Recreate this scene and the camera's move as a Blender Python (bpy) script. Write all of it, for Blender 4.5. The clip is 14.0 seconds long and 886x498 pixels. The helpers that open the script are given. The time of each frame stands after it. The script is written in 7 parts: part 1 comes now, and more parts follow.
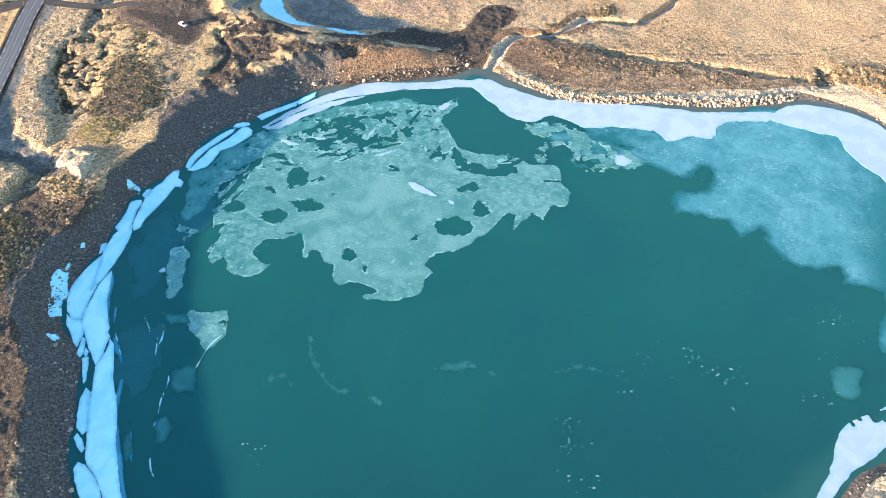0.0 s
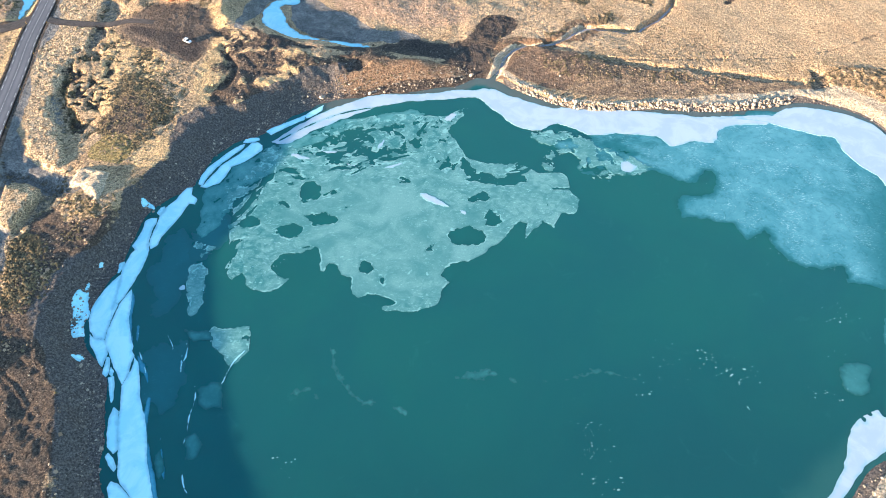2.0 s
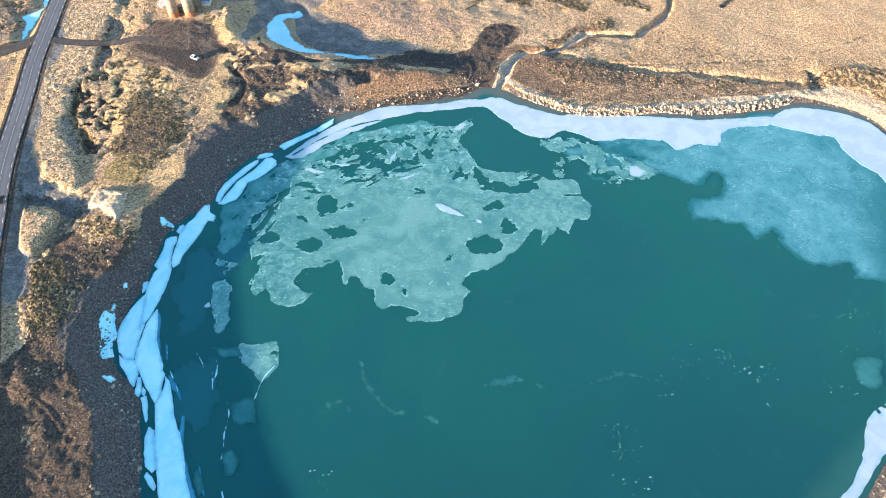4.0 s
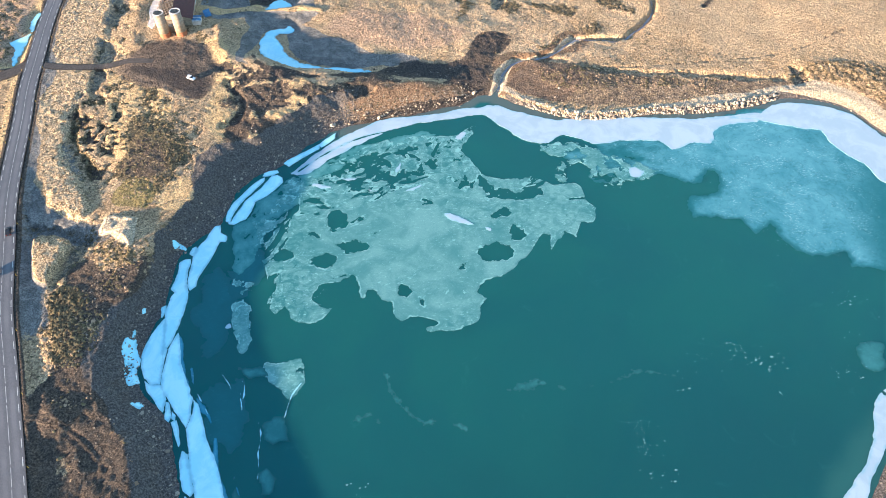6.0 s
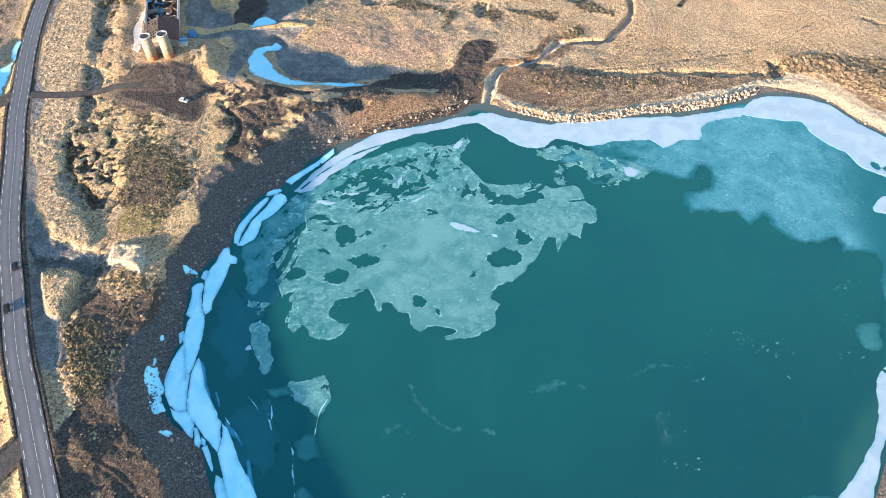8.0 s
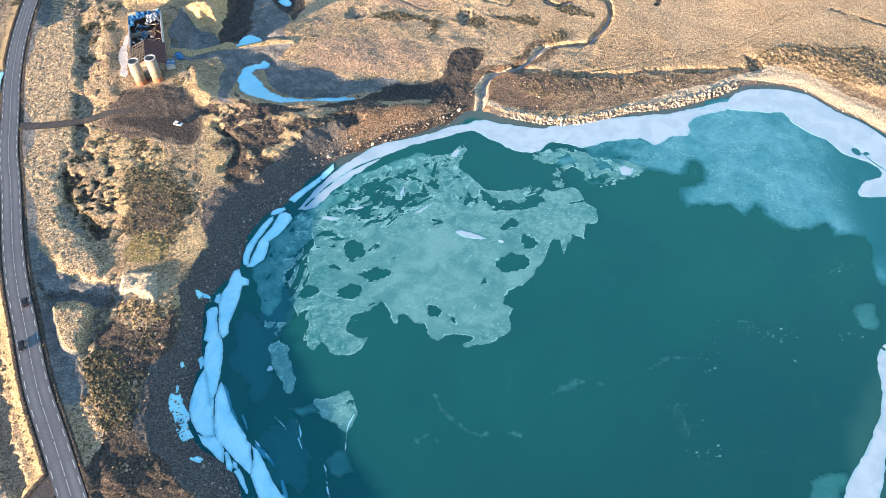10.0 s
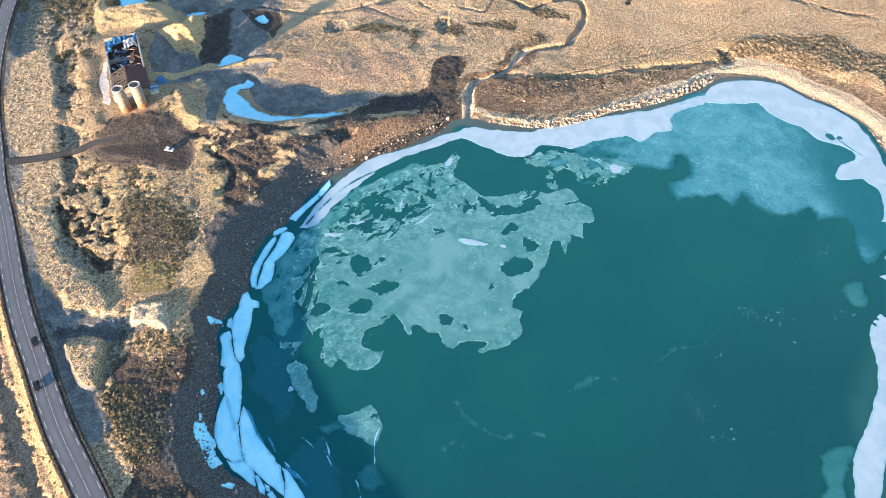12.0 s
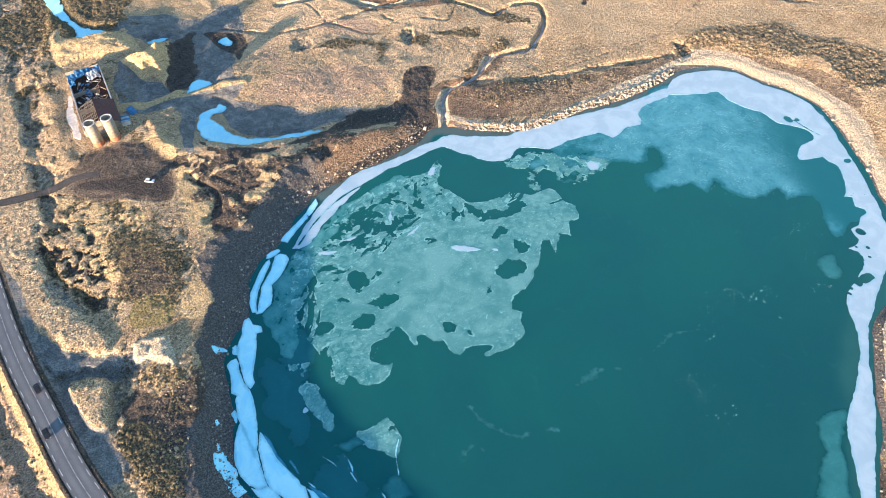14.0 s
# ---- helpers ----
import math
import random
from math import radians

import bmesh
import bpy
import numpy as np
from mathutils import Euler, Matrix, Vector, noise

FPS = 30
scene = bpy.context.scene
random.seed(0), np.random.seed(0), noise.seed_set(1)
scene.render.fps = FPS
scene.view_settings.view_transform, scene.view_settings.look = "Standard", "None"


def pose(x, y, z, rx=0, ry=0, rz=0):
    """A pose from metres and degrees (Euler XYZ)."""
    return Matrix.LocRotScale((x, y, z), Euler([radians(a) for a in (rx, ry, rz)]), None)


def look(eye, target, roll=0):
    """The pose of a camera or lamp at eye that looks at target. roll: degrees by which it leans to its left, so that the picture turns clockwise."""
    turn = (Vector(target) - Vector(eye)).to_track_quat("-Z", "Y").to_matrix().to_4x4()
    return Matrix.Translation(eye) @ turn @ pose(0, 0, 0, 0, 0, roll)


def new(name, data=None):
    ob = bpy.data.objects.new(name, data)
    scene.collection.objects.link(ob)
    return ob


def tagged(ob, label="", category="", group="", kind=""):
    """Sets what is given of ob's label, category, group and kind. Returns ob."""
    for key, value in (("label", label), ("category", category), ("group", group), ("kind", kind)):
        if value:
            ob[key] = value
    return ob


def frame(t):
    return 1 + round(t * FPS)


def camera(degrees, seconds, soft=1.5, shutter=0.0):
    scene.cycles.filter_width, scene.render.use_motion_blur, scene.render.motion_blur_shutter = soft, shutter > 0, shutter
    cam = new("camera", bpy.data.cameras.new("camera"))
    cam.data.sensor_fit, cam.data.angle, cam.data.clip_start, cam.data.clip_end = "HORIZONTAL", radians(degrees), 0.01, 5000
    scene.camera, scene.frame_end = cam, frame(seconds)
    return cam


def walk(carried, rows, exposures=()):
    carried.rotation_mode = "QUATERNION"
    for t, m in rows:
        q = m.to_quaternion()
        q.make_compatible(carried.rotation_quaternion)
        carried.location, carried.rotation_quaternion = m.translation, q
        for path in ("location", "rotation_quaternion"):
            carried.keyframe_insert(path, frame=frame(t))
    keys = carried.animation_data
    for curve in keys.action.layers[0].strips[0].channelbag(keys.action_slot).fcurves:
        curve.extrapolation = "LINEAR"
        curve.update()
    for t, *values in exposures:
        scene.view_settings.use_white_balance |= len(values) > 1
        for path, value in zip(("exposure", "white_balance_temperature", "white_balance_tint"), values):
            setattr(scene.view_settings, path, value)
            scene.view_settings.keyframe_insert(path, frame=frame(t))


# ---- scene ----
cam = camera(66.0, 14.0, soft=0.55)
PATH = [
    (0.0, pose(0.00, 0.00, 180.00, 39.00, -0.38, 0.45)),
    (0.5, pose(-1.74, 0.09, 181.40, 38.98, -0.27, 0.06)),
    (1.0, pose(-4.01, 0.02, 182.56, 39.03, -0.23, -0.45)),
    (1.5, pose(-6.56, -0.06, 183.87, 39.07, -0.22, -0.93)),
    (2.0, pose(-9.69, -0.04, 185.41, 39.05, -0.28, -1.45)),
    (2.5, pose(-12.08, 0.07, 186.96, 39.00, -0.18, -1.84)),
    (3.0, pose(-15.24, 0.23, 188.39, 39.00, -0.19, -2.33)),
    (5.5, pose(-32.11, 1.50, 196.10, 38.87, -0.02, -6.30)),
    (6.0, pose(-36.00, 2.02, 197.70, 38.84, -0.06, -7.31)),
    (6.5, pose(-39.72, 2.45, 199.23, 38.83, -0.05, -8.36)),
    (7.0, pose(-43.55, 3.07, 200.74, 38.80, -0.05, -9.46)),
    (7.5, pose(-47.63, 3.77, 202.15, 38.81, -0.08, -10.54)),
    (8.0, pose(-51.55, 4.29, 203.65, 38.84, -0.07, -11.63)),
    (10.5, pose(-69.65, 9.11, 211.17, 38.74, 0.22, -16.99)),
    (11.0, pose(-73.40, 10.47, 212.89, 38.68, 0.24, -18.06)),
    (11.5, pose(-77.06, 11.82, 214.49, 38.63, 0.28, -19.35)),
    (12.0, pose(-80.93, 13.17, 216.31, 38.58, 0.30, -20.87)),
    (12.5, pose(-84.93, 14.44, 217.79, 38.62, 0.29, -22.43)),
    (13.0, pose(-89.07, 16.21, 219.48, 38.59, 0.25, -24.04)),
    (13.5, pose(-92.97, 17.77, 221.11, 38.59, 0.23, -25.64)),
    (14.0, pose(-96.65, 19.31, 222.47, 38.62, 0.25, -27.19)),
]
walk(cam, PATH, [(0.0, 2.42, 5600, 10), (14.0, 2.16, 5440, 10)])

# ---- light ----
SUN_EL, SUN_TO = 6.8, 28.5  # height of the sun; heading of its light from +x
world = bpy.data.worlds.new("sky")
scene.world = world
world.use_nodes = True
wn = world.node_tree
sky = wn.nodes.new("ShaderNodeTexSky")
sky.sky_type = "NISHITA"
sky.sun_disc = False
sky.sun_elevation = radians(SUN_EL)
sky.sun_rotation = radians(270 - SUN_TO)
wn.links.new(sky.outputs[0], wn.nodes["Background"].inputs[0])
sky.ozone_density, sky.dust_density = 1.2, 0.2
wn.nodes["Background"].inputs[1].default_value = 0.112
sun = new("sun", bpy.data.lights.new("sun", "SUN"))
sun.data.energy, sun.data.angle, sun.data.color = 5.0, radians(0.9), (1.0, 0.69, 0.41)
sun_way = Vector((math.cos(radians(SUN_TO)) * math.cos(radians(SUN_EL)), math.sin(radians(SUN_TO)) * math.cos(radians(SUN_EL)), -math.sin(radians(SUN_EL))))
sun.matrix_world = look(Vector((-300, 0, 300)), Vector((-300, 0, 300)) + sun_way)


# ---- materials ----
class Nodes:
    """A node material: Principled, with short calls for noise, mixing and bump."""

    def __init__(self, name, rough=0.9):
        self.m = bpy.data.materials.new(name)
        self.m.use_nodes = True
        self.t = self.m.node_tree
        self.p = self.t.nodes["Principled BSDF"]
        self.p.inputs["Roughness"].default_value = rough
        self.p.inputs["Specular IOR Level"].default_value = 0.25
        self.co = self.t.nodes.new("ShaderNodeTexCoord").outputs["Object"]

    def put(self, socket, value):
        if isinstance(value, bpy.types.NodeSocket):
            self.t.links.new(value, socket)
        elif isinstance(value, tuple):
            socket.default_value = (*value, 1.0) if len(value) == 3 and socket.type == "RGBA" else value
        else:
            socket.default_value = value

    def attr(self, name):
        n = self.t.nodes.new("ShaderNodeAttribute")
        n.attribute_name = name
        return n.outputs["Fac"]

    def noise(self, scale, detail=4.0, rough=0.55, warp=0.0, at=None):
        n = self.t.nodes.new("ShaderNodeTexNoise")
        n.inputs["Scale"].default_value, n.inputs["Detail"].default_value = scale, detail
        n.inputs["Roughness"].default_value, n.inputs["Distortion"].default_value = rough, warp
        self.t.links.new(at or self.co, n.inputs["Vector"])
        return n.outputs["Fac"]

    def stretch(self, sx, sy, sz, turn=0.0):
        n = self.t.nodes.new("ShaderNodeMapping")
        n.inputs["Scale"].default_value = (sx, sy, sz)
        n.inputs["Rotation"].default_value = (0, 0, radians(turn))
        self.t.links.new(self.co, n.inputs["Vector"])
        return n.outputs["Vector"]

    def cells(self, scale, out="Distance", feature="F1"):
        n = self.t.nodes.new("ShaderNodeTexVoronoi")
        n.inputs["Scale"].default_value = scale
        n.feature = feature
        self.t.links.new(self.co, n.inputs["Vector"])
        return n.outputs[out]

    def ramp(self, fac, lo, hi, a=0.0, b=1.0):
        n = self.t.nodes.new("ShaderNodeMapRange")
        n.interpolation_type = "SMOOTHSTEP"
        for i, v in enumerate((fac, lo, hi, a, b)):
            self.put(n.inputs[i], v)
        return n.outputs[0]

    def math(self, op, a, b=0.0):
        n = self.t.nodes.new("ShaderNodeMath")
        n.operation = op
        self.put(n.inputs[0], a)
        self.put(n.inputs[1], b)
        return n.outputs[0]

    def mix(self, fac, a, b, mode="MIX"):
        n = self.t.nodes.new("ShaderNodeMix")
        n.data_type, n.blend_type = "RGBA", mode
        self.put(n.inputs[0], fac)
        self.put(n.inputs[6], a)
        self.put(n.inputs[7], b)
        return n.outputs[2]

    def chance(self):
        return self.t.nodes.new("ShaderNodeObjectInfo").outputs["Random"]

    def island(self):
        return self.t.nodes.new("ShaderNodeNewGeometry").outputs["Random Per Island"]

    def done(self, colour, bump=None, strength=0.5, distance=0.1, rough=None):
        self.put(self.p.inputs["Base Color"], colour)
        if bump is not None:
            n = self.t.nodes.new("ShaderNodeBump")
            n.inputs["Strength"].default_value, n.inputs["Distance"].default_value = strength, distance
            self.put(n.inputs["Height"], bump)
            self.t.links.new(n.outputs[0], self.p.inputs["Normal"])
        if rough is not None:
            self.put(self.p.inputs["Roughness"], rough)
        return self.m


def ground_material():
    n = Nodes("ground", 0.95)
    fine, mid, big = n.noise(1.3, 6, 0.7), n.noise(0.22, 6, 0.65, 0.6), n.noise(0.035, 4, 0.55)
    grain = n.noise(3.2, 4, 0.75)
    straw = n.mix(n.ramp(fine, 0.38, 0.60), (0.33, 0.228, 0.126), (0.66, 0.478, 0.285))
    straw = n.mix(n.ramp(grain, 0.52, 0.62, 0.0, 0.75), straw, (0.65, 0.475, 0.305))
    straw = n.mix(n.ramp(mid, 0.48, 0.7, 0.0, 0.5), straw, (0.56, 0.40, 0.255))
    straw = n.mix(n.ramp(n.noise(0.09, 6, 0.65, 1.0), 0.52, 0.64, 0.0, 0.55), straw, (0.30, 0.215, 0.115))
    straw = n.mix(n.ramp(big, 0.48, 0.68, 0.0, 0.45), straw, (0.36, 0.23, 0.125))
    straw = n.mix(n.ramp(n.noise(0.045, 5, 0.6, 1.2), 0.46, 0.60, 0.0, 0.7), straw, n.mix(n.ramp(grain, 0.4, 0.6), (0.52, 0.375, 0.225), (0.66, 0.485, 0.30)))
    straw = n.mix(n.math("MULTIPLY", n.ramp(n.noise(0.8, 6, 0.78), 0.55, 0.60), 0.8), straw, (0.085, 0.06, 0.042))
    straw = n.mix(n.math("MULTIPLY", n.ramp(n.noise(0.33, 7, 0.75, 0.8), 0.57, 0.63), 0.65), straw, (0.15, 0.10, 0.062))
    straw = n.mix(n.ramp(grain, 0.36, 0.45, 0.75, 0.0), straw, (0.17, 0.115, 0.068))
    soil = n.mix(n.ramp(fine, 0.40, 0.60), (0.048, 0.039, 0.034), (0.13, 0.102, 0.08))
    soil = n.mix(n.ramp(mid, 0.40, 0.75, 0.0, 0.4), soil, (0.18, 0.128, 0.092))
    soil = n.mix(n.ramp(grain, 0.61, 0.66, 0.0, 0.8), soil, (0.27, 0.215, 0.16))
    rust = n.mix(n.ramp(fine, 0.35, 0.7), (0.15, 0.095, 0.062), (0.34, 0.225, 0.14))
    rust = n.mix(n.ramp(grain, 0.58, 0.70, 0.0, 0.7), rust, (0.48, 0.35, 0.22))
    moss = n.mix(n.ramp(fine, 0.35, 0.7), (0.20, 0.155, 0.06), (0.43, 0.33, 0.145))
    pale = n.mix(n.ramp(fine, 0.30, 0.58), (0.40, 0.31, 0.21), (0.65, 0.52, 0.37))
    tan = n.mix(n.ramp(n.math("ADD", n.math("MULTIPLY", fine, 0.6), n.math("MULTIPLY", mid, 0.4)), 0.36, 0.64), (0.50, 0.345, 0.175), (0.72, 0.515, 0.28))
    tan = n.mix(n.ramp(grain, 0.56, 0.68, 0.0, 0.6), tan, (0.20, 0.135, 0.08))
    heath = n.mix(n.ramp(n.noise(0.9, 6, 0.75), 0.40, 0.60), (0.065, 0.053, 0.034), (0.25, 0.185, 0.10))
    wool = n.mix(n.ramp(n.noise(0.75, 3, 0.6, 2.2), 0.42, 0.54), (0.25, 0.17, 0.095), (0.78, 0.57, 0.35))

    def edge(name):
        return n.ramp(n.math("ADD", n.attr(name), n.math("MULTIPLY", n.math("SUBTRACT", n.noise(0.5, 7, 0.75), 0.5), 1.0)), 0.42, 0.58)

    # Grey cover: silt, and turf whose shade is put into the colour.
    murk = n.mix(n.ramp(mid, 0.4, 0.65), (0.17, 0.165, 0.16), (0.28, 0.265, 0.25))
    murk = n.mix(n.ramp(fine, 0.55, 0.7, 0.0, 0.5), murk, (0.07, 0.06, 0.055))
    mud = n.mix(n.ramp(n.math("ADD", n.math("MULTIPLY", mid, 0.5), n.math("MULTIPLY", fine, 0.5)), 0.38, 0.64), (0.082, 0.064, 0.054), (0.15, 0.115, 0.09))
    mud = n.mix(n.ramp(n.noise(0.07, 5, 0.62, 1.8), 0.46, 0.62, 0.0, 0.65), mud, (0.235, 0.172, 0.128))
    mud = n.mix(n.ramp(n.attr("mud"), 0.78, 1.0), mud, (0.062, 0.051, 0.048))
    mud = n.mix(n.ramp(grain, 0.66, 0.72, 0.0, 0.6), mud, (0.32, 0.25, 0.19))
    ruddy = n.mix(n.ramp(fine, 0.36, 0.62), (0.31, 0.20, 0.135), (0.56, 0.40, 0.28))
    c = n.mix(edge("wool"), straw, wool)
    cream = n.mix(n.ramp(grain, 0.38, 0.62), (0.50, 0.345, 0.205), (0.76, 0.55, 0.345))
    c = n.mix(n.ramp(n.attr("cream"), 0.0, 1.0, 0.0, 0.8), c, cream)
    c = n.mix(n.ramp(n.attr("ruddy"), 0.1, 0.6, 0.0, 0.85), c, ruddy)
    c = n.mix(edge("tan"), c, tan)
    c = n.mix(edge("murk"), c, murk)
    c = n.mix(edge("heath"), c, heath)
    c = n.mix(edge("moss"), c, moss)
    c = n.mix(edge("rust"), c, rust)
    c = n.mix(edge("bare"), c, soil)
    # Near-black soil colour that carries the shade lying over it.
    shaded_soil = n.mix(n.ramp(fine, 0.38, 0.62), (0.034, 0.030, 0.029), (0.095, 0.080, 0.072))
    shaded_soil = n.mix(n.ramp(mid, 0.5, 0.7, 0.0, 0.6), shaded_soil, (0.16, 0.122, 0.10))
    c = n.mix(n.ramp(n.math("ADD", n.attr("shaded_soil"), n.math("MULTIPLY", n.math("SUBTRACT", n.noise(0.12, 8, 0.72), 0.5), 2.6)), 0.2, 0.95, 0.0, 0.85), c, shaded_soil)
    c = n.mix(n.ramp(n.math("ADD", n.attr("mud"), n.math("MULTIPLY", n.math("SUBTRACT", n.noise(0.4, 7, 0.7), 0.5), 0.9)), 0.28, 0.72), c, mud)
    sand = n.mix(n.ramp(fine, 0.3, 0.7), (0.078, 0.071, 0.069), (0.185, 0.166, 0.156))
    sand = n.mix(n.ramp(mid, 0.5, 0.68, 0.0, 0.6), sand, (0.125, 0.105, 0.092))
    sand = n.mix(n.ramp(grain, 0.66, 0.74, 0.0, 0.6), sand, (0.30, 0.265, 0.24))
    c = n.mix(edge("wet"), c, sand)
    c = n.mix(edge("pale"), c, pale)
    speckle = n.mix(n.ramp(n.noise(1.9, 3, 0.65), 0.40, 0.60), (0.52, 0.515, 0.50), (1.41, 1.385, 1.33))
    c = n.mix(0.8, c, speckle, "MULTIPLY")
    return n.done(c, n.math("ADD", n.math("ADD", fine, n.math("MULTIPLY", n.noise(0.55, 5, 0.65, 0.5), 2.6)), n.math("MULTIPLY", grain, 0.6)), 1.0, 0.55)


def water_material():
    n = Nodes("lake water", 0.06)
    n.p.inputs["IOR"].default_value = 1.33
    n.p.inputs["Specular IOR Level"].default_value = 0.5
    murk = n.noise(0.018, 4, 0.55, 0.5)
    c = n.mix(n.ramp(murk, 0.35, 0.65), (0.017, 0.118, 0.122), (0.019, 0.132, 0.123))
    c = n.mix(n.ramp(n.noise(0.09, 6, 0.65, 1.0), 0.60, 0.78, 0.0, 0.25), c, (0.05, 0.21, 0.20))
    shallow = n.math("ADD", n.attr("shallow"), n.math("MULTIPLY", n.math("SUBTRACT", n.noise(0.15, 4), 0.5), 0.35))
    c = n.mix(n.ramp(shallow, 0.2, 0.8), c, (0.115, 0.150, 0.135))
    # Darker and bluer by this much.
    c = n.mix(n.ramp(n.attr("amount"), 0.0, 1.0, 0.0, 0.35), c, (0.012, 0.067, 0.085))
    c = n.mix(n.ramp(n.attr("silty"), 0.0, 1.0, 0.0, 0.75), c, (0.045, 0.155, 0.140))
    n.p.inputs["Subsurface Weight"].default_value = 1.0
    n.p.inputs["Subsurface Radius"].default_value = (0.6, 1.0, 1.0)
    n.p.inputs["Subsurface Scale"].default_value = 5.0
    return n.done(c, n.noise(1.2, 3), 0.03, 0.05)


def stream_material():
    n = Nodes("stream water", 0.08)
    n.p.inputs["Specular IOR Level"].default_value = 0.5
    return n.done(n.mix(n.noise(0.3), (0.16, 0.155, 0.165), (0.42, 0.38, 0.385)), n.noise(2.0), 0.05, 0.05)


def thin_ice_material(name, clear, frost, lo, hi, soft, start=0.25):
    """Thin ice, thinnest within soft metres of its edge: cloudy where it is thick, torn and flecked where not."""
    n = Nodes(name, 0.4)
    whole = n.ramp(n.attr("thick"), 0.30, 0.95)
    clouds, mid, fine = n.noise(0.055, 6, 0.6, 1.2), n.noise(0.26, 7, 0.7, 1.0), n.noise(1.6, 5, 0.75)
    streak = n.noise(1.0, 6, 0.68, 3.0, n.stretch(0.07, 0.22, 1, -15))
    f = n.math("ADD", n.math("MULTIPLY", clouds, 0.70), n.math("ADD", n.math("MULTIPLY", mid, 0.20), n.math("MULTIPLY", streak, 0.10)))
    f = n.ramp(f, lo, hi, 0.42, 1.0)
    torn = n.ramp(n.math("ADD", n.math("MULTIPLY", mid, 0.75), n.math("MULTIPLY", streak, 0.25)), 0.42, 0.54, 0.25, 1.0)
    f = n.math("MULTIPLY", f, n.math("ADD", whole, n.math("MULTIPLY", n.math("SUBTRACT", 1.0, whole), torn)))
    f = n.math("MULTIPLY", f, n.ramp(fine, 0.34, 0.66, 0.86, 1.10))
    f = n.math("MULTIPLY", f, n.ramp(n.attr("rim"), -start * soft, soft))
    pits = n.math("MULTIPLY", n.ramp(n.noise(0.8, 6, 0.78, 0.6), 0.57, 0.62), n.ramp(clouds, 0.42, 0.6, 0.9, 0.1))
    pits = n.math("MULTIPLY", pits, n.ramp(whole, 0.1, 0.8, 1.0, 0.25))
    f = n.math("MULTIPLY", f, n.math("SUBTRACT", 1.0, n.math("MULTIPLY", pits, 0.4)))
    c = n.mix(f, clear, frost)
    flecks = n.math("MULTIPLY", n.ramp(n.noise(1.0, 5, 0.8, 0.0, n.stretch(0.55, 1.5, 1, 20)), 0.57, 0.61), n.ramp(mid, 0.45, 0.54))
    c = n.mix(n.math("MULTIPLY", flecks, n.ramp(whole, 0.0, 1.0, 0.85, 0.35) if name.startswith("frosted") else 0.1), c, tuple(min(0.8, 1.7 * v + 0.10) for v in frost))
    lip = n.math("MULTIPLY", n.ramp(n.attr("rim"), 0.75, 0.25), n.ramp(n.noise(0.22, 5, 0.7), 0.48, 0.58, 0.0, 0.7))
    if name.startswith("frosted"):
        c = n.mix(lip, c, tuple(min(0.8, 1.5 * v + 0.05) for v in frost))
    return n.done(c, fine, 0.2, 0.03)


def wet_ice_material(name, water, glass, cloud, soft):
    """Wet ice like blue glass with pale clouds in it, fading over soft metres at its edge."""
    n = Nodes(name, 0.3)
    rim = n.math("ADD", n.attr("rim"), n.math("MULTIPLY", n.math("SUBTRACT", n.noise(0.3, 5, 0.65), 0.5), 3.0))
    body = n.math("MULTIPLY", n.ramp(rim, 0.0, soft), n.ramp(n.attr("thick"), 0.0, 0.6))
    body = n.math("MULTIPLY", body, n.ramp(n.noise(0.32, 7, 0.74, 1.6), 0.38, 0.50, 0.55, 1.0))
    c = n.mix(body, water, glass)
    clouds = n.math("ADD", n.math("MULTIPLY", n.noise(0.05, 6, 0.62, 1.2), 0.7), n.math("MULTIPLY", n.noise(0.3, 6, 0.7, 1.5), 0.3))
    c = n.mix(n.math("MULTIPLY", n.ramp(clouds, 0.36, 0.64), body), c, cloud)
    flecks = n.math("MULTIPLY", n.ramp(n.noise(1.1, 4, 0.75, 0.0, n.stretch(0.7, 1.5, 1, 10)), 0.56, 0.61), n.ramp(n.noise(0.12, 3), 0.47, 0.60))
    c = n.mix(n.math("MULTIPLY", n.math("MULTIPLY", flecks, body), 0.8), c, (0.40, 0.62, 0.66))
    return n.done(c, n.noise(1.5, 4), 0.1, 0.03)


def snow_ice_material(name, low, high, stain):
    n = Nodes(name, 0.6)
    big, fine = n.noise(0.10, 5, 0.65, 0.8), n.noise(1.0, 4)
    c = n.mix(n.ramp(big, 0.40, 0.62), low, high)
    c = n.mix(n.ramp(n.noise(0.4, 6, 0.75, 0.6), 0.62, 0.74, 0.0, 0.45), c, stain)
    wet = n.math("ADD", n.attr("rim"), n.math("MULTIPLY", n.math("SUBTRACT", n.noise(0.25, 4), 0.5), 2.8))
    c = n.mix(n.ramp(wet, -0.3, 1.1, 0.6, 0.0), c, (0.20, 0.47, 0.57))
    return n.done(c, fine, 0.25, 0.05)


def plain(name, a, b, scale=2.0, rough=0.8, bump=0.3, distance=0.03, metal=0.0):
    n = Nodes(name, rough)
    n.p.inputs["Metallic"].default_value = metal
    f = n.noise(scale, 5, 0.65)
    c = n.mix(n.ramp(f, 0.35, 0.65), a, b)
    c = n.mix(n.ramp(n.noise(scale * 0.2, 4), 0.5, 0.75, 0.0, 0.35), c, tuple(0.55 * v for v in a))
    return n.done(c, f, bump, distance)


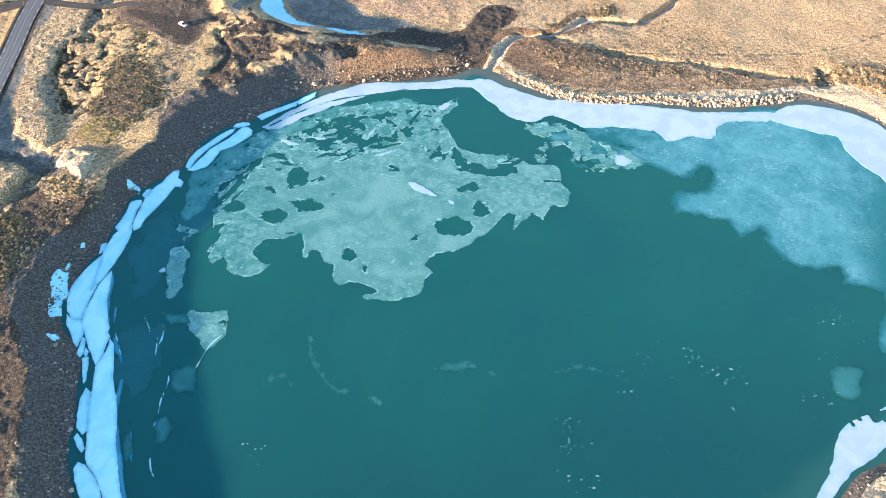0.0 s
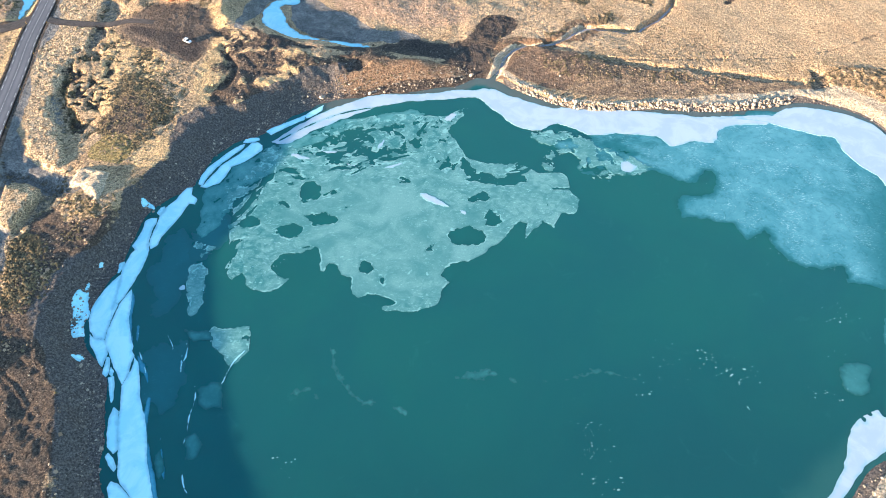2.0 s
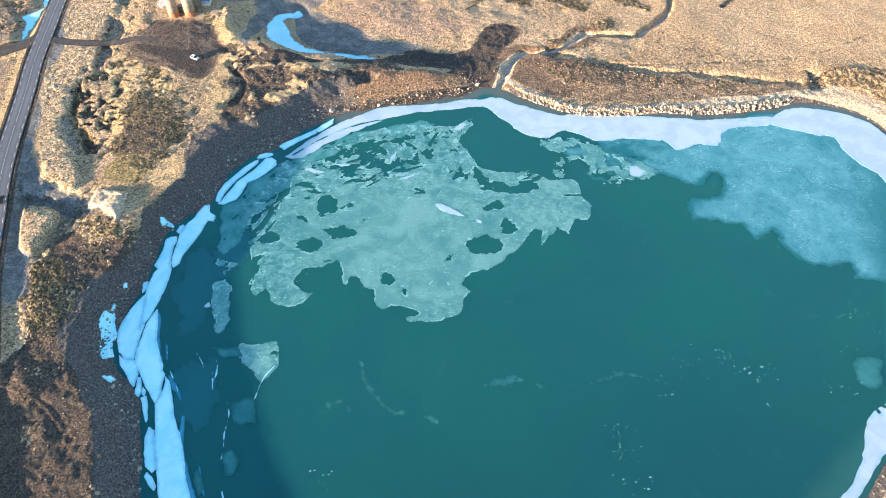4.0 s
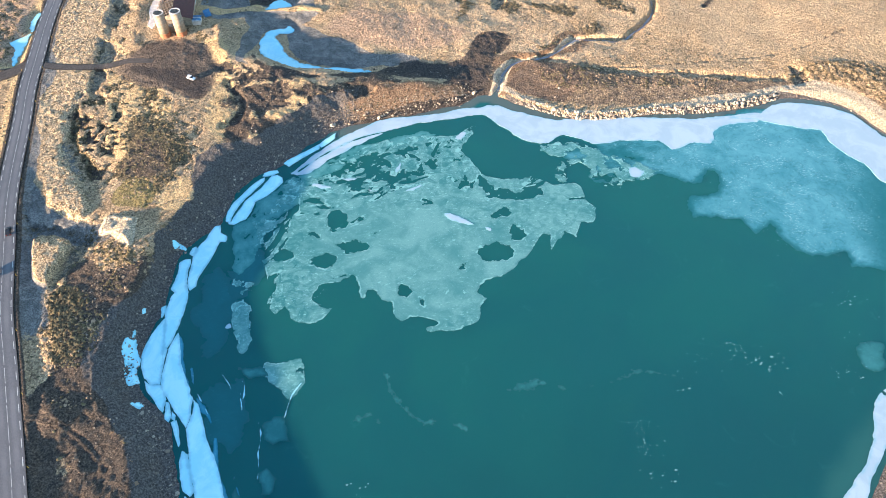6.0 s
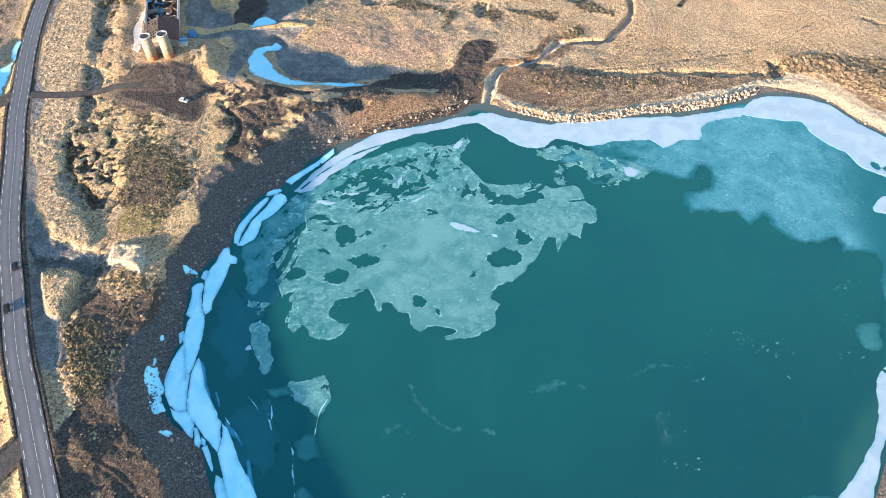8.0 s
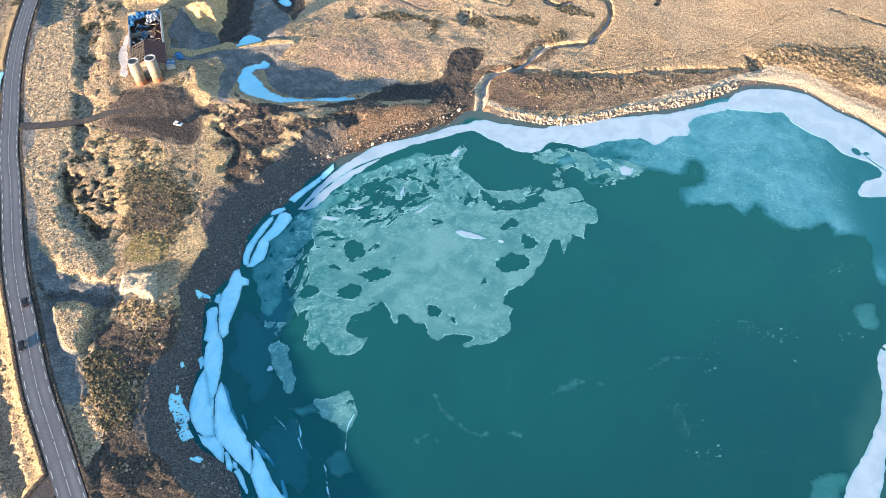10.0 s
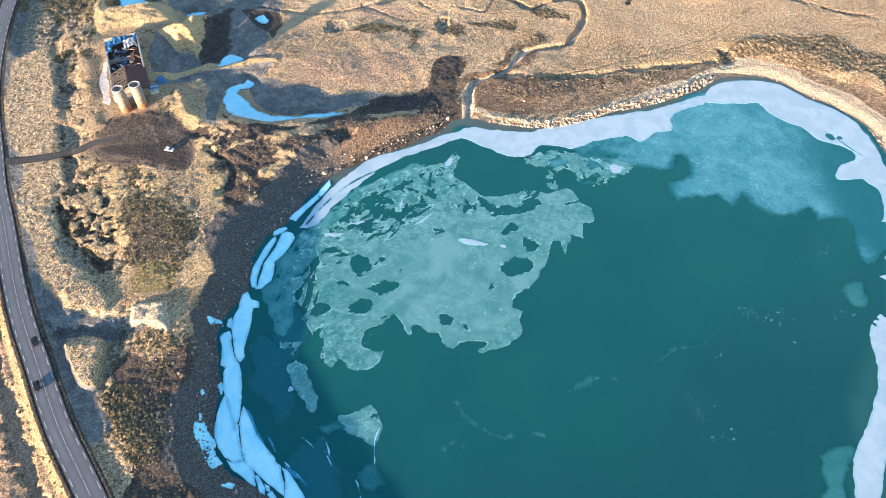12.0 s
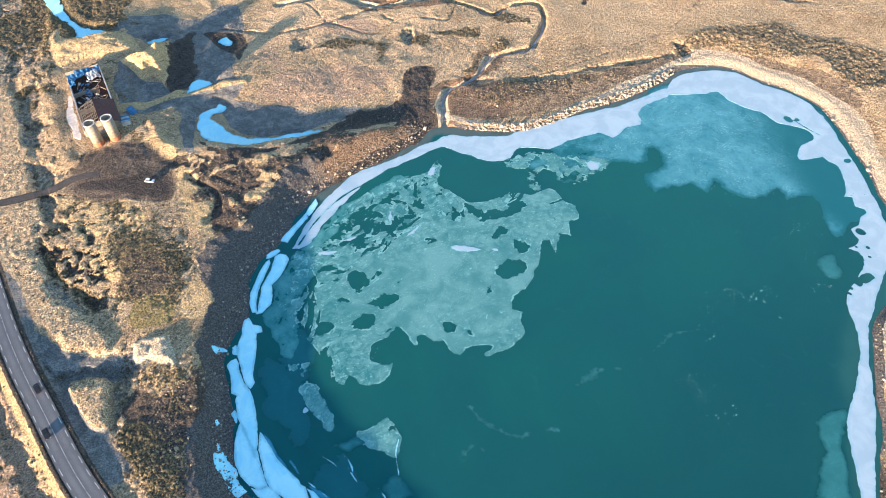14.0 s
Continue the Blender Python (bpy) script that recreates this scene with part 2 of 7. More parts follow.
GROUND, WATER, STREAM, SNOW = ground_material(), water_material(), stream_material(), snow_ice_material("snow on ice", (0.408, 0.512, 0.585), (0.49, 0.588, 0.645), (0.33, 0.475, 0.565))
# Shore floes lie in shade; its blue is put into this ice's colour.
SHADE_BLUE_ICE = snow_ice_material("ice tinted blue as in shade", (0.46, 0.85, 0.96), (0.62, 0.95, 0.99), (0.28, 0.68, 0.88))
FROST = thin_ice_material("frosted thin ice", (0.024, 0.165, 0.168), (0.172, 0.362, 0.345), 0.36, 0.60, 1.2, 1.1)
CLEAR = wet_ice_material("wet thin ice", (0.018, 0.135, 0.150), (0.060, 0.240, 0.285), (0.132, 0.355, 0.405), 3.5)
BLUE = thin_ice_material("blue ice", (0.02, 0.17, 0.25), (0.14, 0.42, 0.56), 0.40, 0.68, 1.0)
SLUSH = thin_ice_material("slush", (0.015, 0.108, 0.110), (0.055, 0.21, 0.215), 0.36, 0.64, 1.5, 0.1)
VEIL = thin_ice_material("veil of thin ice", (0.026, 0.165, 0.170), (0.125, 0.33, 0.325), 0.36, 0.62, 2.0, 0.4)
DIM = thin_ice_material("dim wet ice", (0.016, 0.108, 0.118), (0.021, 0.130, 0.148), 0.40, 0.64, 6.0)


# ---- shapes of the plan ----
LATTICE = np.random.RandomState(7).rand(512, 512)


def value_noise(x, y, size, seed=0):
    """Smooth noise from 0 to 1, with cells of that size in metres."""
    x, y = np.asarray(x) / size + 37.3 * seed, np.asarray(y) / size + 91.7 * seed
    i, j = np.floor(x).astype(int), np.floor(y).astype(int)
    u, v = x - i, y - j
    u, v = u * u * (3 - 2 * u), v * v * (3 - 2 * v)
    a, b = LATTICE[i % 512, j % 512], LATTICE[(i + 1) % 512, j % 512]
    c, d = LATTICE[i % 512, (j + 1) % 512], LATTICE[(i + 1) % 512, (j + 1) % 512]
    return (a * (1 - u) + b * u) * (1 - v) + (c * (1 - u) + d * u) * v


def fractal(x, y, size, octaves=4, seed=0, fall=0.5):
    """Layered noise about 0, within about half a unit."""
    total, weight, out = 0.0, 1.0, 0.0
    for k in range(octaves):
        out = out + weight * (value_noise(x, y, size / 2**k, seed + k) - 0.5)
        total += weight
        weight *= fall
    return out / total * 2.6


def smooth(v, lo, hi):
    s = np.clip((np.asarray(v, float) - lo) / (hi - lo), 0, 1)
    return s * s * (3 - 2 * s)


def rounded(points, closed=True, steps=3):
    """A Catmull-Rom curve through the points of a plan."""
    p = np.array(points, float)
    q = np.concatenate([p[-1:], p, p[:2]]) if closed else np.concatenate([2 * p[:1] - p[1:2], p, 2 * p[-1:] - p[-2:-1]])
    out = []
    for k in range(len(q) - 3):
        a, b, c, d = q[k : k + 4]
        for s in np.arange(steps) / steps:
            out.append(0.5 * (2 * b + (c - a) * s + (2 * a - 5 * b + 4 * c - d) * s * s + (3 * b - a - 3 * c + d) * s**3))
    if not closed:
        out.append(p[-1])
    return np.array(out)


def from_line(line, x, y, reach=None):
    """Distance from a line in plan, and the side: positive to its left. Places farther than reach are not looked at."""
    x, y = np.asarray(x, float), np.asarray(y, float)
    if reach:
        (ax, ay), (bx, by) = np.min(line, axis=0) - reach, np.max(line, axis=0) + reach
        near = (x > ax) & (x < bx) & (y > ay) & (y < by)
        best, side = np.full(x.shape, float(reach)), np.zeros(x.shape)
        best[near], side[near] = from_line(line, x[near], y[near])
        return np.minimum(best, reach), side
    best, side = np.full(x.shape, 1e18), np.zeros(x.shape)
    for (ax, ay), (bx, by) in zip(line[:-1], line[1:]):
        ex, ey = bx - ax, by - ay
        s = np.clip(((x - ax) * ex + (y - ay) * ey) / (ex * ex + ey * ey + 1e-9), 0, 1)
        d = (x - ax - s * ex) ** 2 + (y - ay - s * ey) ** 2
        near = d < best
        side = np.where(near, np.sign(ex * (y - ay) - ey * (x - ax)), side)
        best = np.minimum(best, d)
    return np.sqrt(best), side


def inside(ring, x, y, reach=None):
    """Signed distance to a ring in plan: positive within it."""
    x, y = np.asarray(x, float), np.asarray(y, float)
    if reach:
        (ax, ay), (bx, by) = np.min(ring, axis=0) - reach, np.max(ring, axis=0) + reach
        near = (x > ax) & (x < bx) & (y > ay) & (y < by)
        out = np.full(x.shape, -float(reach))
        out[near] = inside(ring, x[near], y[near])
        return np.maximum(out, -reach)
    d, _ = from_line(np.concatenate([ring, ring[:1]]), x, y)
    odd = np.zeros(np.shape(x), bool)
    for (ax, ay), (bx, by) in zip(ring, np.roll(ring, -1, axis=0)):
        if ay != by:
            odd ^= ((ay > y) != (by > y)) & (x < (bx - ax) * (y - ay) / (by - ay) + ax)
    return np.where(odd, d, -d)


def mesh_object(name, verts, faces, material, parent=None, label="", even=False):
    mesh = bpy.data.meshes.new(name)
    mesh.from_pydata([tuple(v) for v in verts], [], [tuple(f) for f in faces])
    if even:
        mesh.shade_smooth()
    mesh.materials.append(material)
    ob = new(name, mesh)
    if parent is not None:
        ob.parent = parent
    if label:
        ob["label"] = label
    return ob


def sheet(name, field, box, cell, top, below, material, parent=None, lift=None, thick=None):
    """A flat sheet of some thickness wherever field(x, y) is above 0, with its rim along that edge."""
    xs, ys = np.arange(box[0], box[2] + cell, cell), np.arange(box[1], box[3] + cell, cell)
    gx, gy = np.meshgrid(xs, ys, indexing="ij")
    f = field(gx, gy)
    verts, faces, known, rim = [], [], {}, {}

    def corner(i, j):
        if ("c", i, j) not in known:
            known["c", i, j] = len(verts)
            verts.append((xs[i], ys[j]))
        return known["c", i, j]

    def cut(i, j, k, l):
        key = (min((i, j), (k, l)), max((i, j), (k, l)))
        if key not in known:
            a, b = f[i, j], f[k, l]
            s = min(max(a / (a - b), 0.02), 0.98)
            known[key] = len(verts)
            verts.append((xs[i] + s * (xs[k] - xs[i]), ys[j] + s * (ys[l] - ys[j])))
        return known[key]

    on = f > 0
    count = on[:-1, :-1].astype(int) + on[1:, :-1] + on[1:, 1:] + on[:-1, 1:]
    for i, j in np.argwhere(count > 0):
        ring = [(i, j), (i + 1, j), (i + 1, j + 1), (i, j + 1)]
        if count[i, j] == 4:
            faces.append([corner(*c) for c in ring])
            continue
        face, marks = [], []
        for a, b in zip(ring, ring[1:] + ring[:1]):
            if on[a]:
                face.append(corner(*a))
            if on[a] != on[b]:
                face.append(cut(*a, *b))
                marks.append((face[-1], bool(on[a])))
        faces.append(face)
        for k, (v, leaves) in enumerate(marks):
            if leaves:
                rim[v] = marks[(k + 1) % len(marks)][0]
    flat = np.array(verts).reshape(-1, 2)
    height = np.full(len(flat), top) if lift is None else top + lift(flat[:, 0], flat[:, 1])
    depth = field(flat[:, 0], flat[:, 1])
    boss = list(range(len(flat)))

    def root(v):
        while boss[v] != v:
            boss[v] = boss[boss[v]]
            v = boss[v]
        return v

    for face in faces:
        for v in face[1:]:
            boss[root(v)] = root(face[0])
    pieces = {}
    for face in faces:
        pieces.setdefault(root(face[0]), []).append(face)
    order = sorted(pieces.values(), key=len, reverse=True)
    least = max(6, 0.8 / cell**2)
    groups = [[p] for p in order[:1]] + [[p] for p in order[1:60] if len(p) > least]
    rest = order[len(groups):]
    if rest:
        groups.append(rest)
    main = None
    for k, group in enumerate(groups):
        used, out, rims, low = {}, [], [], {}
        ring_faces = []
        for face in (f for p in group for f in p):
            for v in face:
                if v not in used:
                    used[v] = len(out)
                    out.append((*flat[v], height[v]))
                    rims.append(depth[v])
            ring_faces.append([used[v] for v in face])
        for a, b in rim.items():
            if a in used and b in used:
                for v in (a, b):
                    if v not in low:
                        low[v] = len(out)
                        out.append((*flat[v], below if lift is None else height[v] + below))
                        rims.append(0.0)
                ring_faces.append([used[b], used[a], low[a], low[b]])
        ob = mesh_object(name if main is None else "fragment", out, ring_faces, material, main)
        ob.data.attributes.new("rim", "FLOAT", "POINT").data.foreach_set("value", np.array(rims, np.float32))
        where = np.array(out)
        full = np.ones(len(where)) if thick is None else thick(where[:, 0], where[:, 1])
        ob.data.attributes.new("thick", "FLOAT", "POINT").data.foreach_set("value", full.astype(np.float32))
        if main is not None and rest and k == len(groups) - 1:
            ob["kind"] = "stuff"
        main = main or ob
    return main


def box_of(ring, rim=3.0):
    return (ring[:, 0].min() - rim, ring[:, 1].min() - rim, ring[:, 0].max() + rim, ring[:, 1].max() + rim)


# The lake's edge, from the south along the west, north and east.
SHORE_WEST = [(-60, -8), (-82, 20), (-90, 45), (-96.4, 62), (-101, 74.5), (-104.6, 88), (-108, 99.5), (-113.5, 109), (-118, 116), (-120.2, 125), (-118.8, 136), (-115.6, 149), (-113.5, 157), (-111.5, 167), (-107.7, 174), (-102, 181), (-98, 184), (-95.5, 193), (-87, 206), (-76, 212.5), (-66, 222), (-54, 231), (-40, 234.5), (-21, 237), (-6, 240), (3, 242), (12, 247)]
SHORE_NORTH = [(22, 244), (27, 239), (41, 230), (52, 225), (68, 223), (85, 224), (107, 222), (126, 223), (136, 224.5), (146, 227), (161, 224.5), (174, 215), (180, 200), (188, 188), (191, 171), (187.5, 156), (181.5, 143), (177, 130), (170, 118)]
SHORE_EAST = [(166, 109), (153, 90), (129, 75), (120, 72), (111, 67.5), (99.6, 57.5), (90, 47.5), (82, 39), (70, 29), (59, 20), (35, 2), (0, -16), (-32, -20)]
LAKE = rounded(SHORE_WEST + SHORE_NORTH + SHORE_EAST)
ROAD = rounded([(-60, -140), (-112, -10), (-136, 50), (-150, 95), (-159, 124), (-166, 146), (-172, 172), (-177, 194), (-181, 217), (-185, 249), (-188, 270), (-190, 297), (-192, 325), (-192, 361), (-188, 408), (-179, 455), (-160, 520), (-120, 640)], False)
CREEK = rounded([(17, 243), (22, 251), (26, 261), (33, 268), (43, 269), (54, 273), (66, 281), (85, 278), (95, 282), (107, 294), (113, 307), (110, 315), (98, 318), (85, 315), (80, 325), (71, 337), (60, 345), (30, 352), (10, 372), (-20, 380)], False)
OXBOW = rounded([(-73.9, 312.4), (-76.6, 310.1), (-80.7, 308.6), (-83.7, 307.7), (-88.1, 301.7), (-88.5, 295), (-85.2, 286.5), (-78.7, 280.4), (-69.3, 274.9), (-46, 270), (-34, 269), (-48, 273.5), (-58.4, 275.9), (-67.7, 280.1), (-75.1, 288), (-76.1, 294.3), (-78.6, 297.9), (-80.5, 301.3), (-78.7, 305.1), (-72.8, 305.7), (-71.2, 307.8)])
PONDS = {
    "pond_ice": (OXBOW, 1.0),
    "pond_ice.001": (rounded([(-86, 326), (-82, 333), (-78, 334), (-72, 328), (-77, 327)]), 2.0),
    "pond_ice.002": (rounded([(-60, 362), (-55, 364), (-53, 357), (-57, 356)]), 2.0),
    "pond_ice.003": (rounded([(-140, 458), (-132, 450), (-130, 428), (-124, 410), (-108, 395), (-116, 394), (-127, 398), (-128, 411), (-136, 431)]), 2.8),
    "pond_ice.004": (rounded([(-94, 379), (-85, 379), (-84, 377), (-91, 375)]), 2.5),
    "pond_ice.005": (rounded([(-206, 309), (-200, 314), (-199, 318), (-201, 326), (-198, 334), (-197.5, 321), (-198, 311), (-198.5, 300), (-199, 290), (-201.5, 291), (-202, 302)]), 4.3),
}
TRACKS = [
    rounded([(-186, 287), (-175, 284), (-157, 282), (-146, 284), (-135, 282)], False),
    rounded([(-240, 268), (-205, 280), (-189, 291)], False),
    rounded([(-205, 60), (-172, 96), (-157, 112)], False),
    rounded([(-176, 205), (-168, 192), (-158, 183), (-148, 180), (-139, 178)], False),
]
YARD = rounded([(-134.7, 299.6), (-116.1, 296.4), (-108.8, 281.9), (-105.7, 262), (-110.8, 251.2), (-123.5, 259.7), (-136.7, 266.5), (-150.6, 275.6), (-150.5, 285.2), (-142.9, 295.4)])
# Heights of the land: x, y, z
WEST_HEIGHTS = [(-128, 20, 5.2), (-128, 60, 5.2), (-129, 90, 5.4), (-133, 120, 6.2), (-136, 145, 6.2), (-127, 172, 7.0), (-112, 192, 6.6), (-108, 210, 6.6), (-100, 232, 6.5), (-130, 225, 6.5), (-150, 215, 5.0), (-148, 250, 5.5), (-120, 262, 6.2), (-98, 262, 6.2), (-130, 290, 6.2), (-120, 310, 6.5), (-130, 345, 6.5), (-145, 330, 5.5), (-168, 260, 5.2), (-170, 300, 5.0), (-160, 180, 5.4), (-150, 160, 5.6), (-172, 350, 4.9), (-165, 230, 5.2)]
NORTH_HEIGHTS = [(-85, 268, 6.6), (-62, 258, 6.7), (-40, 249, 6.3), (-15, 248, 5.4), (4, 252, 3.2), (-65, 288, 1.4), (-40, 280, 1.4), (-85, 300, 1.4), (-10, 268, 1.4), (10, 262, 1.2), (-60, 305, 2.2), (-95, 335, 2.2), (-105, 318, 4.0), (-70, 345, 2.2), (-20, 300, 2.8), (0, 340, 3.0), (40, 300, 3.0), (60, 255, 2.6), (110, 245, 2.6), (-110, 385, 5.0), (-130, 420, 3.2), (-40, 390, 2.6)]
EAST_HEIGHTS = [(150, 245, 2.8), (190, 225, 3.2), (215, 180, 3.4), (210, 120, 3.4), (170, 80, 3.6), (125, 50, 3.6), (90, 15, 4.0), (120, 300, 3.4), (200, 300, 4.0), (60, 380, 3.4), (150, 400, 4.0), (-215, 250, 4.6), (-215, 330, 4.4), (-205, 150, 4.8), (-190, 80, 6.0), (-20, -60, 5.0), (-110, -30, 7.0), (280, 220, 5.0)]
HEIGHTS = np.array(WEST_HEIGHTS + NORTH_HEIGHTS + EAST_HEIGHTS)


GULLIES = []  # line in plan, half width, depth, dark
GULLIES.append((rounded([(-160, 400), (-162, 367), (-160, 331), (-158, 299), (-151, 291)], False), 3.0, 0.6, 0.4))
GULLIES.append((rounded([(-176, 205), (-166, 191), (-156, 183), (-147, 180), (-138, 178)], False), 8.0, 0.45, 0.0))
GULLIES.append((rounded([(60, 345), (40, 352), (10, 350), (-25, 352), (-60, 375)], False), 1.5, 0.7, 0.0))
GULLIES.append((rounded([(-196, 215), (-190, 196), (-185, 172), (-180, 150), (-168, 108)], False), 3.0, 1.5, 0.0))
GULLIES.append((rounded([(250, 330), (262, 300), (300, 285)], False), 1.8, 0.5, 0.5))
GULLIES.append((rounded([(222, 269.2), (232.5, 261.1), (239.5, 249.1), (249.6, 241.3), (256.7, 232.2)], False), 1.6, 0.35, 0.5))
GULLIES.append((rounded([(36, 270), (53.6, 264.2), (63.1, 259.0), (77.3, 253.9), (96.4, 249.8), (113.0, 246.7), (131.7, 243.2), (152.7, 239.3)], False), 2.2, 0.9, 0.3))
GULLIES.append((rounded([(63.0, 258.2), (90.0, 255.5), (115.0, 255.1), (139.9, 254.8), (152.8, 256.0), (166.2, 258.3), (180.1, 262.1), (201.4, 272.3)], False), 0.7, 0.25, 0.45))
GULLIES.append((rounded([(63.1, 264.6), (90.8, 260.1), (117.6, 257.4), (145.2, 251.3), (171.5, 257.2), (201.5, 267.0)], False), 0.6, 0.12, 0.15))
GULLIES.append((rounded([(-9.3, 382.3), (-2.7, 366.5), (-1.7, 351.3), (3.9, 344.0), (10.2, 334.6), (17.5, 328.0), (25.3, 330.3), (33.4, 332.9), (45.1, 331.5), (52.9, 325.8), (61.3, 321.2), (71.0, 332.8), (76.6, 338.5)], False), 0.7, 0.5, 0.4))
GULLIES.append((rounded([(28.0, 356.5), (29.9, 340.4), (33.4, 332.9)], False), 0.8, 0.4, 0.4))
GULLIES.append((rounded([(41, 331), (39, 324), (36, 318)], False), 0.8, 0.3, 0.4))
GULLIES.append((rounded([(150, 330), (142, 318), (146, 309), (138, 300)], False), 1.6, 0.6, 0.6))
GULLIES.append((rounded([(160, 246), (163, 240), (160, 236)], False), 2.5, 0.9, 0.5))
GULLIES.append((rounded([(-100, 262), (-94, 250), (-92, 240), (-99, 232)], False), 2.2, 1.2, 0.3))
WOOLLY = [rounded([(-182.5, 281.9), (-162.6, 279.6), (-161.8, 263.1), (-164.7, 254.4), (-163.9, 238.7), (-162.5, 227), (-155.8, 215), (-152.1, 201.1), (-145.9, 193), (-145.2, 182.1), (-150.2, 183), (-161.8, 188.9), (-166, 203.4), (-172.1, 222.3), (-177.3, 246)]), rounded([(-162.8, 178.9), (-150.9, 175.2), (-154.2, 159), (-159.3, 159.3), (-162.4, 169)]), rounded([(-181, 372), (-166, 370), (-163, 330), (-164, 292), (-182, 290)]), rounded([(-150.7, 130.8), (-143.7, 122.1), (-140.1, 111.2), (-145.5, 112.1)])]
SCRUB = [rounded([(-150.7, 151.9), (-140.6, 150.3), (-136.4, 125.1), (-141.8, 121.7), (-148, 133.7)])]
MIXED = [rounded([(-130.1, 249.5), (-115, 245.2), (-111, 217.6), (-127.3, 220.3)]), rounded([(-139.9, 173.9), (-122.7, 171.1), (-124.5, 148.8), (-131.4, 133.2), (-137.1, 133), (-136.7, 150.9)]), rounded([(-143.3, 109.7), (-136.4, 104.7), (-133.6, 86.8), (-137.8, 87.5)])]
SOIL = [rounded([(-135.6, 204.8), (-136.7, 218.7), (-131, 225.7), (-118.3, 215.7), (-117.5, 204.8), (-125.5, 201.7)]), rounded([(-146.1, 160.1), (-140, 167.1), (-136.7, 150.9), (-137.1, 133), (-130.4, 111.6), (-134.9, 112.3), (-140.6, 150.3)]), rounded([(-144.6, 111.9), (-131, 109.7), (-120.2, 92.6), (-119.2, 83.6), (-134.3, 86.1), (-143.2, 103.9)])]
TAN = [rounded([(-117.6, 295), (-105.3, 297.4), (-100, 275.2), (-95.9, 251.1), (-93.3, 229.3), (-101.5, 221.4), (-108.4, 240.8), (-105.7, 262), (-108.8, 281.9)]), rounded([(-123.3, 199.9), (-107, 203.8), (-111, 185.1), (-121.3, 189.6)]), rounded([(-155, 274.3), (-147.8, 273.1), (-131.4, 262.7), (-123.2, 248.4), (-129.8, 223.9), (-137.6, 217.3), (-146.4, 220.3), (-146.9, 240)])]
SPECKS = [rounded([(-168.3, 261.9), (-161, 258.9), (-149.3, 247.9), (-145.6, 228.7), (-149.6, 219.8), (-146.6, 205.7), (-152.6, 205.2), (-160.4, 221.6), (-164.9, 238.5)])]
CORE = [rounded([(-149.3, 285.4), (-123, 274.9), (-115.8, 275.8), (-107.7, 260.7), (-108.5, 252.3), (-115.4, 251.6), (-124.2, 260.5), (-134.3, 268.9), (-146.8, 274.9)])]
RUTS = [rounded([(-147, 105), (-138, 101.5), (-131, 96.5), (-126, 91), (-122.5, 85)], False), rounded([(-130, 110), (-132.5, 122), (-136.5, 137), (-134, 150), (-129, 168), (-125, 180)], False)]
LEDGE = np.array([(-139.6, 186.0), (-136.3, 186.9), (-126.7, 182.8), (-127.9, 170.5), (-131.9, 173.2), (-135.9, 177.2), (-140.5, 177.0)])
KNOLLS = [(-108, 372, 1.6, 16), (-120, 392, 1.6, 18), (-146, 322, 1.5, 10), (-146, 344, 1.2, 8), (-143, 298, 1.0, 7), (-150, 372, 1.3, 9), (-142, 134, 1.2, 6), (-60, 329, 1.1, 9), (-140, 105, 1.5, 5), (-88, 276, 1.2, 9)]
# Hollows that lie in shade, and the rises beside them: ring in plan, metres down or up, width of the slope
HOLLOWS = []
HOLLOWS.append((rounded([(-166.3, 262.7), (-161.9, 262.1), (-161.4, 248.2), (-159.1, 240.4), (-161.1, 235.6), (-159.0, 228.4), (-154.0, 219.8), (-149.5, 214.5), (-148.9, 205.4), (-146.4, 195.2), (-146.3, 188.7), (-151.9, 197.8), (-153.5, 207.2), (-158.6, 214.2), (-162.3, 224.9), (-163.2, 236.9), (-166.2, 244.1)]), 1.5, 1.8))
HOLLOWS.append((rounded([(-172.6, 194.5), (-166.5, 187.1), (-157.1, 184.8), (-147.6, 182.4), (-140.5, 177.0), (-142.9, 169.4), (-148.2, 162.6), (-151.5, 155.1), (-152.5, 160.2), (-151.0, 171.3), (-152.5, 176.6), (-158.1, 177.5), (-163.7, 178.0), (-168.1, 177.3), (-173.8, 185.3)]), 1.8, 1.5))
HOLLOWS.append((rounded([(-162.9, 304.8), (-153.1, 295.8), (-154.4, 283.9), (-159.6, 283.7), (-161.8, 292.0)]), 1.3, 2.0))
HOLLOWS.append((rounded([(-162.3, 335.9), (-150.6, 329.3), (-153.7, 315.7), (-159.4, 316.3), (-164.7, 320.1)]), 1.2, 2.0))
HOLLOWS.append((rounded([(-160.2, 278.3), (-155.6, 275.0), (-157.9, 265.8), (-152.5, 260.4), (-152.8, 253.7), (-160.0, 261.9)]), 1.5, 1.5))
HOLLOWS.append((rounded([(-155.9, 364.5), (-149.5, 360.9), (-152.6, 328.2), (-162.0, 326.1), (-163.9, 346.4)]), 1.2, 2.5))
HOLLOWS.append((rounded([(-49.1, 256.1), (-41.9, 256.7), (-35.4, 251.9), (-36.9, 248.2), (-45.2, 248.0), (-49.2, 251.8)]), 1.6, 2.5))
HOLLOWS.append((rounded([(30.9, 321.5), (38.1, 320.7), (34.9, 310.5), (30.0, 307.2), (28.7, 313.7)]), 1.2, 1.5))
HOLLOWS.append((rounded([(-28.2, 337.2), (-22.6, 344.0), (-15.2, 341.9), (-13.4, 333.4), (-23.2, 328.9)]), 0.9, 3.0))
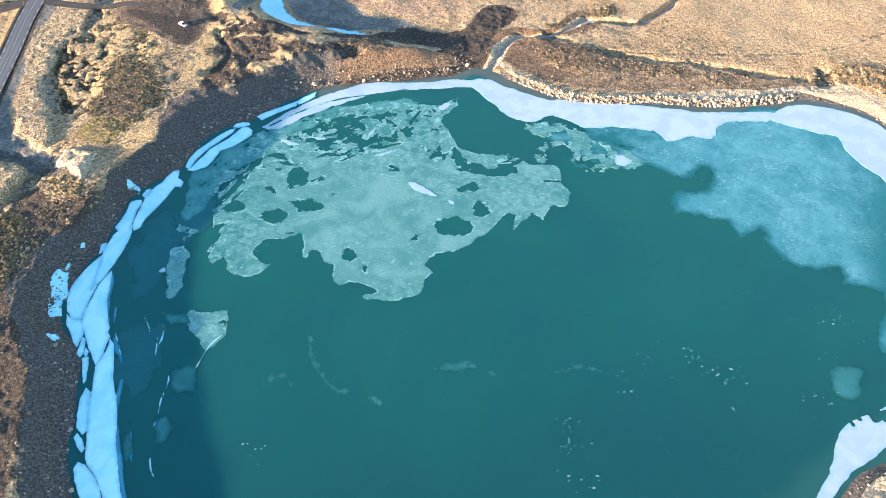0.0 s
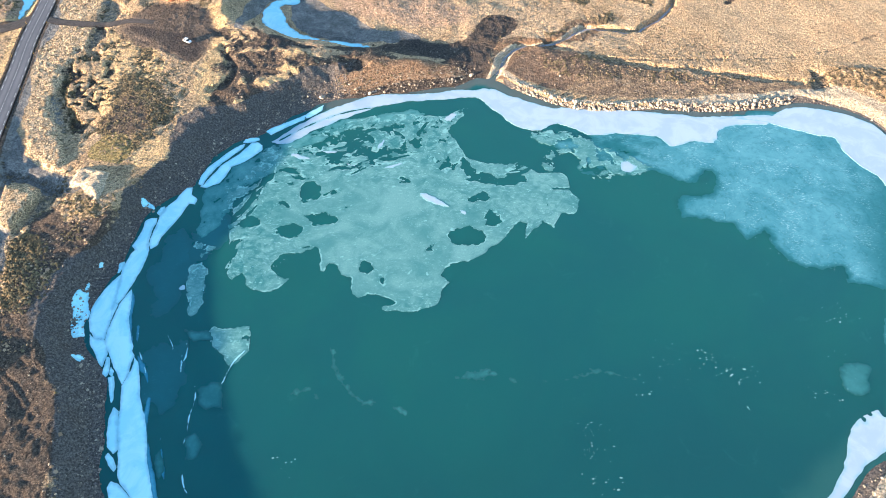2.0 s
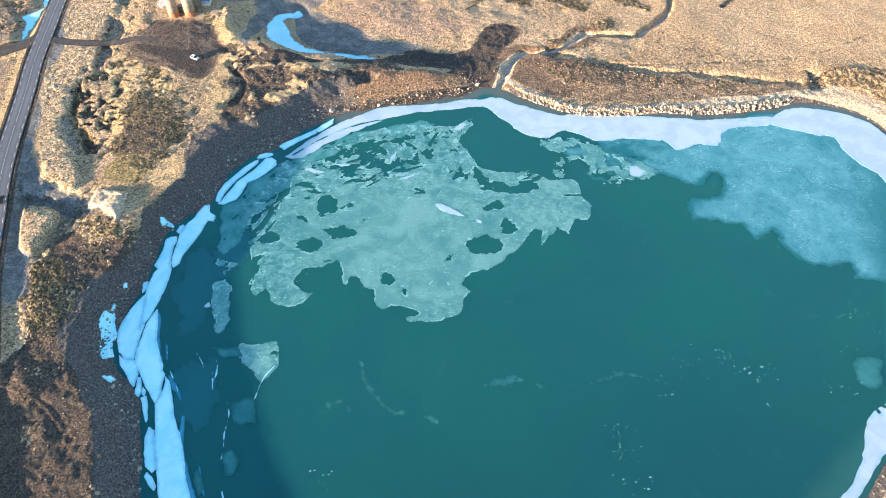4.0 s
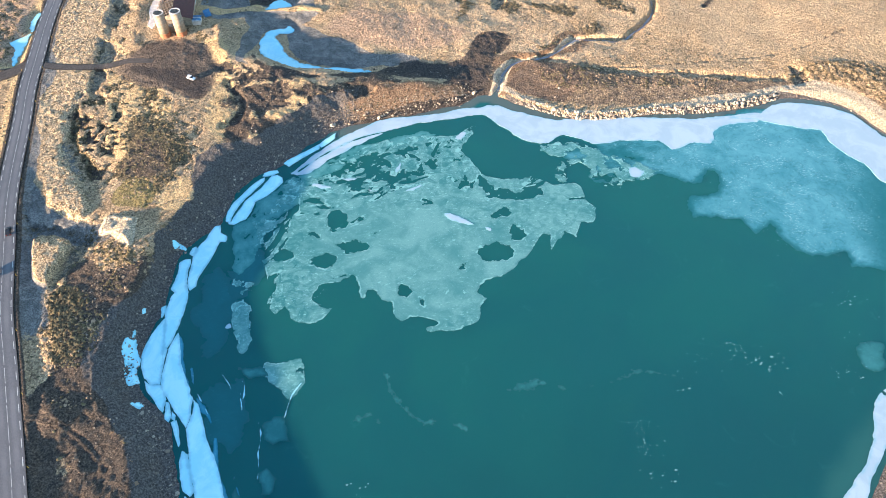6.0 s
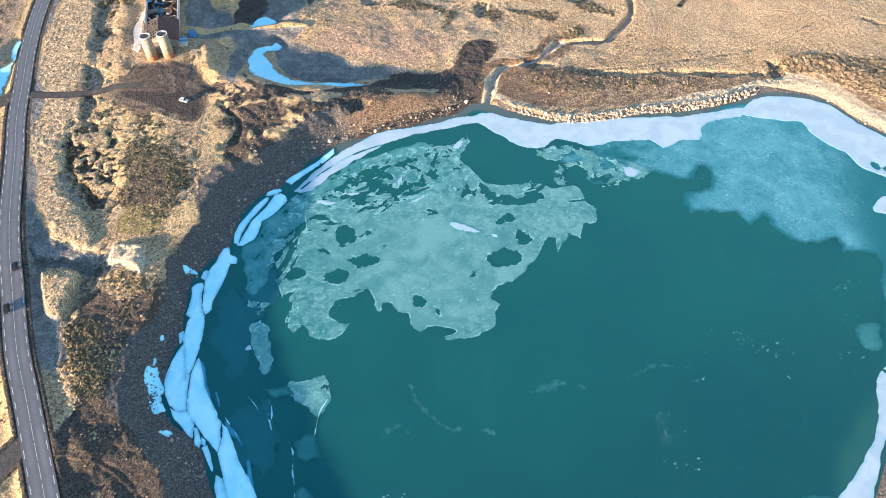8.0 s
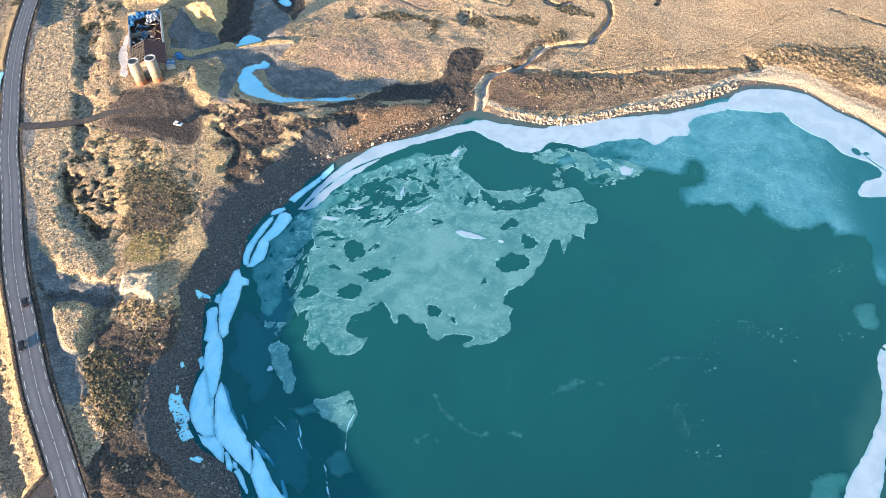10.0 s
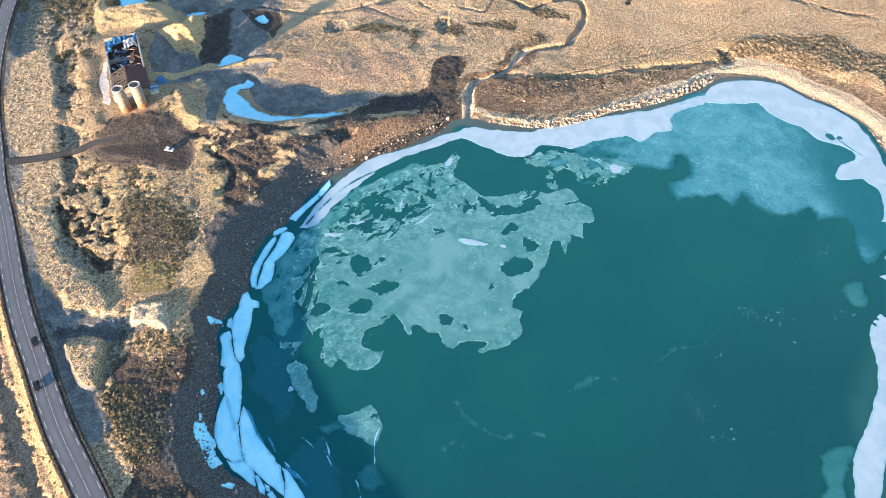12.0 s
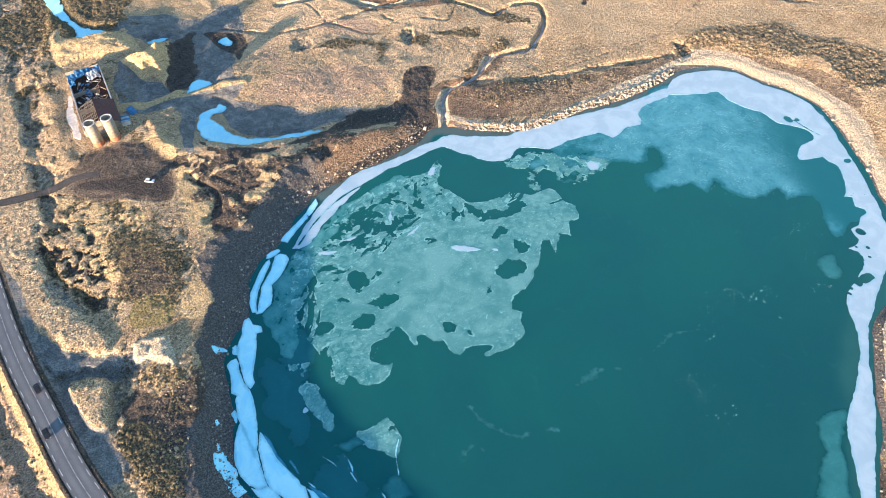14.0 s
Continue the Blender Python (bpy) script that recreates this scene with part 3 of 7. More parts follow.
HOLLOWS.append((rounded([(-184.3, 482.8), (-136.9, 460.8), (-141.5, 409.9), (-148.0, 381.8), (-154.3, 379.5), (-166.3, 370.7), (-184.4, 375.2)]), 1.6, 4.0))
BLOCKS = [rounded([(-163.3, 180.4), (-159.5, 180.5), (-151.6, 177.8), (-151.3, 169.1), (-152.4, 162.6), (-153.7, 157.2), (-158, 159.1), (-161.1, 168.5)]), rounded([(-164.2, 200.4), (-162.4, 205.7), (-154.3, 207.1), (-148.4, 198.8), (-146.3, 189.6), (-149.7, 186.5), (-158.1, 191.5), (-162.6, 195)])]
RISES = []
RISES.append((rounded([(-141.8, 406.8), (-136.9, 410.5), (-134.0, 396.1), (-124.6, 397.5), (-110.0, 394.7), (-100.2, 373.4), (-98.6, 366.3), (-105.7, 366.9), (-113.8, 368.9), (-127.2, 372.7), (-140.3, 372.2), (-141.6, 381.1), (-143.0, 394.3)]), 1.5, 7.0))
RISES.append((rounded([(-98.6, 366.3), (-83.9, 369.9), (-84.4, 360.5), (-90.3, 343.4), (-92.9, 331.0), (-96.0, 341.2), (-99.3, 345.4), (-104.2, 344.3), (-107.3, 353.5), (-109.8, 362.9)]), 6.5, 9.0))
RISES.append((rounded([(-109, 314.1), (-96, 318.5), (-90.6, 310.1), (-93.5, 293.2), (-94.2, 279), (-99.6, 272.7), (-104.6, 273.5), (-109.8, 285.1), (-111.9, 298.4)]), 1.5, 5.0))
BANK = rounded([(-117.6, 323.3), (-106.3, 321.9), (-95, 323.5), (-83.9, 324.5), (-69.6, 322.6), (-58, 319.6)], False)
# Grey flats: valley bog, and shaded turf by the oxbow coloured grey.
BOG_SHADE = []
BOG_SHADE.append(rounded([(-72.1, 310.6), (-62.6, 306.6), (-47, 291.8), (-32.8, 282.5), (-11.9, 274.7), (-26, 269.2), (-39.5, 272.7), (-53.1, 274.8), (-67.7, 282), (-74.1, 293.2)]))
BOG_SHADE.append(rounded([(-95.3, 320.8), (-83.4, 319.5), (-67.7, 318.7), (-59.3, 317), (-68.4, 307.2), (-73.9, 309.2), (-85.4, 308.3), (-92.8, 289.5), (-92.6, 276), (-81.6, 266.6), (-97.1, 276.6), (-96.6, 292.7), (-91.9, 307.7)]))
BOG_SHADE.append(rounded([(-112, 362), (-107, 357), (-103, 346), (-96, 342), (-93, 331), (-86, 326), (-84, 318), (-95, 316), (-108, 316), (-117, 320), (-117, 345)]))
BOG_SHADE.append(rounded([(-132.8, 446.1), (-113.5, 433.6), (-112.7, 419.6), (-102.3, 405.5), (-80.4, 398.9), (-69.3, 386.2), (-47.9, 394.1), (-38.6, 386.0), (-46.0, 361.4), (-56.4, 353.6), (-55.9, 340.8), (-61.1, 328.4), (-62.9, 320.1), (-83.5, 313.8), (-88.8, 325.3), (-86.0, 352.9), (-82.5, 373.2), (-92.7, 374.2), (-109.7, 397.8), (-125.6, 412.2), (-132.0, 429.2)]))
# Dark soil and places in shade, the shade darkened into the cover.
SHADED_SOIL = []
SHADED_SOIL.append(rounded([(-82.5, 369.6), (-69.5, 373.2), (-73.9, 353.1), (-82.0, 332.2), (-87.1, 329.0), (-94.0, 328.7), (-89.7, 343.3)]))
SHADED_SOIL.append(rounded([(-65.4, 371.3), (-53.0, 365.2), (-45.4, 361.1), (-54.8, 337.1), (-57.1, 347.4), (-61.8, 362.4)]))
SHADED_SOIL.append(rounded([(-90.0, 282.4), (-81.2, 270.5), (-68.8, 266.2), (-62.8, 259.5), (-50.5, 263.9), (-37.9, 269.3), (-25.9, 269.4), (-13.4, 271.2), (-1.8, 269.8), (10.1, 274.9), (15.4, 284.4), (23.9, 292.0), (30.6, 288), (27.6, 275.8), (23.6, 263.4), (16.6, 250.3), (7.3, 250.2), (-3.1, 258.1), (-15.9, 259.1), (-29.3, 258.4), (-41.9, 256.7), (-56.9, 260.9), (-72.3, 263.5), (-86, 268)]))
LIP = [rounded([(-51.1, 234.3), (-38.9, 237.8), (-22.6, 242.9), (-6.8, 245.7), (6.3, 249.4), (-3.4, 252.9), (-14.4, 254.5), (-26.2, 253.8), (-32.6, 251.9), (-37.5, 246.9), (-46.2, 242.6), (-53.6, 238.0)])]
HUMMOCKS = [rounded([(-105.7, 274.1), (-91.2, 269.9), (-70.5, 260.4), (-55.1, 250.5), (-47.4, 243.0), (-54.1, 236.8), (-65.7, 236.1), (-76.5, 226.8), (-88.0, 220.7), (-99.2, 221.6), (-94.3, 244.3), (-98.2, 257.8)])]
ROUGH = [rounded([(-134.0, 236.6), (-128.4, 230.0), (-124.1, 234.6), (-116.5, 227.3), (-109.0, 219.9), (-110.9, 208.0), (-116.6, 198.7), (-126.7, 192.4), (-126.9, 201.3), (-132.7, 204.5), (-137.6, 207.3), (-136.5, 215.6), (-135.6, 224.1)])]
RUDDY = [rounded([(-50.8, 335.0), (-36.3, 341.5), (-34.9, 326.8), (-32.8, 315.0), (0.2, 303.1), (14.1, 290.9), (-7.7, 284.5), (-31.7, 285.2), (-53.5, 298.5), (-46.1, 311.9), (-39.9, 321.4)]), rounded([(-1, 352), (14, 345), (24, 334), (14, 332), (2, 341)])]
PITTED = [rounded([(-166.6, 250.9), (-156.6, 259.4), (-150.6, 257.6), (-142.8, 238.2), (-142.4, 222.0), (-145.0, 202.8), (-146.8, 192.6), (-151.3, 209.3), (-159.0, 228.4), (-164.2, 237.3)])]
TUSSOCKS = []
TUSSOCKS.append(rounded([(-132.4, 172.9), (-122.1, 164.5), (-125.7, 150.9), (-130.9, 137.6), (-132.9, 125.9), (-152.3, 135.9), (-149.6, 145.1), (-143.6, 143.0), (-137.5, 145.3), (-135.2, 155.6)]))
TUSSOCKS.append(rounded([(-151.0, 150.9), (-141.1, 151.2), (-130.9, 142.3), (-134.2, 131.9), (-136.6, 116.4), (-130.2, 111.4), (-134.7, 108.3), (-145.3, 113.2), (-147.2, 132.1)]))
TUSSOCKS.append(rounded([(35.7, 261.9), (52.8, 257.9), (62.8, 256.9), (77.1, 252.7), (88.5, 247.5), (112.5, 244.9), (131.7, 243.2), (123.1, 238.0), (117.0, 232.7), (105.8, 236.3), (95.1, 241.2), (75.6, 242.3), (61.0, 243.1), (49.5, 245.5), (40.6, 253.3)]))
TUSSOCKS.append(rounded([(166.2, 245.7), (177.9, 250.6), (196.2, 243.9), (223.5, 233.5), (228.0, 212.9), (241.0, 201.6), (254.7, 180.2), (240, 140), (227.4, 153.4), (226.7, 163.7), (213.7, 176.1), (214.8, 196.2), (198.0, 206.7), (178.9, 228.1), (161.4, 237.2), (155.4, 236.0), (157, 242)]))
COPSES = []
COPSES.append(rounded([(-14.7, 330.0), (-1.0, 331.6), (19.9, 318.1), (45.2, 314.0), (36.7, 303.7), (25.4, 315.4), (10.0, 303.4), (13.3, 318.4), (-3.9, 324.4)]))
COPSES.append(rounded([(46.5, 276.8), (65.3, 286.2), (78.4, 290.7), (76.4, 286.0), (65.9, 280.9), (51.9, 274.4)]))
COPSES.append(rounded([(45.2, 314.0), (57.5, 310.6), (70.7, 305.4), (66.8, 301.5), (52.3, 307.3)]))
COPSES.append(rounded([(80.8, 310.5), (89.6, 316.0), (103.2, 298.6), (98.8, 294.6), (91.9, 298.3)]))
TERRACE = [rounded([(27, 252), (33, 262), (40, 266), (53.6, 262.2), (63.1, 257.0), (77.3, 251.9), (96.4, 247.8), (113.0, 244.7), (131.7, 241.2), (152.7, 238.3), (170, 234), (186, 222), (200, 206), (212, 192), (214, 172), (207, 158), (201, 176), (197, 192), (188, 208), (176, 221), (160, 231), (146, 233), (126, 230), (106, 229.5), (85, 231), (66, 231.5), (52, 234), (40, 239), (31, 246)])]
SCARP = rounded([(-92, 255), (-62, 250), (-30, 243), (10, 246)], False)


def land(x, y, detail=True):
    """Height of the ground and the covers that lie on it."""
    x, y = np.asarray(x, float), np.asarray(y, float)
    total, weight = np.zeros(x.shape), np.zeros(x.shape)
    for hx, hy, hz in HEIGHTS:
        w = 1.0 / ((x - hx) ** 2 + (y - hy) ** 2 + 30.0) ** 1.6
        total += w * hz
        weight += w
    base = total / weight
    for kx, ky, kz, reach in KNOLLS:
        base = base + kz * np.exp(-((x - kx) ** 2 + (y - ky) ** 2) / reach**2)
    outer = np.hypot(x, y - 200)
    base = base + smooth(outer, 420, 1600) * (6 + 50 * np.abs(fractal(x, y, 700, 4, 3)))
    shore = -inside(LAKE, x, y)
    east = smooth(x, 10, 30) * smooth(y, 0, 60)
    bay = smooth(x, 146, 172)
    ragged, spread = fractal(x, y, 14, 4, 11), fractal(x, y, 25, 4, 21)
    edge = shore + ragged * (0.8 + 1.2 * (1 - east))
    # West: a long dark beach under a bluff. North and east: a low broken bank, then a bare terrace.
    wide = np.interp(y, [60, 92, 111, 133, 150, 170, 185, 205, 220, 240], [12, 12, 13.5, 12, 10, 10.5, 12, 15, 18, 16]) + 3 * ragged
    west = base * smooth(edge, 1.0, wide) ** 1.15 + 0.045 * np.clip(edge, 0, 8)
    bank = 1.25 * smooth(edge, 0.6, 3.4 + 4 * bay) + (base - 1.25) * smooth(edge, 9, 28)
    z = west * (1 - east) + bank * east
    z = np.where(edge > 0, z + 0.12 * smooth(edge, 0, 1.0), np.maximum(-3.0, 0.3 * edge))
    ditch = np.zeros(x.shape)
    for line, half, amount, dark in GULLIES:
        d, _ = from_line(line, x, y, 20)
        wander = d + (0.9 + 0.9 * half) * fractal(x, y, 7, 5, 15, 0.7)
        # Dark soil along the bed also stands for the shade in it.
        ditch = np.maximum(ditch, dark * (1 - smooth(wander, 0.5 * half, 1.3 * half)))
        z = z - amount * (1 - smooth(wander, 0.35 * half, half)) * (shore > 8)
    hollow = np.zeros(x.shape)
    for ring, amount, slope in HOLLOWS:
        d = inside(ring, x, y, 20) + 3.5 * ragged + 2.0 * fractal(x, y, 5, 4, 29, 0.7)
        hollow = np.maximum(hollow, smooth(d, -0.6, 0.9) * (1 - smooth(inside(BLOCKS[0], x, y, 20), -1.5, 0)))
        z = z - amount * smooth(d, -0.3, slope)
    d = from_line(BANK, x, y, 20)[0] + 3 * ragged
    rise = 0.7 * (1 - smooth(d, 2.0, 4.5))
    for ring, up in zip(BLOCKS, (1.7, 0.9)):
        z = z + up * smooth(inside(ring, x, y, 20) + 1.5 * ragged, -0.8, 1.2)
    z = z + 1.3 * (1 - smooth(d, 0.5, 5.5))
    for ring, up, slope in RISES:
        d = inside(ring, x, y, 20) + 3 * ragged
        rise = np.maximum(rise, smooth(d, -1, 1) * smooth(y, 310, 330))
        z = z + up * smooth(d, -1.5, slope) * (1 + 0.35 * fractal(x, y, 6, 3, 27))
    road, side = from_line(ROAD, x, y, 30)
    track_d = from_line(TRACKS[3], x, y, 20)[0]
    road = np.minimum(road, np.minimum(from_line(TRACKS[1], x, y, 29)[0], from_line(TRACKS[2], x, y, 29)[0]) + 0.8)
    track = np.full(x.shape, 1e9)
    for t in TRACKS[:3]:
        track = np.minimum(track, from_line(t, x, y, 20)[0])
    creek, _ = from_line(CREEK, x, y, 30)
    yard = inside(YARD, x, y, 30)
    pad = np.maximum(np.abs(x + 127) - 15, np.abs(y - 331) - 32)
    z = z + (6.4 - z) * (1 - smooth(pad, 0, 5))
    verge = np.clip(base, 3.5, 6.0) + 1.45 - 0.85 * smooth(y, 195, 225)
    z = z + (verge - z) * (1 - smooth(road, 4.6, 8.6)) * (shore > 6)
    z = z - 0.35 * (1 - smooth(road, 3.6, 4.6)) * (shore > 6)
    near_creek = (1 - smooth(creek + 1.2 * fractal(x, y, 5, 3, 5), 0.5, 2.3)) * smooth(y, 238, 246)
    level = 0.05 + 1.4 * smooth(y, 245, 300)
    z = z + (np.minimum(z, level - 0.3) - z) * near_creek
    pond = np.full(x.shape, -1e9)
    for ring, at in PONDS.values():
        reach = inside(ring, x, y, 25)
        pond = np.maximum(pond, reach)
        z = z + (at - 0.25 - z) * smooth(reach, -5, 0.3)
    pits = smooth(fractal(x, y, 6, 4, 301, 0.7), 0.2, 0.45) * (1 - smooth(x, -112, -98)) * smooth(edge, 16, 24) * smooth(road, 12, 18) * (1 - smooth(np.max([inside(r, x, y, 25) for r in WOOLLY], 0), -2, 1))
    dry = (edge > 0.5) & (pond < -0.5)
    worn = np.clip(np.maximum(1 - smooth(road, 4.5, 7), 1 - smooth(track, 1.6, 3.2)), 0, 1)
    flat = np.maximum(worn, 1 - smooth(pad, -1, 2))
    wool, scrub, bald, mixed, tan, specks, core, bog_shade, shaded_soil, lip, hummock, rough, ruddy, pitted, tussock, copse, flatland = (np.max([inside(r, x, y, 25) for r in rings], 0) for rings in (WOOLLY + BLOCKS, SCRUB, SOIL, MIXED, TAN, SPECKS, CORE, BOG_SHADE, SHADED_SOIL, LIP, HUMMOCKS, ROUGH, RUDDY, PITTED, TUSSOCKS, COPSES, TERRACE))
    humps = fractal(x, y, 9, 4, 311, 0.6)
    humpy = smooth(hummock + 5 * spread, -5, 4)
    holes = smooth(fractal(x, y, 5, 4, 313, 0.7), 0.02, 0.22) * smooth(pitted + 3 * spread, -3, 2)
    beach = (1 - smooth(edge + 8 * spread * (1 - east), wide - 3, wide + 4)) * (1 - east)
    terrace = smooth(flatland + 3 * ragged, -1.5, 1.5)
    ridge = (1 - smooth(from_line(SCARP, x, y, 60)[0] + 16 * spread, 4, 20)) * (1 - east) * smooth(edge, 5, 10)
    # Orange soil on the lip, with its sun put into the lighter cover.
    lit_lip = smooth(lip + 2.5 * ragged, -1.5, 1.5)
    bushes = smooth(tussock + 4 * ragged, -2, 2)
    south = (0.88 + 0.8 * fractal(x, y, 9, 5, 23, 0.65)) * (1 - 0.35 * smooth(scrub, -2, 2)) * (1 - smooth(y + 12 * spread, 160, 180)) * (1 - smooth(x, -115, -105)) * smooth(x + 8 * spread, -151, -142)
    covers = {
        # Soil in gully beds and holes also puts their shade into the colour.
        "bare": np.maximum.reduce([ditch, beach, 0.6 * ridge, 0.95 * smooth(shaded_soil + 3.5 * ragged + 2 * spread, -3, 3), 0.75 * humpy * (1 - smooth(humps, 0.0, 0.35)), worn * 0.95, south, smooth(bald + 5 * spread + 5 * ragged, -4, 5) * (0.75 - 0.2 * smooth(y, 185, 200)), 0.6 * holes]) * (1 - lit_lip),
        "mud": np.maximum.reduce([0.8 * smooth(yard + 5 * spread, -5, 5), smooth(core + 3 * spread, -3, 4), 0.56 * terrace]),
        # Tan turf; sun on the road's west verge is put in as tan too.
        "tan": np.maximum.reduce([0.8 * smooth(tan + 4 * spread, -4, 4), (1 - smooth(road, 7.5, 9.0)) * (side > 0), 0.9 * rise, 0.8 * humpy * smooth(humps, 0.0, 0.35)]),
        "rust": np.maximum.reduce([east * (1 - smooth(creek + 8 * spread, 3, 12)) * (1 - smooth(x, 55, 85)), terrace * (0.25 + 0.75 * (1 - smooth(x + 12 * spread, 45, 65))), 0.35 * smooth(spread, 0.3, 0.6), 0.5 * ridge, 0.8 * lit_lip, (1 - east) * (1 - smooth(edge, 10, 14)) * smooth(x, -60, -40) * smooth(edge, 1, 2), 0.5 * bay * smooth(edge, 11, 14) * (1 - smooth(edge + 4 * spread, 15, 19))]),
        "pale": np.maximum.reduce([east * smooth(edge, 2.8 - 2 * bay, 3.6 - 2 * bay) * (1 - smooth(edge + 3 * spread, 6.0 + 5 * bay, 8.0 + 7 * bay)), smooth(inside(LEDGE, x, y, 25) + 1.5 * spread, -1.0, 1.0), 0.9 * (1 - smooth(creek + 2.5 * spread, 1.8, 3.4)) * (1 - smooth(x, 60, 80)) * smooth(y, 240, 246)]),
        # Grey is also laid where the road bank and hollows shade the turf.
        "murk": (1 - 0.9 * smooth(np.max([inside(r, x, y, 25) for r in BLOCKS], 0), -1, 0.5)) * np.maximum.reduce([(1 - smooth(road + 5 * spread - 5 * (1 - smooth(y, 180, 200)), 6, 10)) * (side < 0) * smooth(y, 120, 150), 1 - smooth(track_d + 6 * spread, 3, 8), 0.8 * (1 - smooth(np.hypot(x + 104, y - 196) + 6 * spread, 3, 8)), smooth(bog_shade + 3 * ragged, -1.5, 1.5), 0.5 * hollow * (1 - smooth(pitted, -2, 2))]) * (1 - rise),
        # Wet sand; the shade between the bank's boulders is coloured in with it.
        "wet": np.maximum(beach * (1 - smooth(x, -70, -20)), east * (1 - smooth(edge + 1.5 * spread, 2.6 - 1.8 * bay, 3.4 - 1.8 * bay)) * smooth(x, 15, 30)),
        "moss": np.maximum(0.42 * smooth(mixed + 5 * spread, -5, 3), smooth(inside(rounded([(-137, 201), (-130, 206), (-123, 198), (-125, 189), (-138, 192)]), x, y, 25) + 4 * spread, -2, 2)),
        # Scrub, and in hollows, pits and holes a darkening for their shade too.
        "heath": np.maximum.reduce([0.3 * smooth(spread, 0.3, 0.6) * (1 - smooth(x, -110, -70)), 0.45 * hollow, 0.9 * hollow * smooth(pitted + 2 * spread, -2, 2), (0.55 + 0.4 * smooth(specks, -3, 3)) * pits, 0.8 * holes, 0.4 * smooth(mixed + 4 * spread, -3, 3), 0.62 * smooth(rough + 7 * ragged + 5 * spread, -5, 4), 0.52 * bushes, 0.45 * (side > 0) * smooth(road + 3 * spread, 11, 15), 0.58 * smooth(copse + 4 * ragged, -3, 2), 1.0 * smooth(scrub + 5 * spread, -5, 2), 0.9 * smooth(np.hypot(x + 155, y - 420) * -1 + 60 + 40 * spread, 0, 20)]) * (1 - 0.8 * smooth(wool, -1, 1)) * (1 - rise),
        "wool": smooth(wool + 3 * spread, -1.5, 1.5),
        "ruddy": np.maximum(0.6 * smooth(ruddy + 8 * spread, -5, 5), 0.6 * (side > 0) * smooth(road + 3 * spread, 9, 12)),
    }
    covers["cream"] = smooth(x + 20 * spread, -75, -45) * smooth(y, 250, 262) * smooth(0.5 + 1.2 * fractal(x, y, 38, 4, 57), 0.1, 0.9) * (1 - 0.55 * smooth(x, 60, 120))
    covers["tussock"] = bushes
    covers["shaded_soil"] = smooth(shaded_soil + 5 * ragged + 4 * spread, -4, 5)
    if detail:
        # Tussocks on the turf, stones and ruts on the bare ground.
        lumps = np.abs(fractal(x, y, 2.6, 3, 31, 0.7)) + 0.5 * fractal(x, y, 1.3, 2, 41)
        swell = fractal(x, y, 12, 3, 51)
        roll = (0.9 * fractal(x, y, 42, 3, 53) + 0.45 * fractal(x, y, 10, 4, 55, 0.6)) * smooth(edge, 14, 24) * smooth(road, 12, 20) * smooth(-yard, 0, 6) * smooth(-pond, 2, 8) * smooth(x, -120, -70) * (1 - 0.5 * smooth(x, 40, 110))
        tall = 0.09 + 0.14 * covers["wool"] + 0.25 * covers["tussock"] + 0.45 * covers["heath"]
        turf = (1 - np.clip(covers["bare"], 0, 1)) * smooth(-pond, 0.5, 4)
        turf = turf * (1 - 0.8 * np.clip(covers["mud"], 0, 1)) * (1 - 0.4 * covers["tan"])
        stony = (1 - covers["mud"]) * covers["bare"] * (0.30 * fractal(x, y, 2.2, 3, 61, 0.7) + (0.4 + 0.7 * ridge) * swell * smooth(edge, 2, 10)) + covers["pale"] * (0.25 - 0.15 * bay) * fractal(x, y, 1.6, 2, 71)
        ruts = np.zeros(x.shape)
        for line, amount in zip(RUTS, (1.0, 0.4)):
            d = from_line(line, x, y, 20)[0]
            ruts = np.maximum(ruts, amount * (1 - smooth(np.abs(d - 0.95), 0.15, 0.55)))
        near = 1 - smooth(outer, 500, 700)
        z = z + dry * near * ((1 - flat) * smooth(edge, 0.3, 3) * (roll + turf * (tall * lumps + 0.10 * swell - (0.45 + 0.5 * smooth(specks, -3, 3)) * pits) + stony + 1.1 * humpy * humps - 1.0 * holes) - 0.22 * ruts * (edge > 6))
        ledge = inside(LEDGE, x, y, 25)
        z = z + 1.2 * smooth(ledge, -0.5, 1.5)
    return z, covers, edge


def height(x, y):
    return float(land(np.array([x]), np.array([y]), False)[0][0])


def spaced(lo, hi, cell, out):
    """Even steps from lo to hi, and ever longer ones beyond, out to the horizon."""
    core = np.arange(lo, hi + cell, cell)
    steps = cell * 1.22 ** np.arange(1, 60)
    reach = np.cumsum(steps)
    reach = reach[reach < out]
    return np.concatenate([lo - reach[::-1], core, core[-1] + reach])


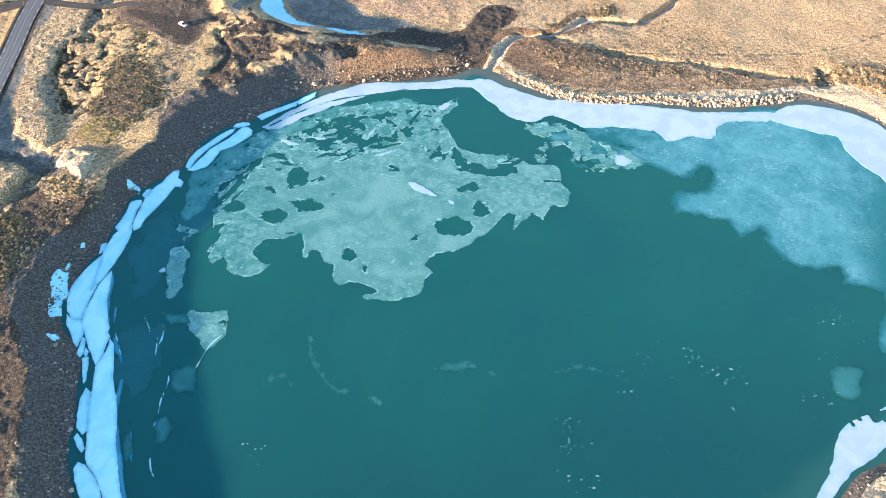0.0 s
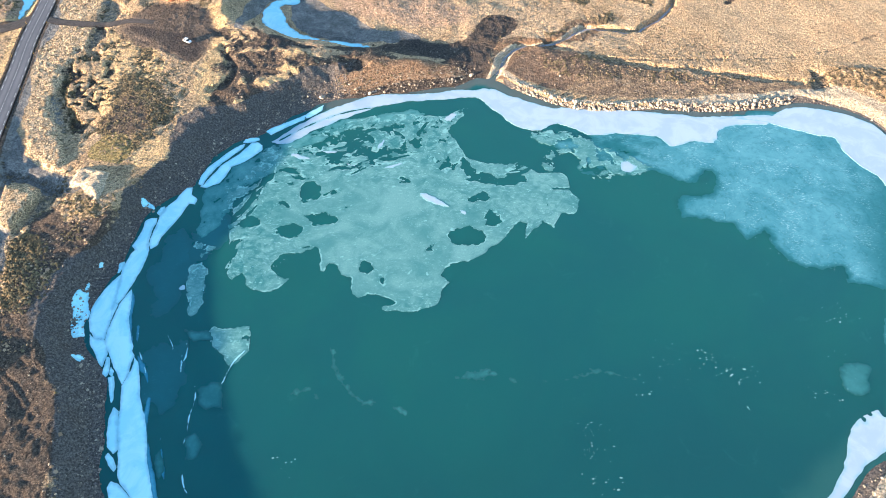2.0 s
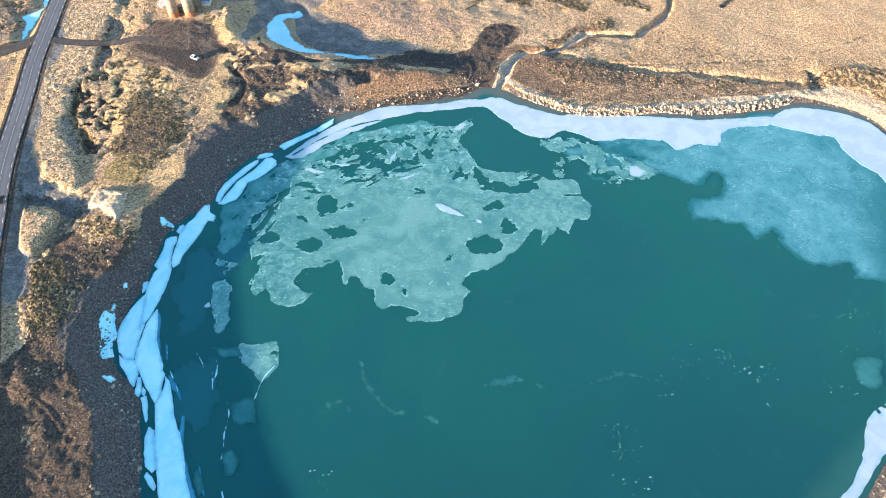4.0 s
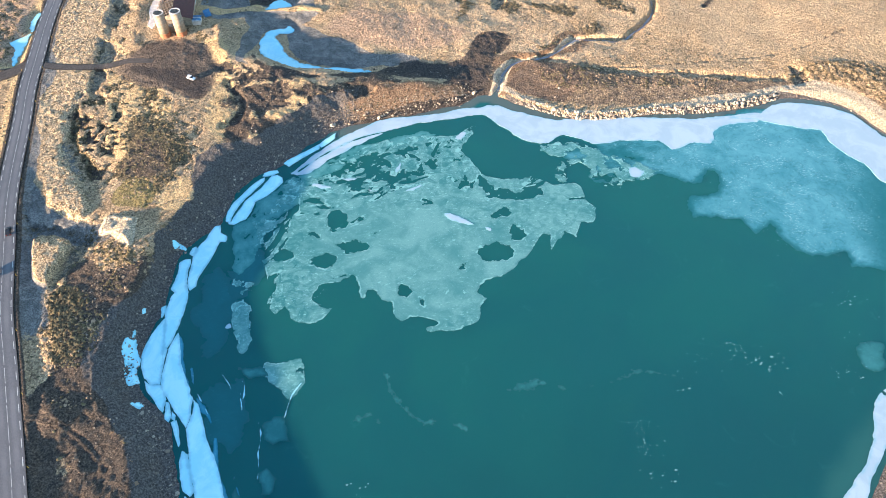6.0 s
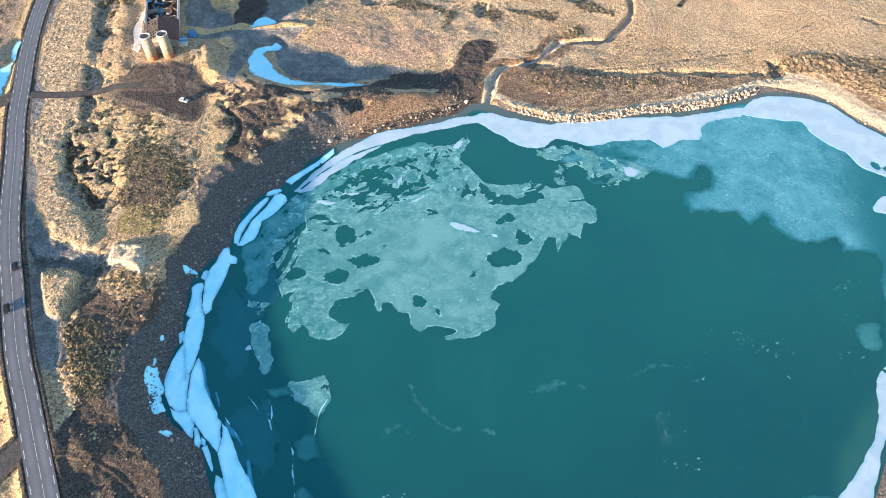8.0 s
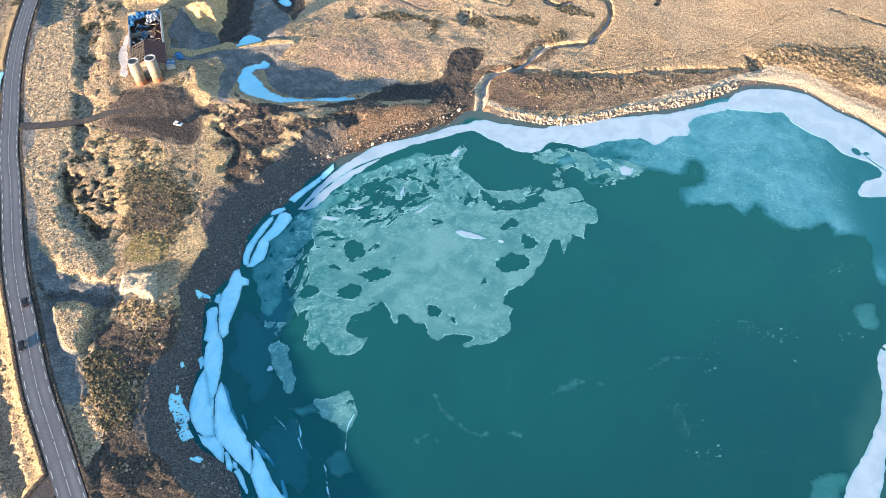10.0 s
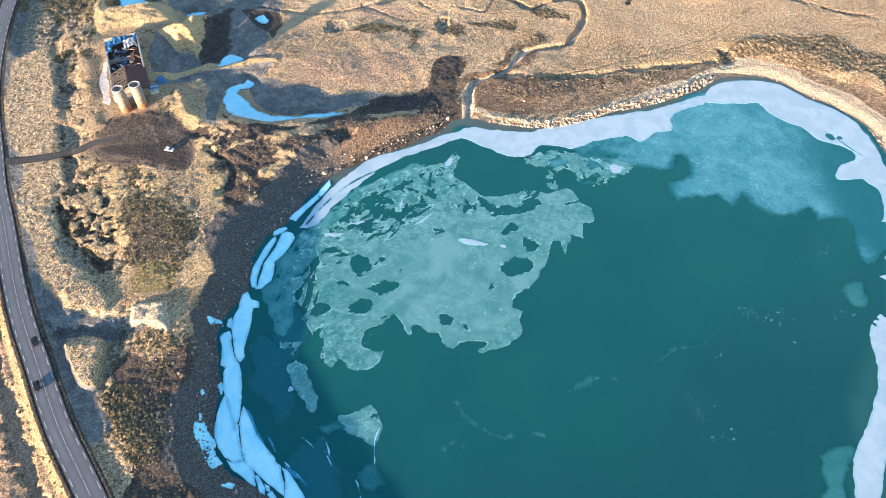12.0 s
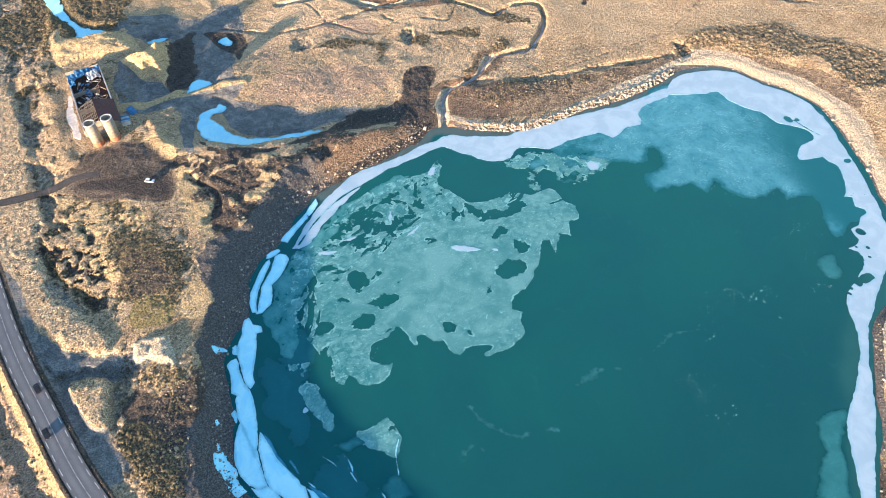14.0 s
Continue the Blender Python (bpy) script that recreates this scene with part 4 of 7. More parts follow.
def build_ground(cell=0.55):
    xs, ys = spaced(-225, 300, cell, 3500), spaced(15, 470, cell, 3500)
    gx, gy = np.meshgrid(xs, ys, indexing="ij")
    z, covers, edge = land(gx, gy)
    nx, ny = gx.shape
    index = np.arange(nx * ny).reshape(nx, ny)
    quads = np.stack([index[:-1, :-1], index[1:, :-1], index[1:, 1:], index[:-1, 1:]], -1).reshape(-1, 4)
    keep = (edge.ravel()[quads] > -9).any(1)
    quads = quads[keep]
    mesh = bpy.data.meshes.new("ground")
    mesh.vertices.add(nx * ny)
    mesh.vertices.foreach_set("co", np.stack([gx, gy, z], -1).ravel())
    mesh.loops.add(quads.size)
    mesh.loops.foreach_set("vertex_index", quads.ravel())
    mesh.polygons.add(len(quads))
    mesh.polygons.foreach_set("loop_start", np.arange(0, quads.size, 4))
    mesh.update(calc_edges=True)
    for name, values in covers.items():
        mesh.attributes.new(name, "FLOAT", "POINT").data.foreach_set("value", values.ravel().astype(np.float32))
    mesh.shade_smooth()
    mesh.materials.append(GROUND)
    return tagged(new("ground", mesh), "dry straw-coloured turf with dark bare gravel beaches round the lake", "ground", kind="structure")


build_ground()
lake_water = sheet("water", lambda x, y: inside(LAKE, x, y) + 4.0, box_of(LAKE, 6), 3.0, 0.0, -40.0, WATER)
tagged(lake_water, "calm milky turquoise lake water between patches of ice", "lake", kind="structure")

flat = np.empty(len(lake_water.data.vertices) * 3)
lake_water.data.vertices.foreach_get("co", flat)
wx, wy = flat[0::3], flat[1::3]
reach = inside(LAKE, wx, wy)
shallow = (1 - smooth(reach + 2 * fractal(wx, wy, 12, 3, 81), 2.5, 8.5)) * smooth(wy, 150, 225) * smooth(wx, -70, -40)
silty = (1 - smooth(reach + 4 * fractal(wx, wy, 20, 3, 83), 7, 15)) * (1 - smooth(wy, 70, 130)) * smooth(wx, 20, 70) * 0.8
# Grows towards the lake's south, where the water is coloured darker.
amount = 1 - smooth(wy - 0.15 * wx + 10 * fractal(wx, wy, 60, 3, 85), 40, 120)
lake_water.data.attributes.new("amount", "FLOAT", "POINT").data.foreach_set("value", amount.astype(np.float32))
lake_water.data.attributes.new("shallow", "FLOAT", "POINT").data.foreach_set("value", shallow.astype(np.float32))
lake_water.data.attributes.new("silty", "FLOAT", "POINT").data.foreach_set("value", silty.astype(np.float32))


# ---- ice on the lake ----
def ragged_ring(ring, rough, size, seed, holes=(), cracks=()):
    """A field that is above 0 within a ring with a broken edge, but for holes (x, y, radius along x, along y)."""

    def field(x, y):
        f = inside(ring, x, y) + rough * fractal(x, y, size, 5, seed, 0.6)
        for hx, hy, rx, ry in holes:
            f = np.minimum(f, (np.hypot((x - hx) / rx, (y - hy) / ry) - 1) * min(rx, ry) + 0.8 * rough * fractal(x, y, size * 0.6, 4, seed + 3))
        for line in cracks:
            f = np.minimum(f, from_line(line, x, y, 12)[0] - 0.22 + 0.5 * fractal(x, y, 6, 4, seed + 5, 0.65))
        return f

    return field


FLOES = []  # outlines in plan
FLOES.append([(-96.6, 183.7), (-96.4, 188.5), (-94.4, 193.2), (-91.5, 196.6), (-88, 201.5), (-84.3, 205.1), (-82.4, 206.1), (-82.7, 204.1), (-85.6, 200.5), (-87.9, 197.2), (-90.3, 194.4), (-92.2, 191), (-94, 187), (-95, 183.1)])
FLOES.append([(-95.7, 182.5), (-93.3, 181.9), (-88.9, 184.2), (-87.4, 187.2), (-86.1, 191.6), (-85.9, 192.8), (-81.4, 195.6), (-77.7, 199.1), (-75.3, 202.4), (-75.5, 205), (-77.6, 206.7), (-79.8, 206.4), (-81.9, 203.1), (-84, 199.8), (-86.2, 197.6), (-88, 195.7), (-89.8, 193.8), (-90.9, 191), (-93, 186.7), (-94.5, 183.3)])
FLOES.append([(-83.4, 206.7), (-82.6, 208.4), (-80.3, 209.4), (-77.4, 209.4), (-76.9, 208), (-79, 207), (-81.6, 206.4)])
FLOES.append([(-75.1, 213.1), (-72.9, 211.1), (-66.8, 215.9), (-60.4, 220.1), (-60.3, 223), (-67.2, 218.7), (-72.5, 215.6)])
FLOES.append([(-60.7, 222.6), (-57.6, 225.9), (-53.3, 229.2), (-53.6, 225.9), (-56.6, 223), (-59.6, 220.8)])
FLOES.append([(-100.5, 181.9), (-98.6, 181.9), (-98, 178.3), (-95.6, 176), (-95.8, 173.4), (-98.2, 174), (-99, 171.2), (-100.5, 166.5), (-102.5, 162.1), (-104.7, 157.6), (-105, 154.2), (-106.9, 152.4), (-108, 155), (-108, 160.3), (-107.6, 164.3), (-107.3, 167.6), (-106, 172.1), (-103.3, 175.5), (-102.6, 177.5), (-101.7, 179.8)])
FLOES.append([(-108.7, 169.3), (-108, 171.8), (-106.5, 172.6), (-106.4, 169.8), (-107.4, 168.1)])
FLOES.append([(-111.8, 165.4), (-110.1, 166.8), (-108.1, 166.8), (-107.8, 164.3), (-108.5, 160.8), (-108.4, 155.8), (-107.4, 151.7), (-107.4, 147.4), (-108.2, 142), (-109.5, 136.6), (-110.7, 132.4), (-112, 129.2), (-113.2, 130.1), (-113.3, 133.1), (-114, 138.9), (-114.4, 144.2), (-113.7, 147.2), (-113.2, 150.7), (-112.2, 152), (-113.7, 153.8), (-112.6, 157.6), (-112, 161.1)])
FLOES.append([(-115.5, 142.1), (-115.8, 146.2), (-114.4, 146.9), (-114.4, 144.2), (-115, 142.3)])
FLOES.append([(-113.9, 141.8), (-113.4, 136.6), (-113.4, 131.5), (-112.9, 126.3), (-112.5, 122), (-112.7, 118.8), (-112.6, 116), (-115.7, 116.3), (-117.7, 118.8), (-119.5, 123.1), (-119.8, 126.4), (-119.5, 130.9), (-118, 135), (-116.3, 138.5)])
FLOES.append([(-117.6, 117.7), (-115.6, 116.1), (-112.5, 115.8), (-110.1, 110.5), (-110.4, 108.1), (-110.5, 106.1), (-112, 107.5), (-113.8, 110.5), (-116.4, 114.2)])
FLOES.append([(-113.1, 129.9), (-111.9, 129), (-112.2, 125.2), (-112.4, 122.4), (-113.2, 126.1)])
FLOES.append([(-111.5, 128.8), (-110.2, 132.4), (-109, 134.9), (-107.9, 129.7), (-106.7, 123), (-104.6, 116.6), (-102.9, 113.1), (-102.8, 111.5), (-101.5, 110), (-102, 107.5), (-101.7, 104.1), (-102.2, 102), (-102.8, 99.9), (-104.6, 102.6), (-107.2, 106.5), (-110.1, 111.5), (-112.1, 115), (-112.4, 118.8), (-112.1, 122)])
FLOES.append([(-110, 109.5), (-109, 109.1), (-107.9, 104.5), (-108.2, 102.2), (-109.7, 103.6), (-109.8, 106.1)])
FLOES.append([(-107.6, 103.6), (-107.7, 105.9), (-106.4, 104.5), (-106.5, 102.6)])
FLOES.append([(-107.6, 102.2), (-105.9, 103), (-104.9, 99.7), (-104, 95.1), (-104.3, 93.8), (-105.7, 96.9)])
FLOES.append([(-103, 92.3), (-101.4, 91.1), (-100, 85.3), (-98.5, 79.3), (-99.4, 78.2), (-101.6, 80.2), (-102.8, 84.4), (-103.5, 88.8)])
FLOES.append([(-101.3, 77.4), (-100.9, 78.5), (-99, 76.9), (-97.5, 74.1), (-97.8, 73.2), (-100, 75.3)])
FLOES.append([(-98.3, 68.5), (-97.9, 70.3), (-95.4, 69.4), (-92.6, 66.9), (-89.9, 63.6), (-87.4, 59.1), (-84.2, 53.5), (-86.3, 52.1), (-93.2, 59.2), (-96.7, 64.8)])
FLOES.append([(-101.5, 109.4), (-99.9, 107.4), (-98.2, 102.6), (-96.2, 95), (-93.5, 89.6), (-91.7, 84.4), (-89.4, 76), (-87, 69.6), (-84.3, 63.2), (-80.9, 56.2), (-76.6, 48.6), (-78.3, 46.6), (-83.3, 53.5), (-88.2, 61.2), (-92, 66.6), (-95.1, 69.4), (-96.3, 71.3), (-97.5, 76.1), (-99.7, 84.4), (-101, 90.5), (-101.7, 95.1), (-102.7, 99.2), (-102.1, 101.4), (-101.4, 104.5), (-101.1, 106.9)])
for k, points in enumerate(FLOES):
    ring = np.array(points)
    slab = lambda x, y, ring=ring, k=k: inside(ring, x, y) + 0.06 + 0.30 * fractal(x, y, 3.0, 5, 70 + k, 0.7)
    floe = sheet("ice_floe", slab, box_of(ring), 0.22, 0.16 + 0.004 * k, -0.2, SHADE_BLUE_ICE)
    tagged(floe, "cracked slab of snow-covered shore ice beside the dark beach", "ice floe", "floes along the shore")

SHELF_NORTH = rounded([(-72, 207), (-62, 217), (-54, 224), (-41, 232), (-28, 236), (-11, 236), (11, 239), (20, 238), (29, 232), (44, 226), (62, 224), (81, 223), (102, 219), (116, 219), (134, 219), (130, 213), (118, 213), (109, 210), (105, 203), (98, 204), (87, 201), (83, 207), (71, 209), (56, 209), (44, 216), (36, 212), (28, 214), (18, 224), (11, 233), (-2, 232), (-17, 231), (-32, 227), (-46, 220), (-57, 213), (-65, 206)], True, 2)
BAY_OUTER = [(134, 219), (141, 223), (149, 224), (161, 221), (174, 213), (179, 198), (187, 187), (189, 174), (186, 160), (180, 146), (174, 131), (168, 120), (163, 110), (150, 93), (125, 78), (111, 69.5), (98, 58), (89.5, 48.5), (80.5, 39.6), (69, 30), (60, 22), (54, 20), (57, 25), (62.5, 32), (67, 38.5), (73.5, 46.5), (85, 52.8), (93.3, 58.2), (104.6, 69.2), (109, 78), (116, 84), (133, 91), (136.3, 97.4), (133.3, 100.6)]
BAY_INNER = [(137.6, 100), (141.1, 101.7), (141.8, 104.8), (142.8, 107.8), (147.3, 108), (151.5, 110.5), (156.1, 110.7), (157.2, 113.1), (154.8, 116.2), (157.7, 120.4), (155.6, 122.6), (158.1, 124), (163.2, 129.3), (167, 135.4), (167.5, 139.3), (166, 142.2), (165.9, 145.6), (161.6, 146.6), (155.2, 148.7), (157.9, 152.8), (162.8, 155.5), (169.6, 155.5), (173.3, 158), (172.2, 164.1), (167.9, 169), (164.6, 173.1), (163.6, 177.8), (163, 183), (159.2, 188.8), (155.3, 196.7), (154.8, 204.5), (146, 207.1), (130.4, 214.7), (118.3, 217.5)]
SHELF_EAST = rounded(BAY_OUTER + BAY_INNER, True, 2)
shelf = sheet("ice_shelf", ragged_ring(SHELF_NORTH, 1.1, 6, 90, (), [rounded([(-69, 207.9), (-55.7, 218.3), (-40.6, 225.6), (-23.8, 228.2)], False)]), box_of(SHELF_NORTH), 0.4, 0.09, -0.2, SNOW)
tagged(shelf, "broad white snow-covered ice shelf along the sunlit bank", "ice shelf", "ice shelves")
shelf = sheet("ice_shelf", ragged_ring(SHELF_EAST, 0.7, 5, 94, [(171, 172.1, 1.8, 2.6), (174.9, 170.1, 1.2, 1.0), (167.1, 172.3, 0.5, 0.7), (174.1, 138, 1.8, 1.3), (145.4, 104.7, 1.8, 2.0), (141.3, 97.1, 1.0, 1.0), (137.3, 99.5, 0.8, 0.7), (134.4, 93.3, 0.5, 0.5), (138, 93.1, 0.5, 0.5), (123.5, 87.3, 2.0, 3.0), (116.3, 83.9, 0.8, 1.0), (118.7, 85.2, 0.8, 0.7), (128, 86, 3.2, 2.2)], [rounded([(173, 171), (174.5, 163), (176.5, 156)], False)]), box_of(SHELF_EAST), 0.4, 0.10, -0.2, SNOW)
tagged(shelf, "white snow-covered ice shelf round the bay, with melted holes", "ice shelf", "ice shelves")

MIDDLE_NORTH = [(-68.7, 200.9), (-55.9, 210.1), (-30.9, 222.7), (-10.5, 221.7), (-2.5, 221.3), (6.3, 226.3), (7.1, 223.9), (-1.4, 212), (2.5, 205.4), (4.7, 197.2), (15, 192.3), (25.1, 192.6), (32.3, 187.7), (40.6, 187.4), (43.6, 184.1), (43.5, 177.5), (46.3, 172.8), (43.3, 165.9), (39.2, 165.9), (35.1, 159.9), (31.4, 162.8), (24.4, 154.6), (25.8, 161.7), (20.7, 161.4), (17.2, 154.5), (11.7, 150.8), (7, 146.8), (0.9, 144.3), (-4.9, 142.1), (-6.1, 138.8), (-3.5, 135.7), (-6.6, 132.3), (-6.3, 127.6), (-12.9, 125.1)]
MIDDLE_SOUTH = [(-16.1, 124.4), (-28.4, 125.8), (-20.6, 127.5), (-23.1, 129.1), (-30.6, 131.9), (-33.5, 130.3), (-36.4, 133.8), (-36.3, 138), (-40.4, 139.3), (-41.5, 143.9), (-44, 144.4), (-45.9, 141.4), (-47.2, 142), (-47.7, 147.9), (-49.8, 152.2), (-54.3, 149.7), (-61.5, 148.6), (-64.2, 143.9), (-61.3, 140.1), (-57.6, 138.2), (-60.6, 134.5), (-65.5, 133.4), (-70.9, 135.7), (-73.6, 141.2), (-76.4, 139), (-79.3, 142.7), (-81.6, 148.3), (-79.1, 151.6), (-80.9, 158.7), (-82.1, 164.1), (-79.1, 174), (-74.8, 180.3), (-69.2, 186.3), (-69.2, 193.6)]
THIN_MIDDLE = rounded(MIDDLE_NORTH + MIDDLE_SOUTH, True, 2)
THIN_EAST = rounded([(36.3, 210), (39.3, 204.8), (42.2, 198.1), (40.2, 190.8), (41.9, 198.2), (51.4, 196.1), (48.1, 189.7), (53.5, 184.6), (59.3, 185.1), (65.9, 184.9), (76.4, 187.4), (85.9, 181.3), (92.6, 181.3), (97.4, 187), (101.3, 185), (97.6, 174.8), (85.6, 173.6), (81.7, 170.1), (82.4, 163.3), (90.6, 161.6), (100.2, 159.4), (103.1, 152.5), (111, 157.1), (111.7, 150.2), (115.1, 142.1), (124.3, 138.4), (132.5, 139.4), (131.4, 132.6), (140.2, 132.2), (143.9, 125.1), (134, 112.1), (137.2, 106.7), (146.1, 109.8), (158.8, 111.2), (170.1, 126.4), (175.5, 134.8), (180.5, 148.6), (189.8, 169), (169.2, 187.7), (161.8, 211.1), (138.3, 221.8), (111.6, 217.7), (105.7, 207.5), (85, 204.4), (77.7, 211.9)], True, 2)
HOLES = []
HOLES.append(rounded([(4.6, 195.5), (8.6, 189.6), (17.2, 184.7), (25, 186.7), (26.8, 182.9), (18.7, 181.8), (10.9, 182.3), (5.4, 183.9), (3.5, 189.7)], True, 2))
HOLES.append(rounded([(-3.7, 156.9), (2.6, 159.8), (9.3, 158.2), (10.4, 154.3), (6.8, 150.9), (1.1, 152.1)], True, 2))
HOLES.append(rounded([(10.5, 166.7), (14.7, 167.1), (17.1, 163.2), (14.7, 160.6), (10.5, 161.4)], True, 2))
HOLES.append(rounded([(-57, 184.5), (-51.8, 184.2), (-49.7, 178.9), (-52.5, 175.8), (-57.6, 177)], True, 2))
HOLES.append(rounded([(-54.6, 166.7), (-49, 167.8), (-43.5, 165.9), (-43.9, 162.9), (-50.5, 162.9)], True, 2))
HOLES.append(rounded([(-64.9, 174.3), (-61.1, 173.6), (-61.3, 171.3), (-64.5, 171.9)], True, 2))
HOLES.append(rounded([(-33.2, 145.3), (-30.5, 145.2), (-28.7, 141.8), (-30.9, 140.3), (-33.5, 142.1)], True, 2))
HOLES.append(rounded([(-77.8, 165.1), (-72.7, 166.5), (-70.7, 163), (-77.2, 161.5)], True, 2))
HOLES.append(rounded([(-63.5, 162.6), (-57.9, 163), (-56, 159.6), (-59.4, 156.4), (-63.6, 159.3)], True, 2))
HOLES.append(rounded([(-12.2, 149.7), (-4.5, 155.5), (-9.2, 149.9), (-12.4, 148)], True, 2))
HOLES.append(rounded([(2.2, 173.9), (7.1, 173), (12.8, 174.5), (10.6, 177.6), (7, 175.5)], True, 2))


def middle_ice(x, y):
    """Whole and frosted towards the south, torn into streaks towards the north."""
    wx, wy = x + 5 * fractal(x, y, 20, 2, 130), y + 5 * fractal(x, y, 20, 2, 131)
    f = inside(THIN_MIDDLE, x, y) + 1.0 * fractal(x, y, 4, 5, 100, 0.62)
    along, across = 0.94 * wx + 0.34 * wy, -0.34 * wx + 0.94 * wy
    torn = fractal(along / 2.6, across, 4.5, 5, 132, 0.65)
    loose = smooth(y, 160, 205) * (0.5 + 0.5 * smooth(np.abs(x + 5), 10, 40))
    west = 1 - smooth(x, -80, -56)
    offshore = inside(LAKE, x, y)
    arcs = fractal(offshore, (x + y) / 5, 3.5, 5, 133, 0.68)
    flaky = fractal(x, y, 6, 5, 138, 0.72)
    f = np.minimum(f, 3 * (0.75 - 0.66 * loose - torn))
    f = np.minimum(f, 3 * (0.85 - 0.62 * smooth(y, 180, 208) - flaky))
    f = np.minimum(f, 3 * (0.95 - 0.85 * west - arcs))
    for ring in HOLES:
        f = np.minimum(f, -inside(ring, x, y, 12) + 2.2 * fractal(x, y, 5, 5, 134, 0.68))
    eddy = np.abs(np.hypot(x + 28, (y - 206) * 1.25) - 9.5) - 0.8 + 3.0 * fractal(x, y, 7, 4, 135, 0.65)
    return np.minimum(f, eddy)


def middle_thickness(x, y):
    whole = np.exp(-(((x + 22) / 34) ** 2 + ((y - 152) / 28) ** 2))
    ragged = np.maximum(1 - smooth(x, -82, -58), smooth(y, 185, 215))
    return 0.62 + 0.38 * smooth(whole + 0.35 * fractal(x, y, 24, 4, 137), 0.1, 0.8) - 0.30 * ragged


def east_ice(x, y):
    f = inside(THIN_EAST, x, y) + 1.8 * fractal(x, y, 6, 5, 110, 0.62)
    torn = fractal(x / 2.0, y, 4.5, 5, 140, 0.65)
    return np.minimum(f, 3 * (1.5 - 1.2 * (1 - smooth(x, 60, 95)) - torn))


def east_thickness(x, y):
    """Cloudy in the middle of the bay, torn at its west end, faint along the east shelf."""
    body = smooth(x, 78, 100) * (1 - smooth(x, 128, 150))
    return 0.40 + 0.42 * smooth(body + 0.4 * fractal(x, y, 24, 4, 147), 0.1, 0.9) - 0.35 * smooth(x + 0.5 * (150 - y), 135, 160)


thin = sheet("thin_ice", middle_ice, box_of(THIN_MIDDLE), 0.4, 0.03, -0.1, FROST, None, None, middle_thickness)
tagged(thin, "frosted grey-green sheet of thin ice with dark melted holes", "thin ice", "thin ice sheets")
thin = sheet("thin_ice", east_ice, box_of(THIN_EAST), 0.45, 0.03, -0.1, CLEAR, None, None, east_thickness)
tagged(thin, "wet blue-green sheet of thin ice beside the white shelf", "thin ice", "thin ice sheets")
PLATES = []
PLATES.append(([(-80, 118), (-75, 119.5), (-68, 119.5), (-66.5, 116), (-68, 110), (-72, 105), (-74, 109), (-77, 112)], FROST, "small frosted plate of thin ice afloat on dark water"))
PLATES.append(([(-91.6, 144.4), (-89.3, 145.6), (-86.7, 144.8), (-84.5, 133.6), (-84.2, 130.2), (-85.3, 126.8), (-87.3, 123.6), (-89.5, 129.1), (-92, 138.4)], FROST, "long frosted plate of thin ice afloat near the shore"))
PLATES.append(([(-79.8, 97.3), (-78.6, 99.5), (-74.1, 99.7), (-72.1, 96.3), (-72.1, 92.2), (-76, 91.2), (-79, 93.6)], SLUSH, "rounded blue plate of thin clear ice"))
PLATES.append(([(-80.1, 82.2), (-78.2, 84.8), (-76.2, 83), (-75.8, 77.2), (-77.5, 75.9)], SLUSH, "dim plate of wet thin ice"))
PLATES.append(([(63, 51), (73, 50.5), (76, 47), (64, 40), (53, 26), (44, 31), (58, 41)], SLUSH, "wet thin ice at the foot of the white shelf"))
PLATES.append(([(118, 102), (125, 101), (122, 93), (116, 92), (115, 97)], SLUSH, "wet scrap of thin ice near the white shelf"))
PLATES.append(([(-108.8, 134.2), (-106.9, 130.8), (-106.4, 125.2), (-104.8, 119.8), (-103.4, 114.1), (-104.9, 115.6), (-107.2, 123), (-108.3, 129.7)], BLUE, "blue wet rim of ice along a white floe"))
PLATES.append(([(-101.4, 110.9), (-99.3, 108.8), (-96.9, 105.5), (-95.4, 102.5), (-95.2, 99.9), (-97.4, 103.5), (-98.7, 104.5)], BLUE, "blue wet rim of ice along a white floe"))
PLATES.append(([(-94.5, 89.6), (-93.7, 91), (-93.9, 94.7), (-93.4, 95), (-92.6, 91), (-92.1, 87), (-91.1, 82.7), (-91.4, 81)], BLUE, "blue wet rim of ice along a white floe"))
PLATES.append(([(-91.6, 83.5), (-88.3, 76), (-85, 68.1), (-80.4, 57.7), (-76.4, 50), (-77.9, 49.3), (-81.5, 56.2), (-87.1, 69.6), (-89.7, 76)], BLUE, "blue wet rim of ice along a white floe"))
PLATES.append(([(-102.7, 115.6), (-103.8, 120.4), (-102.6, 120.8), (-101.7, 114.9)], BLUE, "blue wet rim of ice along a white floe"))
PLATES.append(([(-87.9, 84.3), (-87.5, 84.3), (-85.2, 76), (-83.2, 70.6), (-84.4, 72)], BLUE, "blue wet rim of ice along a white floe"))
PLATES.append(([(-87.8, 84.5), (-86.5, 80.6), (-84.3, 72.5), (-85.3, 70.9), (-87.6, 77.3)], SLUSH, "dim streak of wet ice beside the floes"))
PLATES.append(([(-88, 119), (-84, 118.5), (-80, 118), (-78, 114.5), (-82, 115), (-86, 115)], SLUSH, "blue tongue of thin ice beside a frosted plate"))
